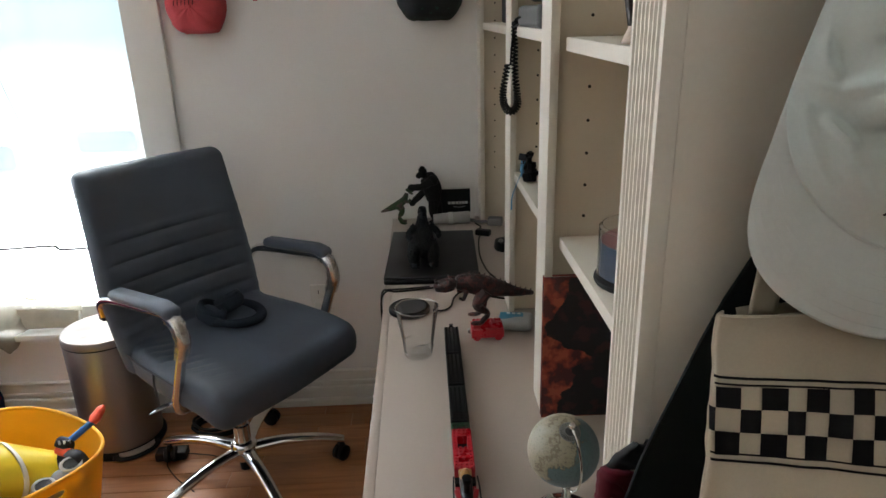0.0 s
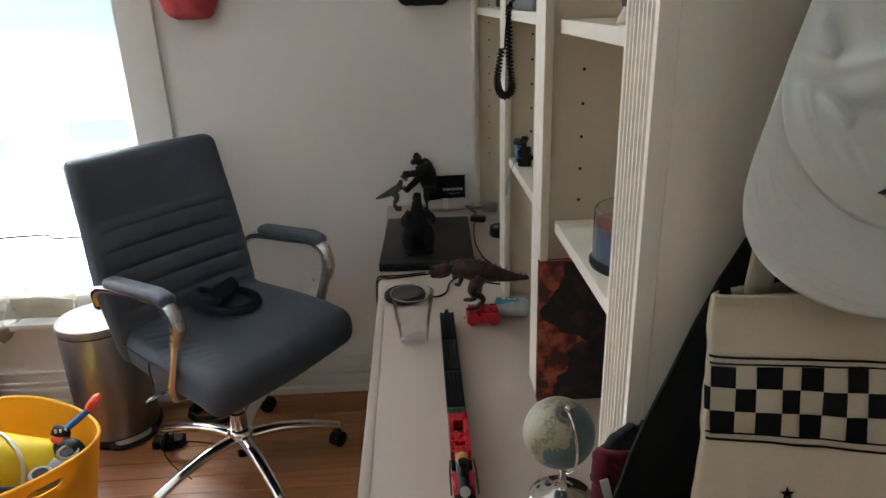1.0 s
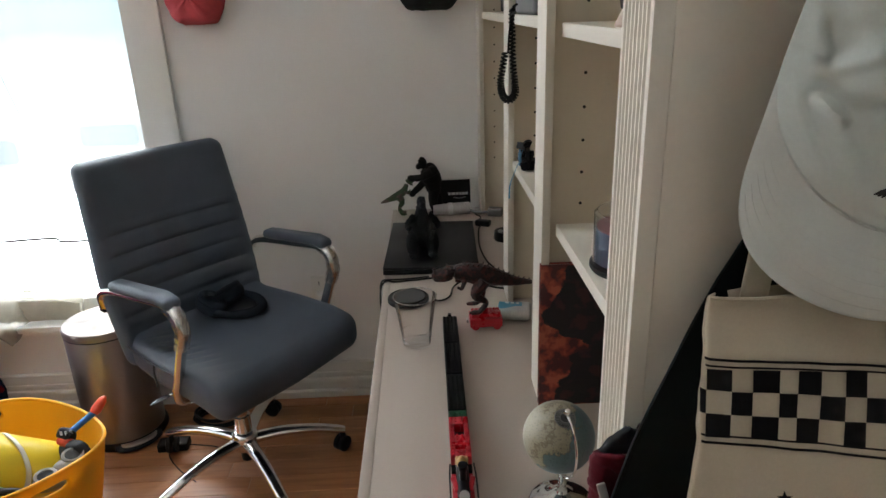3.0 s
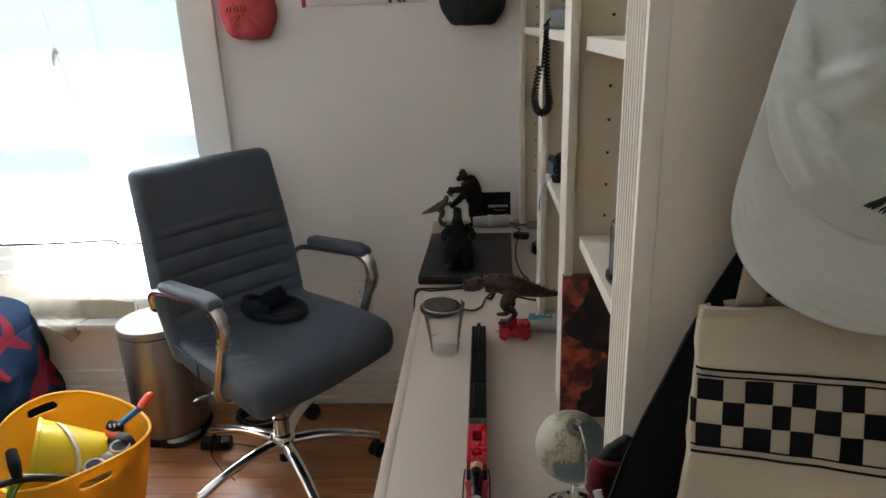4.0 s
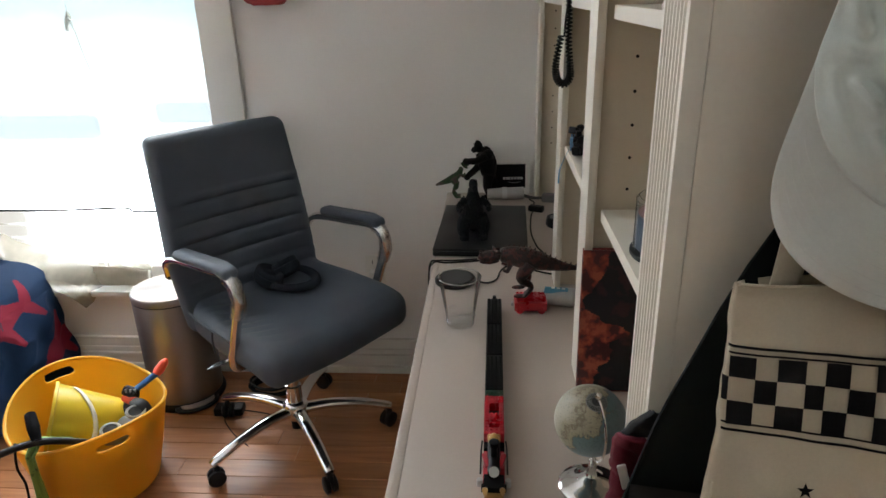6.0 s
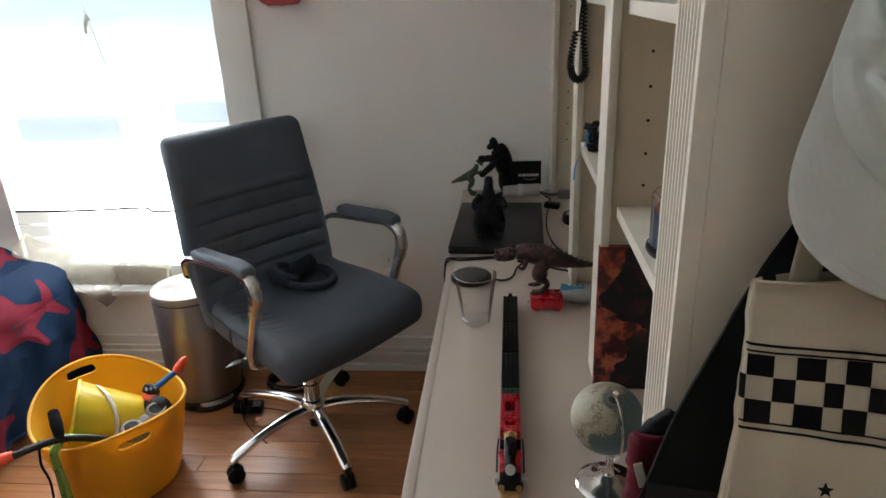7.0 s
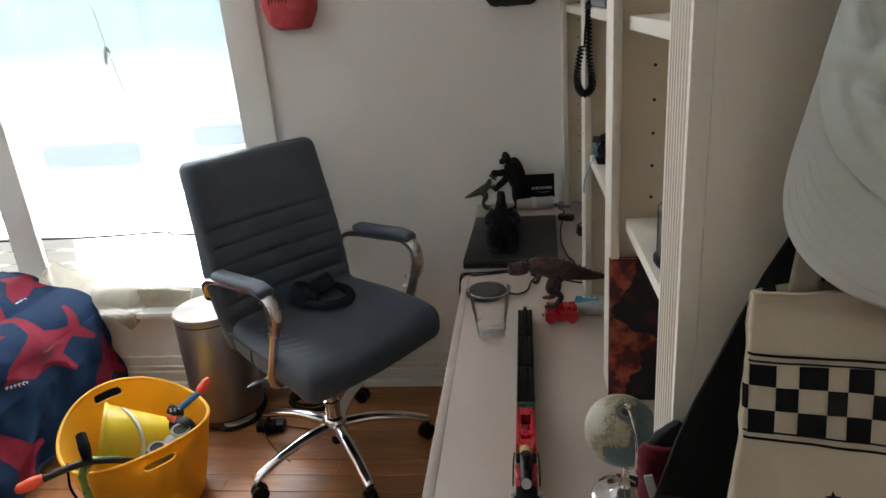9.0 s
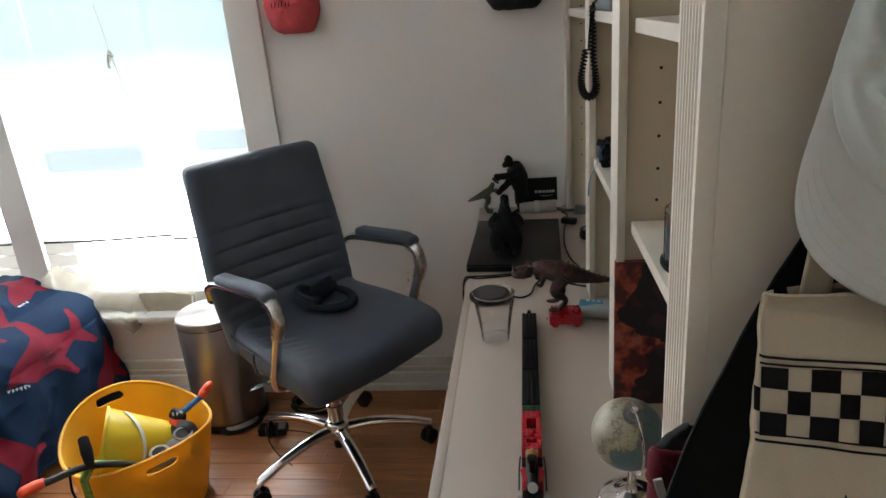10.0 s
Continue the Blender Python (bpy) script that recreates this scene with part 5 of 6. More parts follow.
def gorilla(b):
    """Walks to -x with one arm reaching ahead; 0.2 high."""
    tube([(0.012, 0, 0.085), (0.006, 0, 0.125), (-0.006, 0, 0.165)], [0.026, 0.034, 0.03], 16, b)
    blob((-0.026, 0, 0.185), (0.016, 0.015, 0.019), b)
    blob((-0.041, 0, 0.176), (0.010, 0.010, 0.010), b)
    blob((-0.028, 0, 0.201), (0.011, 0.008, 0.009), b)
    blob((-0.036, 0, 0.196), (0.006, 0.012, 0.004), b)
    blob((0.004, 0.026, 0.162), (0.02, 0.016, 0.02), b)
    blob((0.004, -0.026, 0.162), (0.02, 0.016, 0.02), b)
    tube([(-0.002, -0.032, 0.16), (-0.035, -0.036, 0.145), (-0.066, -0.03, 0.142)], [0.016, 0.012, 0.011], 12, b)
    blob((-0.072, -0.03, 0.143), (0.013, 0.011, 0.011), b)
    tube([(0.004, 0.034, 0.15), (-0.022, 0.04, 0.105), (-0.056, 0.036, 0.075)], [0.016, 0.013, 0.011], 12, b)
    blob((-0.063, 0.036, 0.068), (0.012, 0.01, 0.011), b)
    tube([(0.014, 0.015, 0.09), (0.028, 0.017, 0.05), (0.03, 0.017, 0.014)], [0.021, 0.016, 0.013], 12, b)
    tube([(0.01, -0.016, 0.09), (0.004, -0.018, 0.05), (0.014, -0.018, 0.014)], [0.021, 0.016, 0.013], 12, b)
    blob((0.024, 0.018, 0.008), (0.02, 0.011, 0.008), b)
    blob((0.006, -0.019, 0.008), (0.02, 0.011, 0.008), b)


def lizard(b):
    """A two-legged dinosaur that looks to +x; body 0.13 long."""
    tube([(-0.052, 0, 0.040), (-0.036, 0, 0.046), (-0.016, 0, 0.054), (0.006, 0, 0.064), (0.022, 0, 0.078), (0.030, 0, 0.097)], [0.003, 0.006, 0.010, 0.0135, 0.0105, 0.006], 12, b)
    blob((0.040, 0, 0.107), (0.0135, 0.0068, 0.0062), b, (0, 12, 0))
    blob((0.041, 0, 0.098), (0.011, 0.0055, 0.003), b, (0, 28, 0))
    for s in (-1, 1):
        blob((0.036, 0.005 * s, 0.113), (0.003, 0.002, 0.0025), b)
        tube([(0.002, 0.009 * s, 0.06), (0.014, 0.012 * s, 0.042), (0.004, 0.012 * s, 0.022), (0.012, 0.012 * s, 0.004)], [0.0095, 0.008, 0.0045, 0.0045], 10, b)
        blob((0.018, 0.012 * s, 0.004), (0.010, 0.005, 0.004), b)
        tube([(0.024, 0.008 * s, 0.074), (0.034, 0.01 * s, 0.07), (0.041, 0.01 * s, 0.076)], 0.003, 8, b)


def monster(b):
    """An upright heavy-legged dinosaur that looks to -y; 0.17 high."""
    tube([(0, 0.012, 0.04), (0, 0.006, 0.07), (0, 0.002, 0.10), (0, -0.002, 0.125), (0, -0.006, 0.142)], [0.031, 0.034, 0.027, 0.016, 0.013], 18, b)
    blob((0, -0.012, 0.153), (0.0125, 0.018, 0.013), b, (12, 0, 0))
    blob((0, -0.029, 0.150), (0.008, 0.011, 0.0075), b)
    blob((0, -0.024, 0.141), (0.0075, 0.012, 0.0035), b)
    for s in (-1, 1):
        blob((0.007 * s, -0.018, 0.163), (0.004, 0.006, 0.0035), b)
        tube([(0.02 * s, 0.004, 0.064), (0.03 * s, -0.004, 0.036), (0.029 * s, -0.002, 0.012)], [0.023, 0.02, 0.016], 14, b)
        blob((0.029 * s, -0.012, 0.007), (0.015, 0.02, 0.008), b)
        for k in (-1, 0, 1):
            blob(((0.029 + 0.008 * k) * s, -0.031, 0.005), (0.0035, 0.006, 0.004), b, (0, 0, 0), 8, 6)
        tube([(0.022 * s, -0.004, 0.112), (0.041 * s, -0.012, 0.098), (0.045 * s, -0.03, 0.09), (0.04 * s, -0.04, 0.092)], [0.011, 0.0095, 0.0075, 0.006], 10, b)
    tube([(0, 0.03, 0.045), (0.01, 0.06, 0.018), (0.035, 0.085, 0.011), (0.065, 0.085, 0.009)], [0.025, 0.017, 0.01, 0.003], 14, b)
    for k in range(8):
        z = 0.045 + 0.0145 * k
        y = float(np.interp(z, (0.04, 0.07, 0.10, 0.125, 0.15), (0.043, 0.040, 0.029, 0.014, 0.006)))
        for x in (-0.008, 0.008):
            lathe([(0.006, 0), (0.0008, 0.013)], 6, b, Matrix.Translation((x, y - 0.003, z)) @ Matrix.Rotation(radians(-55), 4, "X"))


def rex(b):
    """A big-headed two-legged dinosaur that looks to -x, with a toothed back; 0.21 long."""
    tube([(0.118, 0, 0.056), (0.08, 0, 0.061), (0.04, 0, 0.072), (0.005, 0, 0.08), (-0.03, 0, 0.088), (-0.05, 0, 0.088)], [0.004, 0.010, 0.018, 0.0235, 0.019, 0.0135], 16, b)
    blob((-0.072, 0, 0.086), (0.027, 0.013, 0.013), b, (0, -6, 0))
    blob((-0.074, 0, 0.076), (0.022, 0.011, 0.006), b, (0, -2, 0))
    for s in (-1, 1):
        blob((-0.055, 0.009 * s, 0.098), (0.006, 0.003, 0.004), b)
        tube([(0.012, 0.015 * s, 0.074), (0.0 + 0.008 * s, 0.02 * s, 0.045), (0.014, 0.02 * s, 0.026), (0.002, 0.02 * s, 0.006)], [0.016, 0.011, 0.006, 0.0055], 12, b)
        blob((-0.008, 0.02 * s, 0.004), (0.015, 0.007, 0.004), b)
        tube([(-0.03, 0.014 * s, 0.076), (-0.036, 0.018 * s, 0.06), (-0.046, 0.017 * s, 0.062)], [0.006, 0.004, 0.003], 8, b)
    for s in (-1, 1):
        lathe([(0.0042, 0), (0.0016, 0.009), (0.0006, 0.014)], 8, b, Matrix.Translation((-0.062, 0.008 * s, 0.094)) @ Matrix.Rotation(radians(-20), 4, "Y") @ Matrix.Rotation(radians(-14 * s), 4, "X"))
        blob((-0.092, 0.006 * s, 0.094), (0.004, 0.003, 0.004), b, (0, 0, 0), 10, 8)
    for k in range(15):
        x = -0.046 + 0.0112 * k
        z = float(np.interp(x, (-0.05, -0.03, 0.005, 0.04, 0.08, 0.118), (0.099, 0.104, 0.101, 0.088, 0.07, 0.06)))
        size = 1.0 - 0.035 * max(0, k - 4)
        for side in (-1, 1):
            lathe([(0.0046 * size, 0), (0.0026 * size, 0.006 * size), (0.0007, 0.0125 * size)], 6, b, Matrix.Translation((x, 0.0055 * side * size, z - 0.0045)) @ Matrix.Rotation(radians(26), 4, "Y") @ Matrix.Rotation(radians(-16 * side), 4, "X"))


figure("gorilla_figure", "dark brown plastic gorilla figure standing on the desk", gorilla, mat("dark_brown_vinyl", (0.007, 0.006, 0.0055), 0.6, 0, 0.4, 40, 220, 0.9, 0, 0.22), pose(0.139, 2.462, D, 0, 0, 8) @ Matrix.Scale(0.97, 4), 0.0017, 2, 0.005, 0.006)
figure("dinosaur_figure", "small green plastic dinosaur figure on the desk", lizard, blotch("green_vinyl", (0.024, 0.055, 0.016), [(0.05, 0.075, 0.03), (0.09, 0.06, 0.045)], 60, 0.5, 0.55, 1.0), pose(0.022, 2.462, D, 0, 0, 0) @ Matrix.Scale(1.12, 4), 0.0014, 1, 0.006, 0.002)
figure("monster_figure", "black upright dinosaur figure standing on the laptop", monster, mat("black_vinyl", (0.005, 0.0065, 0.009), 0.55, 0, 0.5, 60, 250, 0.9, 0, 0.22), pose(0.106, 1.982, D + 0.0247, 0, 0, 8) @ Matrix.Diagonal((0.92, 0.92, 1.05, 1)), 0.0016, 1, 0.0045, 0.007)
figure("tyrannosaur_figure", "reddish brown plastic tyrannosaur figure with toothed back", rex, blotch("red_brown_vinyl", (0.018, 0.0045, 0.004), [(0.007, 0.003, 0.003), (0.06, 0.011, 0.008)], 75, 0.47, 0.5, 5.0, 6, 0.8), pose(0.228, 1.59, D + 0.037, 0, 0, 3) @ Matrix.Diagonal((1.04, 1.2, 1.06, 1)), 0.0011, 0, 0.006, 0.0016)

# ---- things in the bookcase ----
bk = thing("picture_book", "dark picture book with a fiery red cover leaning on the upright", "book", pose(0.308, 1.2565, D, -1.2, 0, 0))
lava = blotch("printed_book_cover", (0.06, 0.008, 0.009), [(0.14, 0.016, 0.012), (0.24, 0.032, 0.016), (0.34, 0.075, 0.035)], 40, 0.45, 0.35, 8.7, 7, 0.03)
part("front_cover", box(0.0, 0.2, -0.002, 0.0, 0.0, 0.271, 0.0005), lava, bk)
BEASTX = ((0.271, 0.045), (0.235, 0.04), (0.201, 0.022), (0.181, 0.004), (0.163, 0.006), (0.15, 0.03), (0.137, 0.04), (0.129, 0.08), (0.111, 0.084), (0.098, 0.05), (0.083, 0.06), (0.064, 0.055), (0.046, 0.035), (0.0, 0.025))


def beast_keep(u, v):
    x, z = 0.2 * u, 0.002 + 0.267 * v
    edge = float(np.interp(z, [p[0] for p in BEASTX[::-1]], [p[1] for p in BEASTX[::-1]]))
    return x > edge + 0.007 * noise.noise(Vector((x * 60, z * 90, 2.0)))


part("dark_print", sheet(90, 120, lambda u, v: (0.2 * u, -0.0023, 0.002 + 0.267 * v), None, beast_keep), blotch("near_black_cover_print", (0.007, 0.005, 0.009), [(0.02, 0.006, 0.012), (0.045, 0.01, 0.014)], 34, 0.52, 0.4, 4.0, 6, 0.02), bk)
part("pages", box(0.004, 0.196, 0.0003, 0.008, 0.003, 0.268, 0), mat("page_paper", (0.6, 0.56, 0.48), 0.9), bk)
part("back_cover", box(0.0, 0.2, 0.0083, 0.0103, 0.0, 0.271, 0.0005), lava, bk)

cd = thing("disc_spindle", "clear spindle of blue discs on a black base", "disc spindle", pose(0.402, 1.066, 1.0903) @ Matrix.Scale(0.94, 4))
part("base", lathe([(0.0, 0.0), (0.064, 0.0), (0.066, 0.003), (0.066, 0.008), (0.06, 0.012), (0.0, 0.012)], 48), BLACKP, cd)
part("discs", lathe([(0.008, 0.013), (0.059, 0.013), (0.059, 0.062), (0.008, 0.062)], 48), mat("blue_violet_discs", (0.15, 0.2, 0.27), 0.28, 0.3, 0.2, 3, 400, 0.2), cd)
part("top_disc", lathe([(0.008, 0.0625), (0.058, 0.0625), (0.058, 0.064), (0.008, 0.064)], 48), mat("red_disc_label", (0.38, 0.16, 0.15), 0.4), cd)
part("cover", lathe([(0.0622, 0.0122), (0.0622, 0.083), (0.058, 0.087), (0.0, 0.088), (0.0, 0.0868), (0.057, 0.0858), (0.0608, 0.082), (0.0608, 0.0122)], 48, None, None, False), glass("clear_spindle_cover", (0.97, 0.98, 1.0), 0.03, 1.3), cd)

ph = thing("telephone", "dark grey corded telephone on the shelf", "telephone")
part("base", rbox((0.12, 0.23, 0.04), 0.01, (3, 4, 2), None, None, Matrix.Translation((0.375, 1.53, 1.4335))), mat("mid_grey_phone_plastic", (0.07, 0.07, 0.068), 0.5), ph)
part("handset", rbox((0.05, 0.2, 0.028), 0.012, (3, 6, 2), lambda x, y, z: (x, y, z - 1.2 * y * y + 0.006), None, Matrix.Translation((0.36, 1.53, 1.477))), mat("dark_grey_plastic", (0.035, 0.035, 0.037), 0.4), ph)
part("keypad", box(0.395, 0.43, 1.45, 1.58, 1.4547, 1.457, 0.001), mat("mid_grey_keys", (0.12, 0.12, 0.125), 0.5), ph)
line = smooth_line([(0.32, 1.60, 1.43), (0.315, 1.68, 1.418), (0.3170, 1.692, 1.37), (0.3180, 1.694, 1.32), (0.3235, 1.694, 1.265), (0.3220, 1.694, 1.247), (0.3100, 1.694, 1.237), (0.2970, 1.694, 1.247), (0.2920, 1.694, 1.275), (0.2970, 1.694, 1.31), (0.3020, 1.692, 1.337)], 40)
coil = []
turn = 0.0
for i, p in enumerate(line):
    d = (line[min(i + 1, len(line) - 1)] - line[max(i - 1, 0)]).normalized()
    s1 = d.cross(Vector((0, 1, 0))).normalized()
    low = max(0.0, min(1.0, (1.30 - p.z) / 0.04))
    turn += 2 * math.pi * ((p - line[i - 1]).length if i else 0) / (0.0078 - 0.0030 * low)
    a = turn
    grow = 0.0058 + 0.0012 * low
    coil.append(p + grow * (s1 * math.cos(a) + Vector((0, 1, 0)) * math.sin(a)))
coil += [Vector((0.309, 1.69, 1.368)), Vector((0.312, 1.675, 1.412)), Vector((0.325, 1.60, 1.428))]
part("coiled_cord", tube([tuple(p) for p in coil], 0.0022, 6, None, None, 1), RUBBER, ph)

fg = thing("ornament", "small pale clay ornament with dark stalks on the shelf", "ornament", pose(0.353, 1.0, 1.4055))
part("foot", lathe([(0.0, 0.0), (0.0155, 0.0), (0.0165, 0.003), (0.012, 0.012), (0.007, 0.022), (0.0, 0.024)], 20), mat("pale_clay", (0.55, 0.43, 0.34), 0.6), fg)
st = bmesh.new()
for k in range(7):
    a = k * 0.9
    tube([(0.006 * math.cos(a), 0.006 * math.sin(a), 0.02), (0.014 * math.cos(a), 0.012 * math.sin(a), 0.06), (0.02 * math.cos(a + 0.6), 0.018 * math.sin(a + 0.6), 0.1), (-0.03 - 0.01 * math.cos(a), 0.02 * math.sin(a), 0.13)], [0.005, 0.004, 0.003, 0.002], 6, st)
part("stalks", st, mat("dark_brown_stalk", (0.03, 0.02, 0.016), 0.6), fg)

gd = thing("toy_robot", "small black and blue toy with a light blue ribbon", "toy", pose(0.341, 1.622, 1.0995))
jag = bmesh.new()
random.seed(12)
for k in range(16):
    w = [random.uniform(0.008, 0.02) for q in range(3)]
    rbox((w[0], w[1], w[2]), 0.002, (1, 1, 1), None, jag, Matrix.Translation((random.uniform(-0.012, 0.014), random.uniform(-0.018, 0.018), 0.012 + 0.0028 * k)) @ Matrix.Rotation(random.uniform(0, 3), 4, "Z") @ Matrix.Rotation(random.uniform(-0.5, 0.5), 4, "X"))
rbox((0.026, 0.034, 0.014), 0.003, (1, 1, 1), None, jag, Matrix.Translation((0, 0, 0.0072)))
part("body", jag, BLACKP, gd)
SKYB = mat("sky_blue_plastic", (0.12, 0.32, 0.55), 0.4)
for x, y, z, r in ((-0.018, -0.01, 0.03, 15), (-0.014, 0.012, 0.042, -20), (-0.016, -0.002, 0.016, 35)):
    part("blue_panel", rbox((0.006, 0.008, 0.018), 0.002, (1, 1, 1), None, None, Matrix.Translation((x, y, z)) @ Matrix.Rotation(radians(r), 4, "X")), SKYB, gd)
part("ribbon", tube([(-0.012, -0.012, 0.045), (-0.024, -0.03, 0.02), (-0.038, -0.055, 0.0), (-0.046, -0.062, -0.02), (-0.0475, -0.064, -0.046)], [0.0007, 0.0007, 0.0008, 0.0015, 0.002], 8, None, None, 8, 0.4), mat("light_blue_ribbon", (0.06, 0.24, 0.42), 0.6), gd)
dk = tagged(part("dark_box", rbox((0.09, 0.16, 0.16), 0.006, (2, 2, 2), None, None, Matrix.Translation((0.405, 2.19, 1.493))), mat("charcoal_card", (0.04, 0.04, 0.042), 0.7)), "charcoal grey box standing on the shelf", "box")
kn = tagged(part("wooden_ornament", tube([(0.405, 2.31, D), (0.41, 2.31, D + 0.06), (0.405, 2.31, D + 0.11)], [0.016, 0.02, 0.01], 14), mat("dark_wood", (0.05, 0.025, 0.014), 0.5)), "dark turned wooden ornament on the desk", "ornament")

# ---- on the chair ----
NEOPH = mat("matt_black_padding", (0.022, 0.028, 0.039), 0.85, 0, 0.3, 25, 300, 0.3, 0, 0.15)
hp = thing("headphones", "black padded headphones lying on the chair seat", "headphones", pose(-0.535, 2.205, 0.512, 0, 0, -10) @ Matrix.Diagonal((0.9, 0.72, 1.1, 1)))


def ear_cup(x, y, z, lean, turn):
    place = Matrix.Translation((x, y, z)) @ Matrix.Rotation(radians(turn), 4, "Z") @ Matrix.Rotation(radians(lean), 4, "Y")
    shell = part("ear_cup", lathe([(0.0, -0.024), (0.037, -0.023), (0.052, -0.014), (0.057, 0.0), (0.054, 0.014), (0.045, 0.019), (0.0, 0.02)], 32, None, place @ Matrix.Diagonal((1, 1.15, 1, 1))), NEOPH, hp)
    part("ear_pad", tube([(0.04 * math.cos(a), 0.047 * math.sin(a), 0.02) for a in [2 * math.pi * k / 18 for k in range(19)]], 0.0125, 10, None, place, 3), NEOPH, shell)


ear_cup(-0.05, -0.025, 0.036, 22, 10)
ear_cup(-0.012, 0.06, 0.045, -26, -12)
part("headband", tube([(-0.045, -0.06, 0.03), (0.0, -0.075, 0.026), (0.06, -0.062, 0.022), (0.108, -0.02, 0.022), (0.118, 0.035, 0.026), (0.085, 0.082, 0.034), (0.03, 0.1, 0.042), (-0.03, 0.098, 0.048)], [0.01, 0.014, 0.018, 0.019, 0.019, 0.018, 0.014, 0.01], 14, None, None, 8, 0.75), NEOPH, hp)
for y, z in ((-0.066, 0.032), (0.098, 0.05)):
    part("slider", tube([(-0.06, y, z), (-0.03, y * 1.03, z), (0.0, y * 1.06, z - 0.004)], [0.008, 0.011, 0.009], 10, None, None, 4), NEOPH, hp)

# ---- on the floor ----
adp = thing("floor_power_adapter", "black power adapter lying on the floor boards", "adapter", pose(-0.80, 2.215, 0.0, 0, 0, 4))
part("body", rbox((0.105, 0.05, 0.032), 0.006, (3, 2, 1), None, None, Matrix.Translation((0, 0, 0.0165))), BLACKP, adp)
part("cord", tube([(-0.01, -0.025, 0.012), (0.0, -0.06, 0.003), (0.05, -0.13, 0.003), (0.09, -0.17, 0.003), (0.12, -0.2, 0.003)], 0.002, 6), RUBBER, adp)
part("second_cord", tube([(0.05, 0.0, 0.01), (0.09, 0.0, 0.003), (0.15, -0.02, 0.003), (0.19, -0.06, 0.003)], 0.002, 6), RUBBER, adp)
cl = thing("cable_coil", "coil of black cable lying on the floor by the baseboard", "cable", pose(-0.685, 2.375, 0.0))
for k in range(5):
    r = 0.062 + 0.006 * (k % 3)
    part("loop", tube([(r * math.cos(a) * 1.25, r * math.sin(a) * 0.9, 0.006 + 0.009 * k + 0.003 * math.sin(3 * a + k)) for a in [2 * math.pi * j / 16 for j in range(17)]], 0.0052, 8, None, None, 4), RUBBER, cl)

# ---- toys in the tub ----
BUCK = mat("lemon_yellow_plastic", (0.72, 0.52, 0.025), 0.35, 0, 0.06, 6, 200, 0.04)
bu = thing("beach_bucket", "lemon yellow toy bucket with a white handle lying in the tub", "bucket", Matrix.Translation((-1.108, 1.782, 0.268)) @ Matrix.Rotation(radians(28), 4, "Z") @ Matrix.Rotation(radians(110), 4, "Y") @ Matrix.Scale(1.12, 4))
part("bucket_wall", lathe([(0.0, 0.19), (0.054, 0.19), (0.056, 0.186), (0.098, -0.024), (0.103, -0.025), (0.103, -0.033), (0.094, -0.031), (0.052, 0.184), (0.0, 0.185)], 48, None, None, False), BUCK, bu)
def strap_point(u, v):
    """A flat band lying round the side of the bucket from one rim pivot to the other."""
    a = radians(168) + radians(176) * u
    z = 0.008 + 0.062 * math.sin(math.pi * u) + 0.011 * v
    r = 0.093 - 0.198 * z + 0.0035
    return (r * math.cos(a), r * math.sin(a), z)


thick(part("handle", sheet(48, 3, strap_point), mat("white_handle_plastic", (0.75, 0.73, 0.62), 0.4), bu), 0.003)
ORANGE = mat("bright_orange_plastic", (0.85, 0.09, 0.035), 0.4, 0, 0.08, 20, 200, 0.04)
NEOP = mat("black_neoprene", (0.006, 0.006, 0.008), 0.85, 0, 0.2, 20, 300, 0.2, 0, 0.15)
sn = thing("blue_snorkel", "blue snorkel with an orange tip sticking out of the tub", "snorkel", pose(0.012, -0.012, 0.004))
part("tube", tube([(-0.953, 1.883, 0.304), (-0.93, 1.899, 0.319), (-0.884, 1.932, 0.349)], 0.0098, 14), mat("blue_snorkel_plastic", (0.03, 0.16, 0.42), 0.35), sn)
part("tip", tube([(-0.886, 1.929, 0.346), (-0.88, 1.938, 0.355), (-0.868, 1.957, 0.372), (-0.862, 1.966, 0.380)], [0.0115, 0.0155, 0.0125, 0.004], 14), ORANGE, sn)
WRAP = blotch("black_printed_neoprene", (0.010, 0.010, 0.012), [(0.03, 0.03, 0.034)], 40, 0.6, 0.7, 1.0)


def rumple(x, y, z):
    n = noise.noise(Vector((x * 45, y * 45, z * 30)))
    return (x + 0.006 * n, y + 0.006 * n, z)


def bundled(x, y, z, turn=0):
    """A place in the strap bundle round the lower end of the snorkel."""
    return Matrix.Translation((x, y, z)) @ Vector((0.101, 0.152, 0.174)).to_track_quat("Z", "Y").to_matrix().to_4x4() @ Matrix.Rotation(radians(turn), 4, "Z")


part("black_wrap", rbox((0.075, 0.06, 0.075), 0.022, (7, 7, 7), rumple, None, bundled(-0.943, 1.865, 0.254)), WRAP, sn)
part("orange_wrap", rbox((0.05, 0.042, 0.028), 0.011, (6, 6, 3), rumple, None, bundled(-0.949, 1.876, 0.288, 15)), ORANGE, sn)
part("black_clip", rbox((0.046, 0.04, 0.032), 0.011, (6, 6, 3), rumple, None, bundled(-0.951, 1.886, 0.309, 30)), WRAP, sn)
part("loose_strap", tube([(-0.93, 1.855, 0.30), (-0.90, 1.845, 0.30), (-0.882, 1.84, 0.278), (-0.88, 1.84, 0.245), (-0.895, 1.85, 0.21)], 0.017, 10, None, None, 8, 0.3), WRAP, sn)
WINK = mat("white_ink_bar", (0.6, 0.6, 0.6), 0.5)
cam_side = Matrix.Rotation(radians(28), 4, "Z")
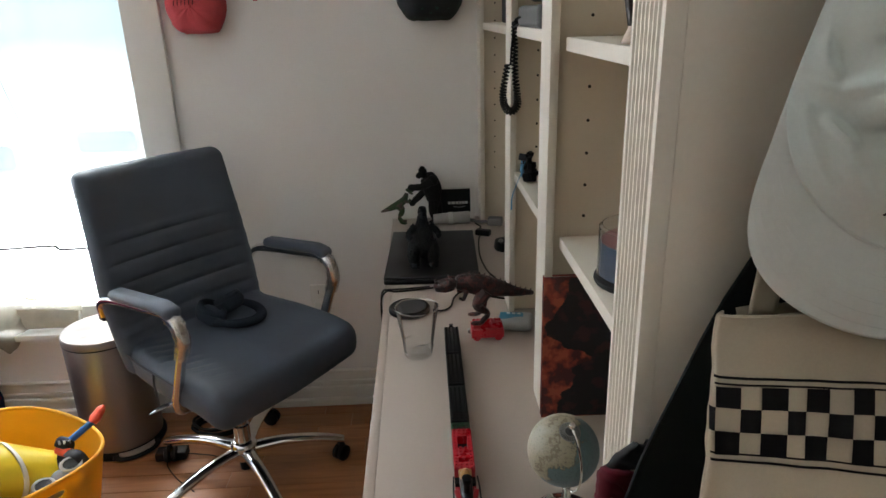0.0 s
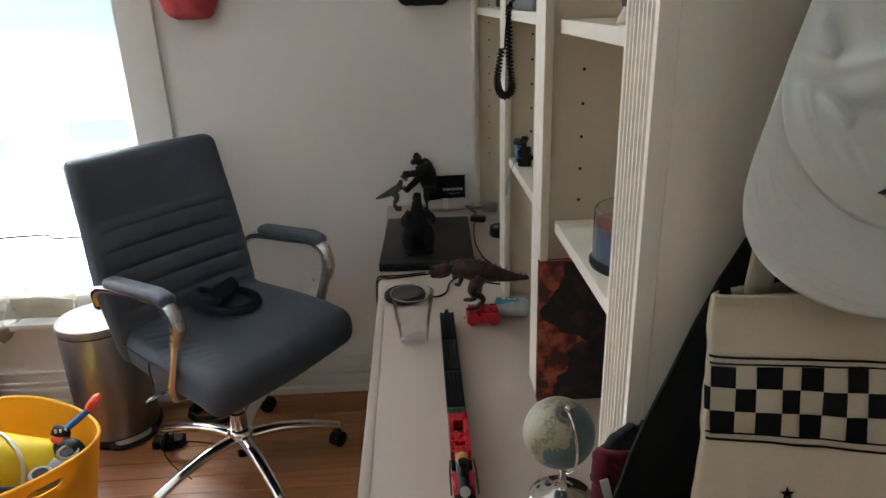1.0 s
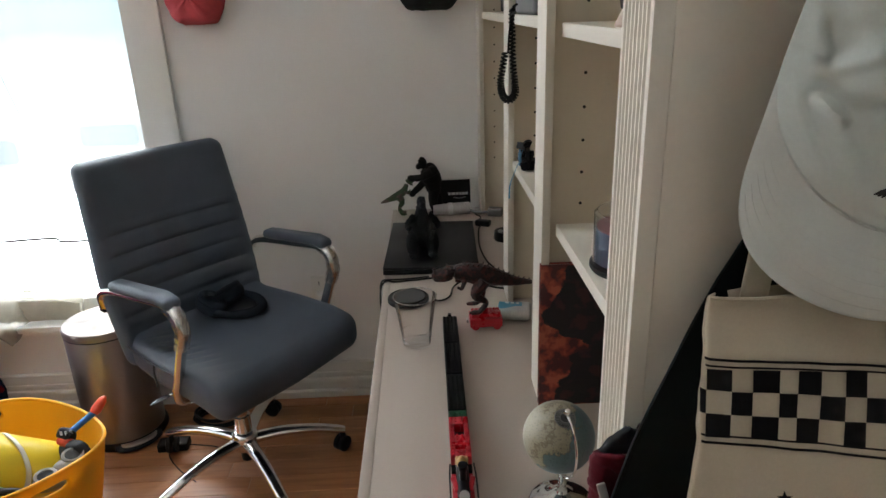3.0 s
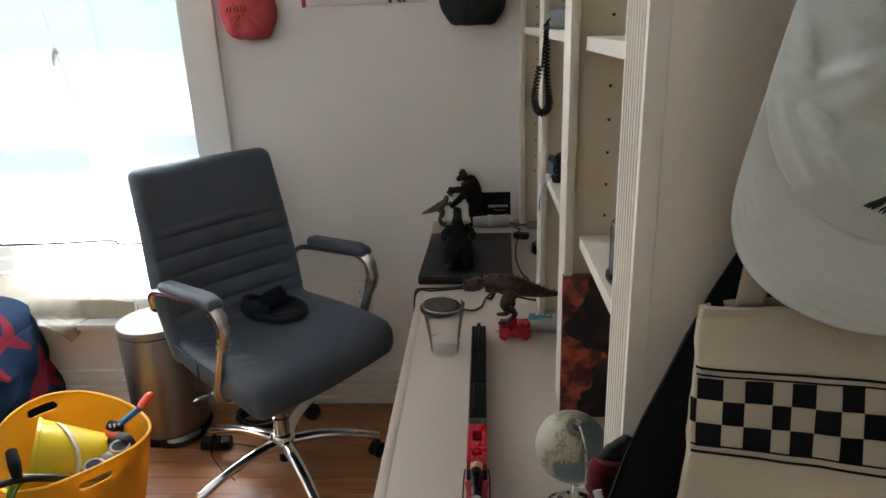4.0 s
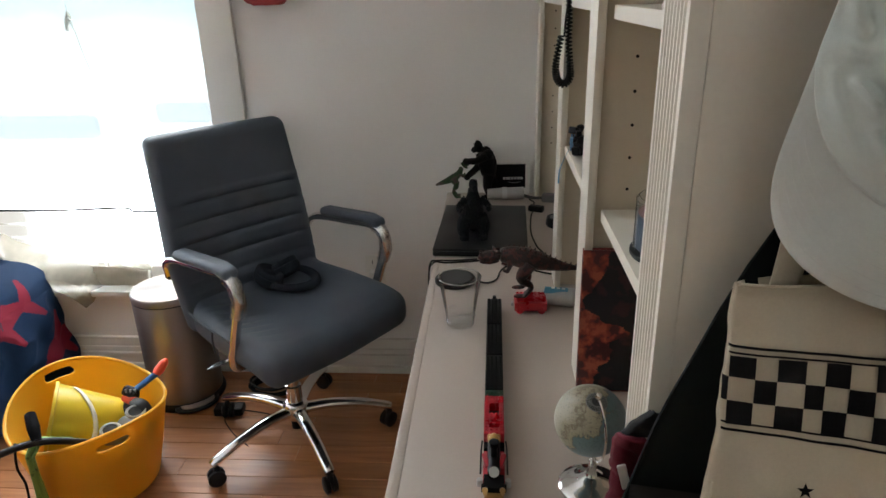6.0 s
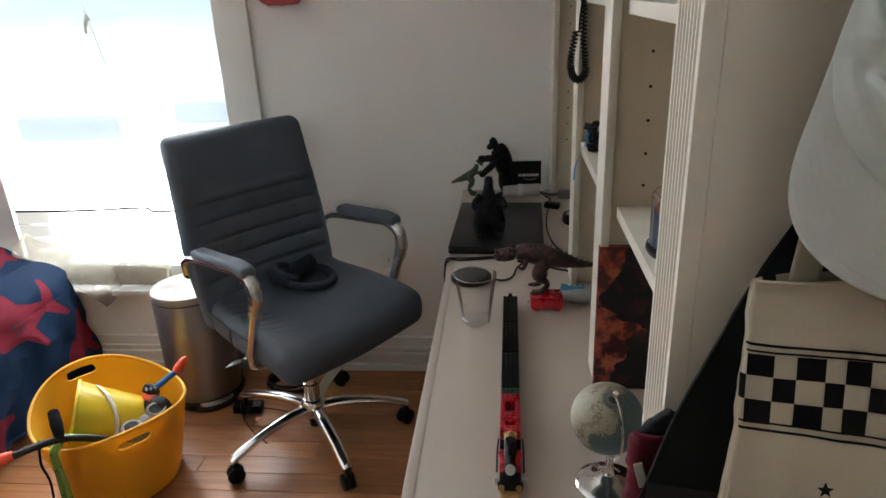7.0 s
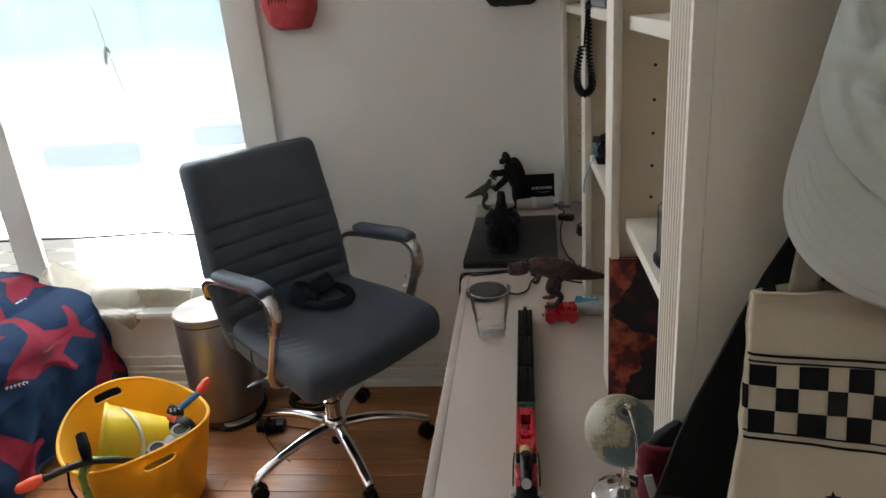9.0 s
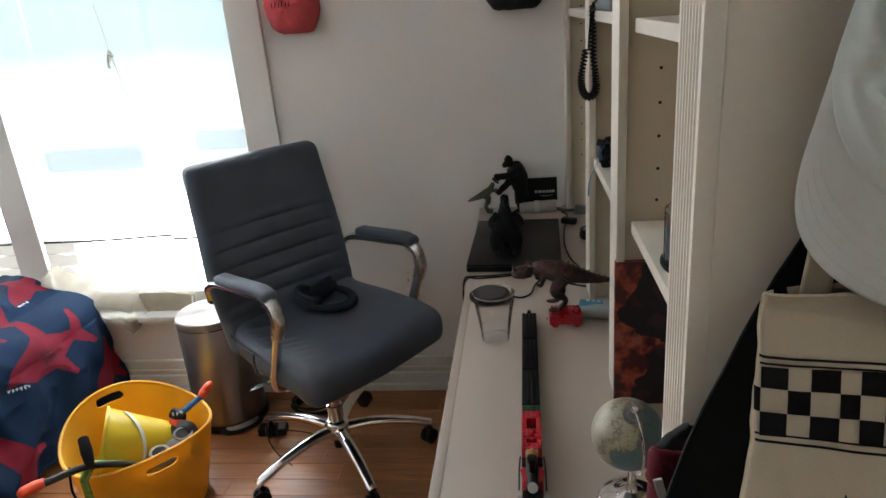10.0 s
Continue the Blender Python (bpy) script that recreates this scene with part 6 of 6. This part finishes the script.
for k in range(4):
    part("print_bar", box(-0.0035, 0.0035, -0.001, 0.001, -0.008, 0.008, 0, None, Matrix.Translation((-0.946 + 0.011 * k, 1.8375 + 0.006 * k, 0.273 - 0.002 * k)) @ cam_side @ Matrix.Rotation(radians(14), 4, "Y")), WINK, sn)
for k in range(3):
    part("print_bar", box(-0.003, 0.003, -0.001, 0.001, -0.006, 0.006, 0, None, Matrix.Translation((-0.953 + 0.011 * k, 1.8655 + 0.005 * k, 0.326 - 0.003 * k)) @ cam_side), WINK, sn)
gg = thing("swim_goggles", "grey and white diving mask lying in the tub", "goggles", pose(-0.016, 0.004, 0.006))
MG = mat("grey_silicone", (0.24, 0.25, 0.25), 0.4, 0, 0.3, 25, 200, 0.1)
part("mask_skirt", rbox((0.13, 0.075, 0.05), 0.022, (6, 5, 3), lambda x, y, z: (x, y + 0.8 * x * x, z + 0.006 * math.sin(70 * x)), None, Matrix.Translation((-0.925, 1.79, 0.228)) @ Matrix.Rotation(radians(24), 4, "Z") @ Matrix.Rotation(radians(30), 4, "X")), MG, gg)
for x, y, z in ((-0.935, 1.755, 0.254), (-0.882, 1.81, 0.28)):
    place = Matrix.Translation((x, y, z)) @ Matrix.Rotation(radians(24), 4, "Z") @ Matrix.Rotation(radians(38), 4, "X") @ Matrix.Diagonal((1.05, 0.75, 0.9, 1))
    lens_rim = part("lens_rim", lathe([(0.019, 0.0), (0.026, -0.003), (0.029, 0.002), (0.027, 0.008), (0.021, 0.009), (0.019, 0.005)], 28, None, place, False), mat("pale_mask_rim", (0.46, 0.47, 0.47), 0.4, 0, 0.2, 30, 200, 0.1), gg)
    part("lens", lathe([(0.0, 0.006), (0.0205, 0.006), (0.0205, 0.003), (0.0, 0.003)], 28, None, place), mat("smoky_lens", (0.05, 0.055, 0.055), 0.1), lens_rim)
part("strap", tube([(-1.0, 1.74, 0.25), (-1.02, 1.77, 0.265), (-0.99, 1.81, 0.27), (-0.93, 1.83, 0.265), (-0.88, 1.82, 0.25)], 0.008, 8, None, None, 8, 0.4), MG, gg)
s2 = thing("black_snorkel", "black snorkel with an orange tip hanging over the tub rim", "snorkel")
part("tube", tube([(-0.965, 1.715, 0.242), (-1.0, 1.675, 0.282), (-1.045, 1.622, 0.322), (-1.085, 1.585, 0.333), (-1.155, 1.54, 0.322)], 0.0098, 14), mat("charcoal_snorkel", (0.016, 0.017, 0.019), 0.55), s2)
part("tip", tube([(-1.15, 1.544, 0.326), (-1.17, 1.53, 0.322), (-1.195, 1.512, 0.317), (-1.205, 1.505, 0.314)], [0.012, 0.0165, 0.015, 0.006], 14), ORANGE, s2)
part("mouthpiece", tube([(-1.055, 1.605, 0.336), (-1.075, 1.63, 0.36), (-1.10, 1.66, 0.38)], [0.012, 0.016, 0.014], 12), NEOP, s2)
gs = thing("green_bag", "lime green mesh strap hanging over the tub rim", "strap")
LIME = blotch("lime_green_webbing", (0.25, 0.42, 0.10), [(0.12, 0.24, 0.06)], 60, 0.6, 0.7, 2.0)
lf = part("fold", sheet(12, 40, lambda u, v: (-1.076 + (0.046 - 0.02 * min(1.0, 2 * v)) * u - 0.058 * v + 0.012 * math.sin(math.pi * v), float(np.interp(v, (0, 0.25, 0.35, 0.5, 1), (1.70, 1.645, 1.612, 1.598, 1.642))) + 0.006 * math.sin(9 * u + 5 * v), float(np.interp(v, (0, 0.25, 0.35, 0.5, 1), (0.27, 0.312, 0.318, 0.29, 0.03))))), LIME, gs)
thick(lf, 0.006)
part("cord", tube([(-1.125, 1.61, 0.32), (-1.13, 1.60, 0.25), (-1.115, 1.595, 0.2), (-1.12, 1.595, 0.13)], 0.0035, 8), NEOP, gs)
part("cord_end", rbox((0.03, 0.02, 0.045), 0.006, (2, 2, 2), None, None, Matrix.Translation((-1.125, 1.596, 0.10))), mat("grey_cord_end", (0.3, 0.3, 0.29), 0.5), gs)

# ---- hanging on the bookcase end ----
PY = 0.7965
hook = tagged(part("hook", tube([(0.47, PY, 1.50), (0.47, PY - 0.03, 1.495), (0.47, PY - 0.045, 1.52)], 0.005, 8), CHROME), "chrome hook screwed to the bookcase end", "hook")
CANV = see_light(weave(mat("natural_cotton_canvas", (0.52, 0.44, 0.325), 0.9, 0, 0.12, 9, 350, 0.3), 1400, 0.35), (0.7, 0.6, 0.47), 0.1)
INK = weave(mat("black_screen_print", (0.007, 0.006, 0.007), 0.85, 0, 0.2, 20, 300, 0.2, 0, 0.15), 1400, 0.3)
tote = thing("tote_bag", "natural canvas tote bag printed with black checks and stars", "bag")


def tote_y(x, z):
    """The front cloth: soft hanging folds."""
    low = min(1.0, max(0.0, (1.2 - z) / 0.1))
    f = 0.0045 * noise.noise(Vector((x * 9, z * 3.5, 3.0))) + 0.0025 * noise.noise(Vector((x * 26 + z * 6, z * 12, 8.0)))
    dent = 0.006 * math.exp(-((x - 0.395 - 0.25 * (1.05 - z)) / 0.012) ** 2) * min(1.0, max(0.0, (1.06 - z) / 0.05))
    edge = max(0.0, (0.3645 - x) / 0.004)
    return 0.724 + f * (0.3 + 0.7 * low) - dent + 0.0022 * edge * edge


def tote_front(u, v, lift=0.0):
    x, z = 0.3605 + 0.2395 * u, 1.2145 - 0.4485 * v
    x2 = x + (0.0012 * math.sin(z * 38) + 0.003 * noise.noise(Vector((3.0, z * 9, 1.0))) + 0.0022 * noise.noise(Vector((6.0, z * 42, 2.0)))) * (1 - u) ** 3 + (float(np.interp(z, (0.9, 0.996, 1.036, 1.07, 1.152, 1.196, 1.2162), (0.329, 0.3375, 0.3435, 0.352, 0.36, 0.3617, 0.365))) - 0.3605) * (1 - u) ** 2
    return Vector((x2, tote_y(x, z) - lift, z - (0.004 * u + 0.002 * math.sin(9 * u)) * (1 - v) ** 4))


def tote_uv(x, z, lift):
    u, v = (x - 0.3605) / 0.2395, (1.2145 - z) / 0.4485
    for _ in range(3):
        u += (x - tote_front(u, v).x) / 0.2395
    return tote_front(u, v, lift)


thick(part("front_cloth", sheet(100, 130, tote_front), CANV, tote), 0.0016, 1)
thick(part("back_cloth", sheet(40, 60, lambda u, v: (0.386 + 0.2 * u, 0.757 - 0.006 * math.sin(u * 7) - 0.008 * v, 1.203 + 0.012 * min(1, 5 * u) - 0.44 * v - 0.006 * math.sin(u * 5))), CANV, tote), 0.0016, 1)


def side_point(u, v, lift=0.0):
    p = tote_front(0, v)
    return (p.x + 0.02 * u - lift, p.y + (0.750 - p.y) * u, p.z - 0.010 * u * (1 - v) ** 6)


thick(part("side_cloth", sheet(14, 80, side_point), CANV, tote), 0.0016, 1)
part("top_hem", tube([tuple(tote_front(k / 24, 0.0, 0.0008)) for k in range(25)], 0.0019, 6, None, None, 3), CANV, tote)
part("side_stitching", tube([tuple(tote_front(0.02, 0.45 + 0.55 * k / 20, 0.0006)) for k in range(21)], 0.0012, 6, None, None, 3), CANV, tote)
COLS = (0.3562, 0.3612, 0.3868, 0.4085, 0.4358, 0.4543, 0.477, 0.5022, 0.525, 0.548, 0.5705, 0.59)
ROWS = (1.1422, 1.1212, 1.0972, 1.0735)
DROP = (0.058, 0.09, 0.1, 0.112)


def check_point(i, j):
    """Corner of the printed grid: columns drift and rows sag across the bag."""
    x = COLS[i] - 0.0014 * j
    return x, ROWS[j] - DROP[j] * (COLS[i] - 0.361)


def check(i, j, shift=0.0):
    (xa, za), (xb, zb), (xc, zc), (xd, zd) = check_point(i, j), check_point(i + 1, j), check_point(i, j + 1), check_point(i + 1, j + 1)

    def pt(u, v):
        top = (xa + (xb - xa) * u, za + (zb - za) * u)
        low = (xc + (xd - xc) * u, zc + (zd - zc) * u)
        return tote_uv(top[0] + (low[0] - top[0]) * v, top[1] + (low[1] - top[1]) * v, 0.0023)
    return sheet(8, 8, pt)


for j in range(3):
    for i in range(len(COLS) - 1):
        if (i + j) % 2 == 1:
            part("printed_check", check(i, j), INK, tote)
for x0, z, d0, w in ((0.3603, 1.1535, 0.075, 0.0028), (0.3603, 1.1465, 0.075, 0.0021), (0.353, 1.077, 0.13, 0.0021), (0.353, 1.0702, 0.138, 0.0028)):
    part("printed_line", sheet(60, 2, lambda u, v: tote_uv(x0 + (0.587 - x0) * u, z - d0 * (0.587 - x0) * u - w * v, 0.0023)), INK, tote)


def star(x, z, r):
    b = bmesh.new()
    ring = []
    for k in range(10):
        q = r if k % 2 == 0 else r * 0.42
        a = math.pi / 2 + math.pi * k / 5
        ring.append(b.verts.new(tote_uv(x + q * math.cos(a), z + q * math.sin(a), 0.0025)))
    c = b.verts.new(tote_uv(x, z, 0.0025))
    for k in range(10):
        b.faces.new((c, ring[k], ring[(k + 1) % 10]))
    return b


for x, z in ((0.4376, 1.0043), (0.39, 0.94), (0.545, 0.95)):
    part("printed_star", star(x, z, 0.0085), INK, tote)


def settle(v):
    """The full bag leans away from the panel below its rim."""
    return Vector((0.3684 + 0.83 * (v.x - 0.3833), v.y - 0.0148 + 0.27 * (min(v.z, 1.2) - 1.1094), 1.1158 + 0.785 * (v.z - 1.1094)))


for ob in tote.children_recursive:
    for v in ob.data.vertices:
        v.co = settle(v.co)
for x0, x1 in ((0.388, 0.43), (0.52, 0.49)):
    thick(part("handle", sheet(6, 30, lambda u, v: (x0 + 0.024 * u + (x1 - x0) * v, 0.752 + 0.012 * math.sin(v * 3), 1.185 + 0.31 * v)), CANV, tote), 0.003)

# the pale cap
CAPM = see_light(weave(mat("washed_sage_cotton", (0.6, 0.61, 0.57), 0.85, 0, 0.12, 10, 300, 0.25), 1500, 0.3), (0.8, 0.84, 0.8), 0.2)
STITCH = mat("grey_stitching", (0.38, 0.395, 0.36), 0.9)
cap = thing("hat", "washed pale sage baseball hat hanging brim down", "hat")
CX, CZ = 0.486, 1.37


def junction(a):
    """The seam between crown and brim; a from 0 to pi along the lower half."""
    return CX - 0.0965 * math.cos(a), CZ + 0.008 - 0.116 * math.sin(a) ** 0.9


def brim_point(u, v, lift=0.0):
    a = math.pi * u
    x0, z0 = junction(a)
    x1, z1 = CX - math.cos(a) * (0.098 + 0.0375 * math.sin(a) ** 0.6), CZ + 0.006 - 0.186 * math.sin(a) ** 0.52
    x, z = x0 + (x1 - x0) * v, z0 + (z1 - z0) * v
    k = (x - CX) / 0.112
    y = 0.700 + 0.052 * k * k - 0.018 * math.sin(math.pi * v * 0.5) * math.sin(a) + 0.012 * math.sin(a) * v * v
    return Vector((x, y - lift, z))


# folds and hollows pressed into the soft crown, by x and z
FOLDS = (
    (((0.393, 1.3885), (0.412, 1.3835), (0.4295, 1.3966), (0.45, 1.406)), 0.007, 0.0045),
    (((0.3955, 1.369), (0.401, 1.349), (0.4097, 1.329), (0.419, 1.3105)), 0.008, 0.003),
    (((0.4079, 1.362), (0.4141, 1.3557), (0.4194, 1.348)), 0.008, 0.003),
    (((0.4217, 1.33), (0.4342, 1.312), (0.4411, 1.2987)), 0.006, 0.0035),
    (((0.3985, 1.417), (0.4035, 1.403), (0.407, 1.396)), 0.007, 0.0035),
)
HOLLOWS = ((0.416, 1.408, 0.02, 0.014, 0.010), (0.4035, 1.366, 0.006, 0.009, 0.004), (0.432, 1.357, 0.012, 0.009, 0.008))


def off_line(x, z, ax0, az0, ax1, az1):
    dx, dz = ax1 - ax0, az1 - az0
    f = min(1.0, max(0.0, ((x - ax0) * dx + (z - az0) * dz) / (dx * dx + dz * dz)))
    return math.hypot(x - ax0 - f * dx, z - az0 - f * dz)


def crown_point(u, v):
    a = math.pi * u
    x0, z0 = junction(a)
    y0 = brim_point(u, 0).y
    top = Vector((CX - 0.012, 0.745, 1.60))
    w = math.sin(v * math.pi / 2)
    p = Vector((x0, y0, z0)).lerp(top, v)
    k = (x0 - CX) / 0.0965
    p.x = CX + (x0 - CX) * math.cos(v * math.pi / 2) ** 0.35 * (1 - 0.24 * v) - 0.012 * v
    bulge = 0.05 * math.sin(math.pi * v) ** 1.05 * math.sqrt(max(0, 1 - 0.8 * k * k))
    dent = 0.010 * noise.noise(Vector((u * 5, v * 6, 2.0))) + 0.009 * noise.noise(Vector((u * 9 + v * 6, v * 9 - u * 4, 5.0)))
    crease = 0.002 * math.exp(-((v - 0.25 - 0.5 * abs(u - 0.35)) / 0.05) ** 2) - 0.003 * math.exp(-((u - 0.3 - 0.3 * v) / 0.03) ** 2)
    calm = math.sqrt(max(0.0, 1 - k * k))
    p.y -= bulge + (dent + crease) * min(1, 6 * v) * calm
    soft = min(1.0, 6 * v) * calm
    for line, height, width in FOLDS:
        d = min(off_line(p.x, p.z, *q, *r) for q, r in zip(line, line[1:]))
        p += Vector((-0.45, -0.89, 0)) * height * soft * math.exp(-(d / width) ** 2)
    for x, z, wx, wz, depth in HOLLOWS:
        p.y += depth * soft * math.exp(-((p.x - x) / wx) ** 2 - ((p.z - z) / wz) ** 2)
    return p


thick(part("brim", sheet(72, 26, brim_point), CAPM, cap), 0.004, 1)
CROWN = crumple(see_light(weave(mat("creased_sage_cotton", (0.56, 0.6, 0.56), 0.75, 0, 0.12, 10, 300, 0.25), 1500, 0.3), (0.8, 0.84, 0.8), 0.2), 11, 0.006)
thick(part("crown", sheet(150, 120, crown_point), CROWN, cap), 0.002, 1)
part("seam", tube([tuple(brim_point(0.02 + 0.96 * k / 24, 0.015, 0.0004)) for k in range(25)], 0.0011, 6, None, None, 3), CAPM, cap)
for j in range(5):
    part("stitch_line", tube([tuple(brim_point(0.10 + 0.8 * k / 24, 0.3 + 0.14 * j, -0.0001)) for k in range(25)], 0.0004, 5, None, None, 3), CAPM, cap)
MARK = (0.369, 0.07)
EMB = (mat("black_thread", (0.01, 0.01, 0.012), 0.6, 0, 0.3, 60, 500, 0.3), mat("pale_thread", (0.45, 0.47, 0.46), 0.7))
SEAMUV = ((0.145, 0.05), (0.2, 0.15), (0.256, 0.23), (0.288, 0.29), (0.33, 0.34), (0.40, 0.39))


def on_crown(f, lift=0.0, side=0.0):
    """A place along the stitched panel seam, f from 0 to 1."""
    k = [i / 5 for i in range(6)]
    u, v = float(np.interp(f, k, [q[0] for q in SEAMUV])), float(np.interp(f, k, [q[1] for q in SEAMUV]))
    return crown_point(u, max(0.004, v + side)) - Vector((0, lift, 0))


part("panel_seam", tube([tuple(on_crown(k / 40, 0.0005)) for k in range(41)], 0.0009, 6, None, None, 2), STITCH, cap)
for side in (-0.022, 0.022):
    stitches = bmesh.new()
    for k in range(26):
        tube([tuple(on_crown(0.08 + 0.9 * k / 26 + q, 0.0006, side)) for q in (0, 0.011, 0.022)], 0.0007, 5, stitches, None, 2)
    part("stitching", stitches, STITCH, cap)
for k in range(9):
    part("embroidered_mark", tube([tuple(crown_point(MARK[0] + 0.0085 * k + 0.045 * q, MARK[1] - 0.001 * k + (0.045 + 0.012 * min(k, 4)) * q) - Vector((0, 0.0012, 0))) for q in [i / 6 for i in range(7)]], [0.0008, 0.0024, 0.0024, 0.0014], 6, None, None, 3), EMB[k % 4 == 3], cap)
part("embroidered_edge", tube([tuple(crown_point(MARK[0] + 0.016 + 0.013 * i, MARK[1] - 0.021 + 0.002 * i) - Vector((0, 0.001, 0))) for i in range(8)], 0.0010, 6, None, None, 3), mat("ochre_thread", (0.4, 0.3, 0.12), 0.8), cap)
part("strap_end", tube([(0.352, 0.742, 1.451), (0.372, 0.742, 1.464), (0.40, 0.745, 1.475), (0.43, 0.75, 1.49)], [0.001, 0.004, 0.006, 0.007], 8, None, None, 8, 0.4), CAPM, cap)

# black and red bags
NYL = weave(mat("black_nylon", (0.006, 0.0085, 0.009), 0.75, 0, 0.3, 12, 300, 0.2, 0, 0.12), 1500, 0.2)
bb = thing("black_shoulder_bag", "black nylon shoulder bag hanging flat against the bookcase end", "bag")


def black_bag(u, v):
    z = 1.34 - 0.60 * v
    left = float(np.interp(z, (0.74, 0.80, 0.957, 1.037, 1.081, 1.157, 1.245, 1.34), (0.226, 0.245, 0.279, 0.301, 0.3155, 0.351, 0.396, 0.434)))
    right = float(np.interp(z, (0.74, 1.05, 1.19, 1.245, 1.34), (0.50, 0.47, 0.43, 0.427, 0.455)))
    x = left + (right - left) * u
    return (x, 0.768 - 0.02 * min(1, max(0, (1.2 - z) / 0.12)) - 0.003 * noise.noise(Vector((x * 14, z * 10, 1))), z)


thick(part("body", sheet(30, 60, black_bag), NYL, bb), 0.003)
part("piping", tube([tuple(Vector(black_bag(0, k / 20)) + Vector((0.001, -0.002, 0))) for k in range(21)], 0.0012, 6, None, None, 3), mat("black_edge_piping", (0.004, 0.0045, 0.0045), 0.8, 0, 0.2, 20, 300, 0.1, 0, 0.1), bb)
part("shoulder_strap", tube([(0.447, 0.77, 1.33), (0.462, 0.765, 1.42), (0.468, 0.762, 1.497)], 0.008, 8, None, None, 6, 0.3), NYL, bb)
part("cross_strap", sheet(30, 4, lambda u, v: (0.285 + 0.14 * u, 0.741 - 0.001 * u, 0.985 - 0.02 * u - 0.022 * v)), mat("black_webbing", (0.006, 0.006, 0.007), 0.8), bb)
rbg = thing("red_bag", "crumpled dark red bag with a black top hanging below", "bag")
MAROON = weave(mat("dark_red_nylon", (0.085, 0.005, 0.012), 0.7, 0, 0.3, 14, 300, 0.3, 0, 0.15), 1400, 0.2)


def red_body(u, v):
    z = 1.009 - 0.235 * v
    left = 0.281 + 0.004 * noise.noise(Vector((1.0, z * 34, 2.0))) + 0.003 * noise.noise(Vector((4.0, z * 90, 2.0)))
    x = left + (0.35 - left) * u
    fold = 0.006 * noise.noise(Vector((x * 30 + z * 18, z * 40, 5.0))) + 0.003 * noise.noise(Vector((x * 80, z * 110 + x * 60, 9.0)))
    return (x, 0.779 + 0.012 * (1 - min(1.0, u / 0.12)) ** 2 + fold, z + 0.004 * math.sin(u * 9) * (1 - v) ** 8)


def dark_top(u, v):
    left = float(np.interp(v, (0, 0.35, 0.8, 1), (0.281, 0.29, 0.303, 0.31)))
    x = left + (0.335 - left) * u
    fold = 0.004 * noise.noise(Vector((x * 60 + v * 2, v * 3, 5.0)))
    return (x, 0.783 + 0.008 * (1 - min(1.0, u / 0.15)) ** 2 + fold, 1.006 + 0.030 * v + 0.002 * math.sin(u * 14) * v)


thick(part("body", sheet(36, 90, red_body), MAROON, rbg), 0.006, -1)
thick(part("dark_top", sheet(30, 20, dark_top), weave(mat("charcoal_nylon", (0.016, 0.016, 0.018), 0.7, 0, 0.4, 20, 300, 0.3, 0, 0.2), 1400, 0.2), rbg, "charcoal nylon top"), 0.006, -1)
part("zip_pull", rbox((0.009, 0.003, 0.03), 0.0014, (2, 1, 2), None, None, Matrix.Translation((0.285, 0.766, 0.972)) @ Matrix.Rotation(radians(-15), 4, "Y")), mat("grey_zip_tape", (0.42, 0.41, 0.39), 0.5), rbg)

# ---- floor boards ----
floor = thing("floor", "glossy reddish oak strip floor boards", "floor", kind="structure")
part("subfloor", box(X0 - 0.15, X1 + 0.15, Y0 - 0.15, WY + 0.16, -0.06, -0.0125, 0), FLOORM, floor, "", False)
rng = random.Random(5)
board_mesh = {}
far = bmesh.new()


def board(length):
    own = box(-length / 2, length / 2, -0.0396, 0.0396, -0.012, 0.0, 0)
    bmesh.ops.bevel(own, geom=[e for e in own.edges if all(v.co.z > -0.001 for v in e.verts)], offset=0.0012, segments=1, affect="EDGES")
    return own


row = 0
y = WY - 0.0425
while y > Y0:
    x = X0 - rng.random() * 0.8
    while x < X1:
        length = rng.choice((0.5, 0.7, 0.9, 1.1))
        cx = x + length / 2
        a, b = max(x, X0 - 0.1), min(x + length, X1 + 0.1)
        if y > 1.35 and b > -1.9 and a < 0.2 and x + length < X1 + 0.1:
            if length not in board_mesh:
                own = board(length - 0.001)
                me = bpy.data.meshes.new("floor_board")
                own.to_mesh(me)
                own.free()
                me.materials.append(FLOORM)
                board_mesh[length] = me
            ob = new("floor_board", board_mesh[length])
            ob.location, ob.parent = (cx, y, 0), floor
        elif b > a + 0.02:
            merge(far, board(b - a - 0.001), Matrix.Translation(((a + b) / 2, y, 0)))
        x += length
    y -= 0.0805
    row += 1
part("far_boards", far, FLOORM, floor, "", False)["kind"] = "stuff"
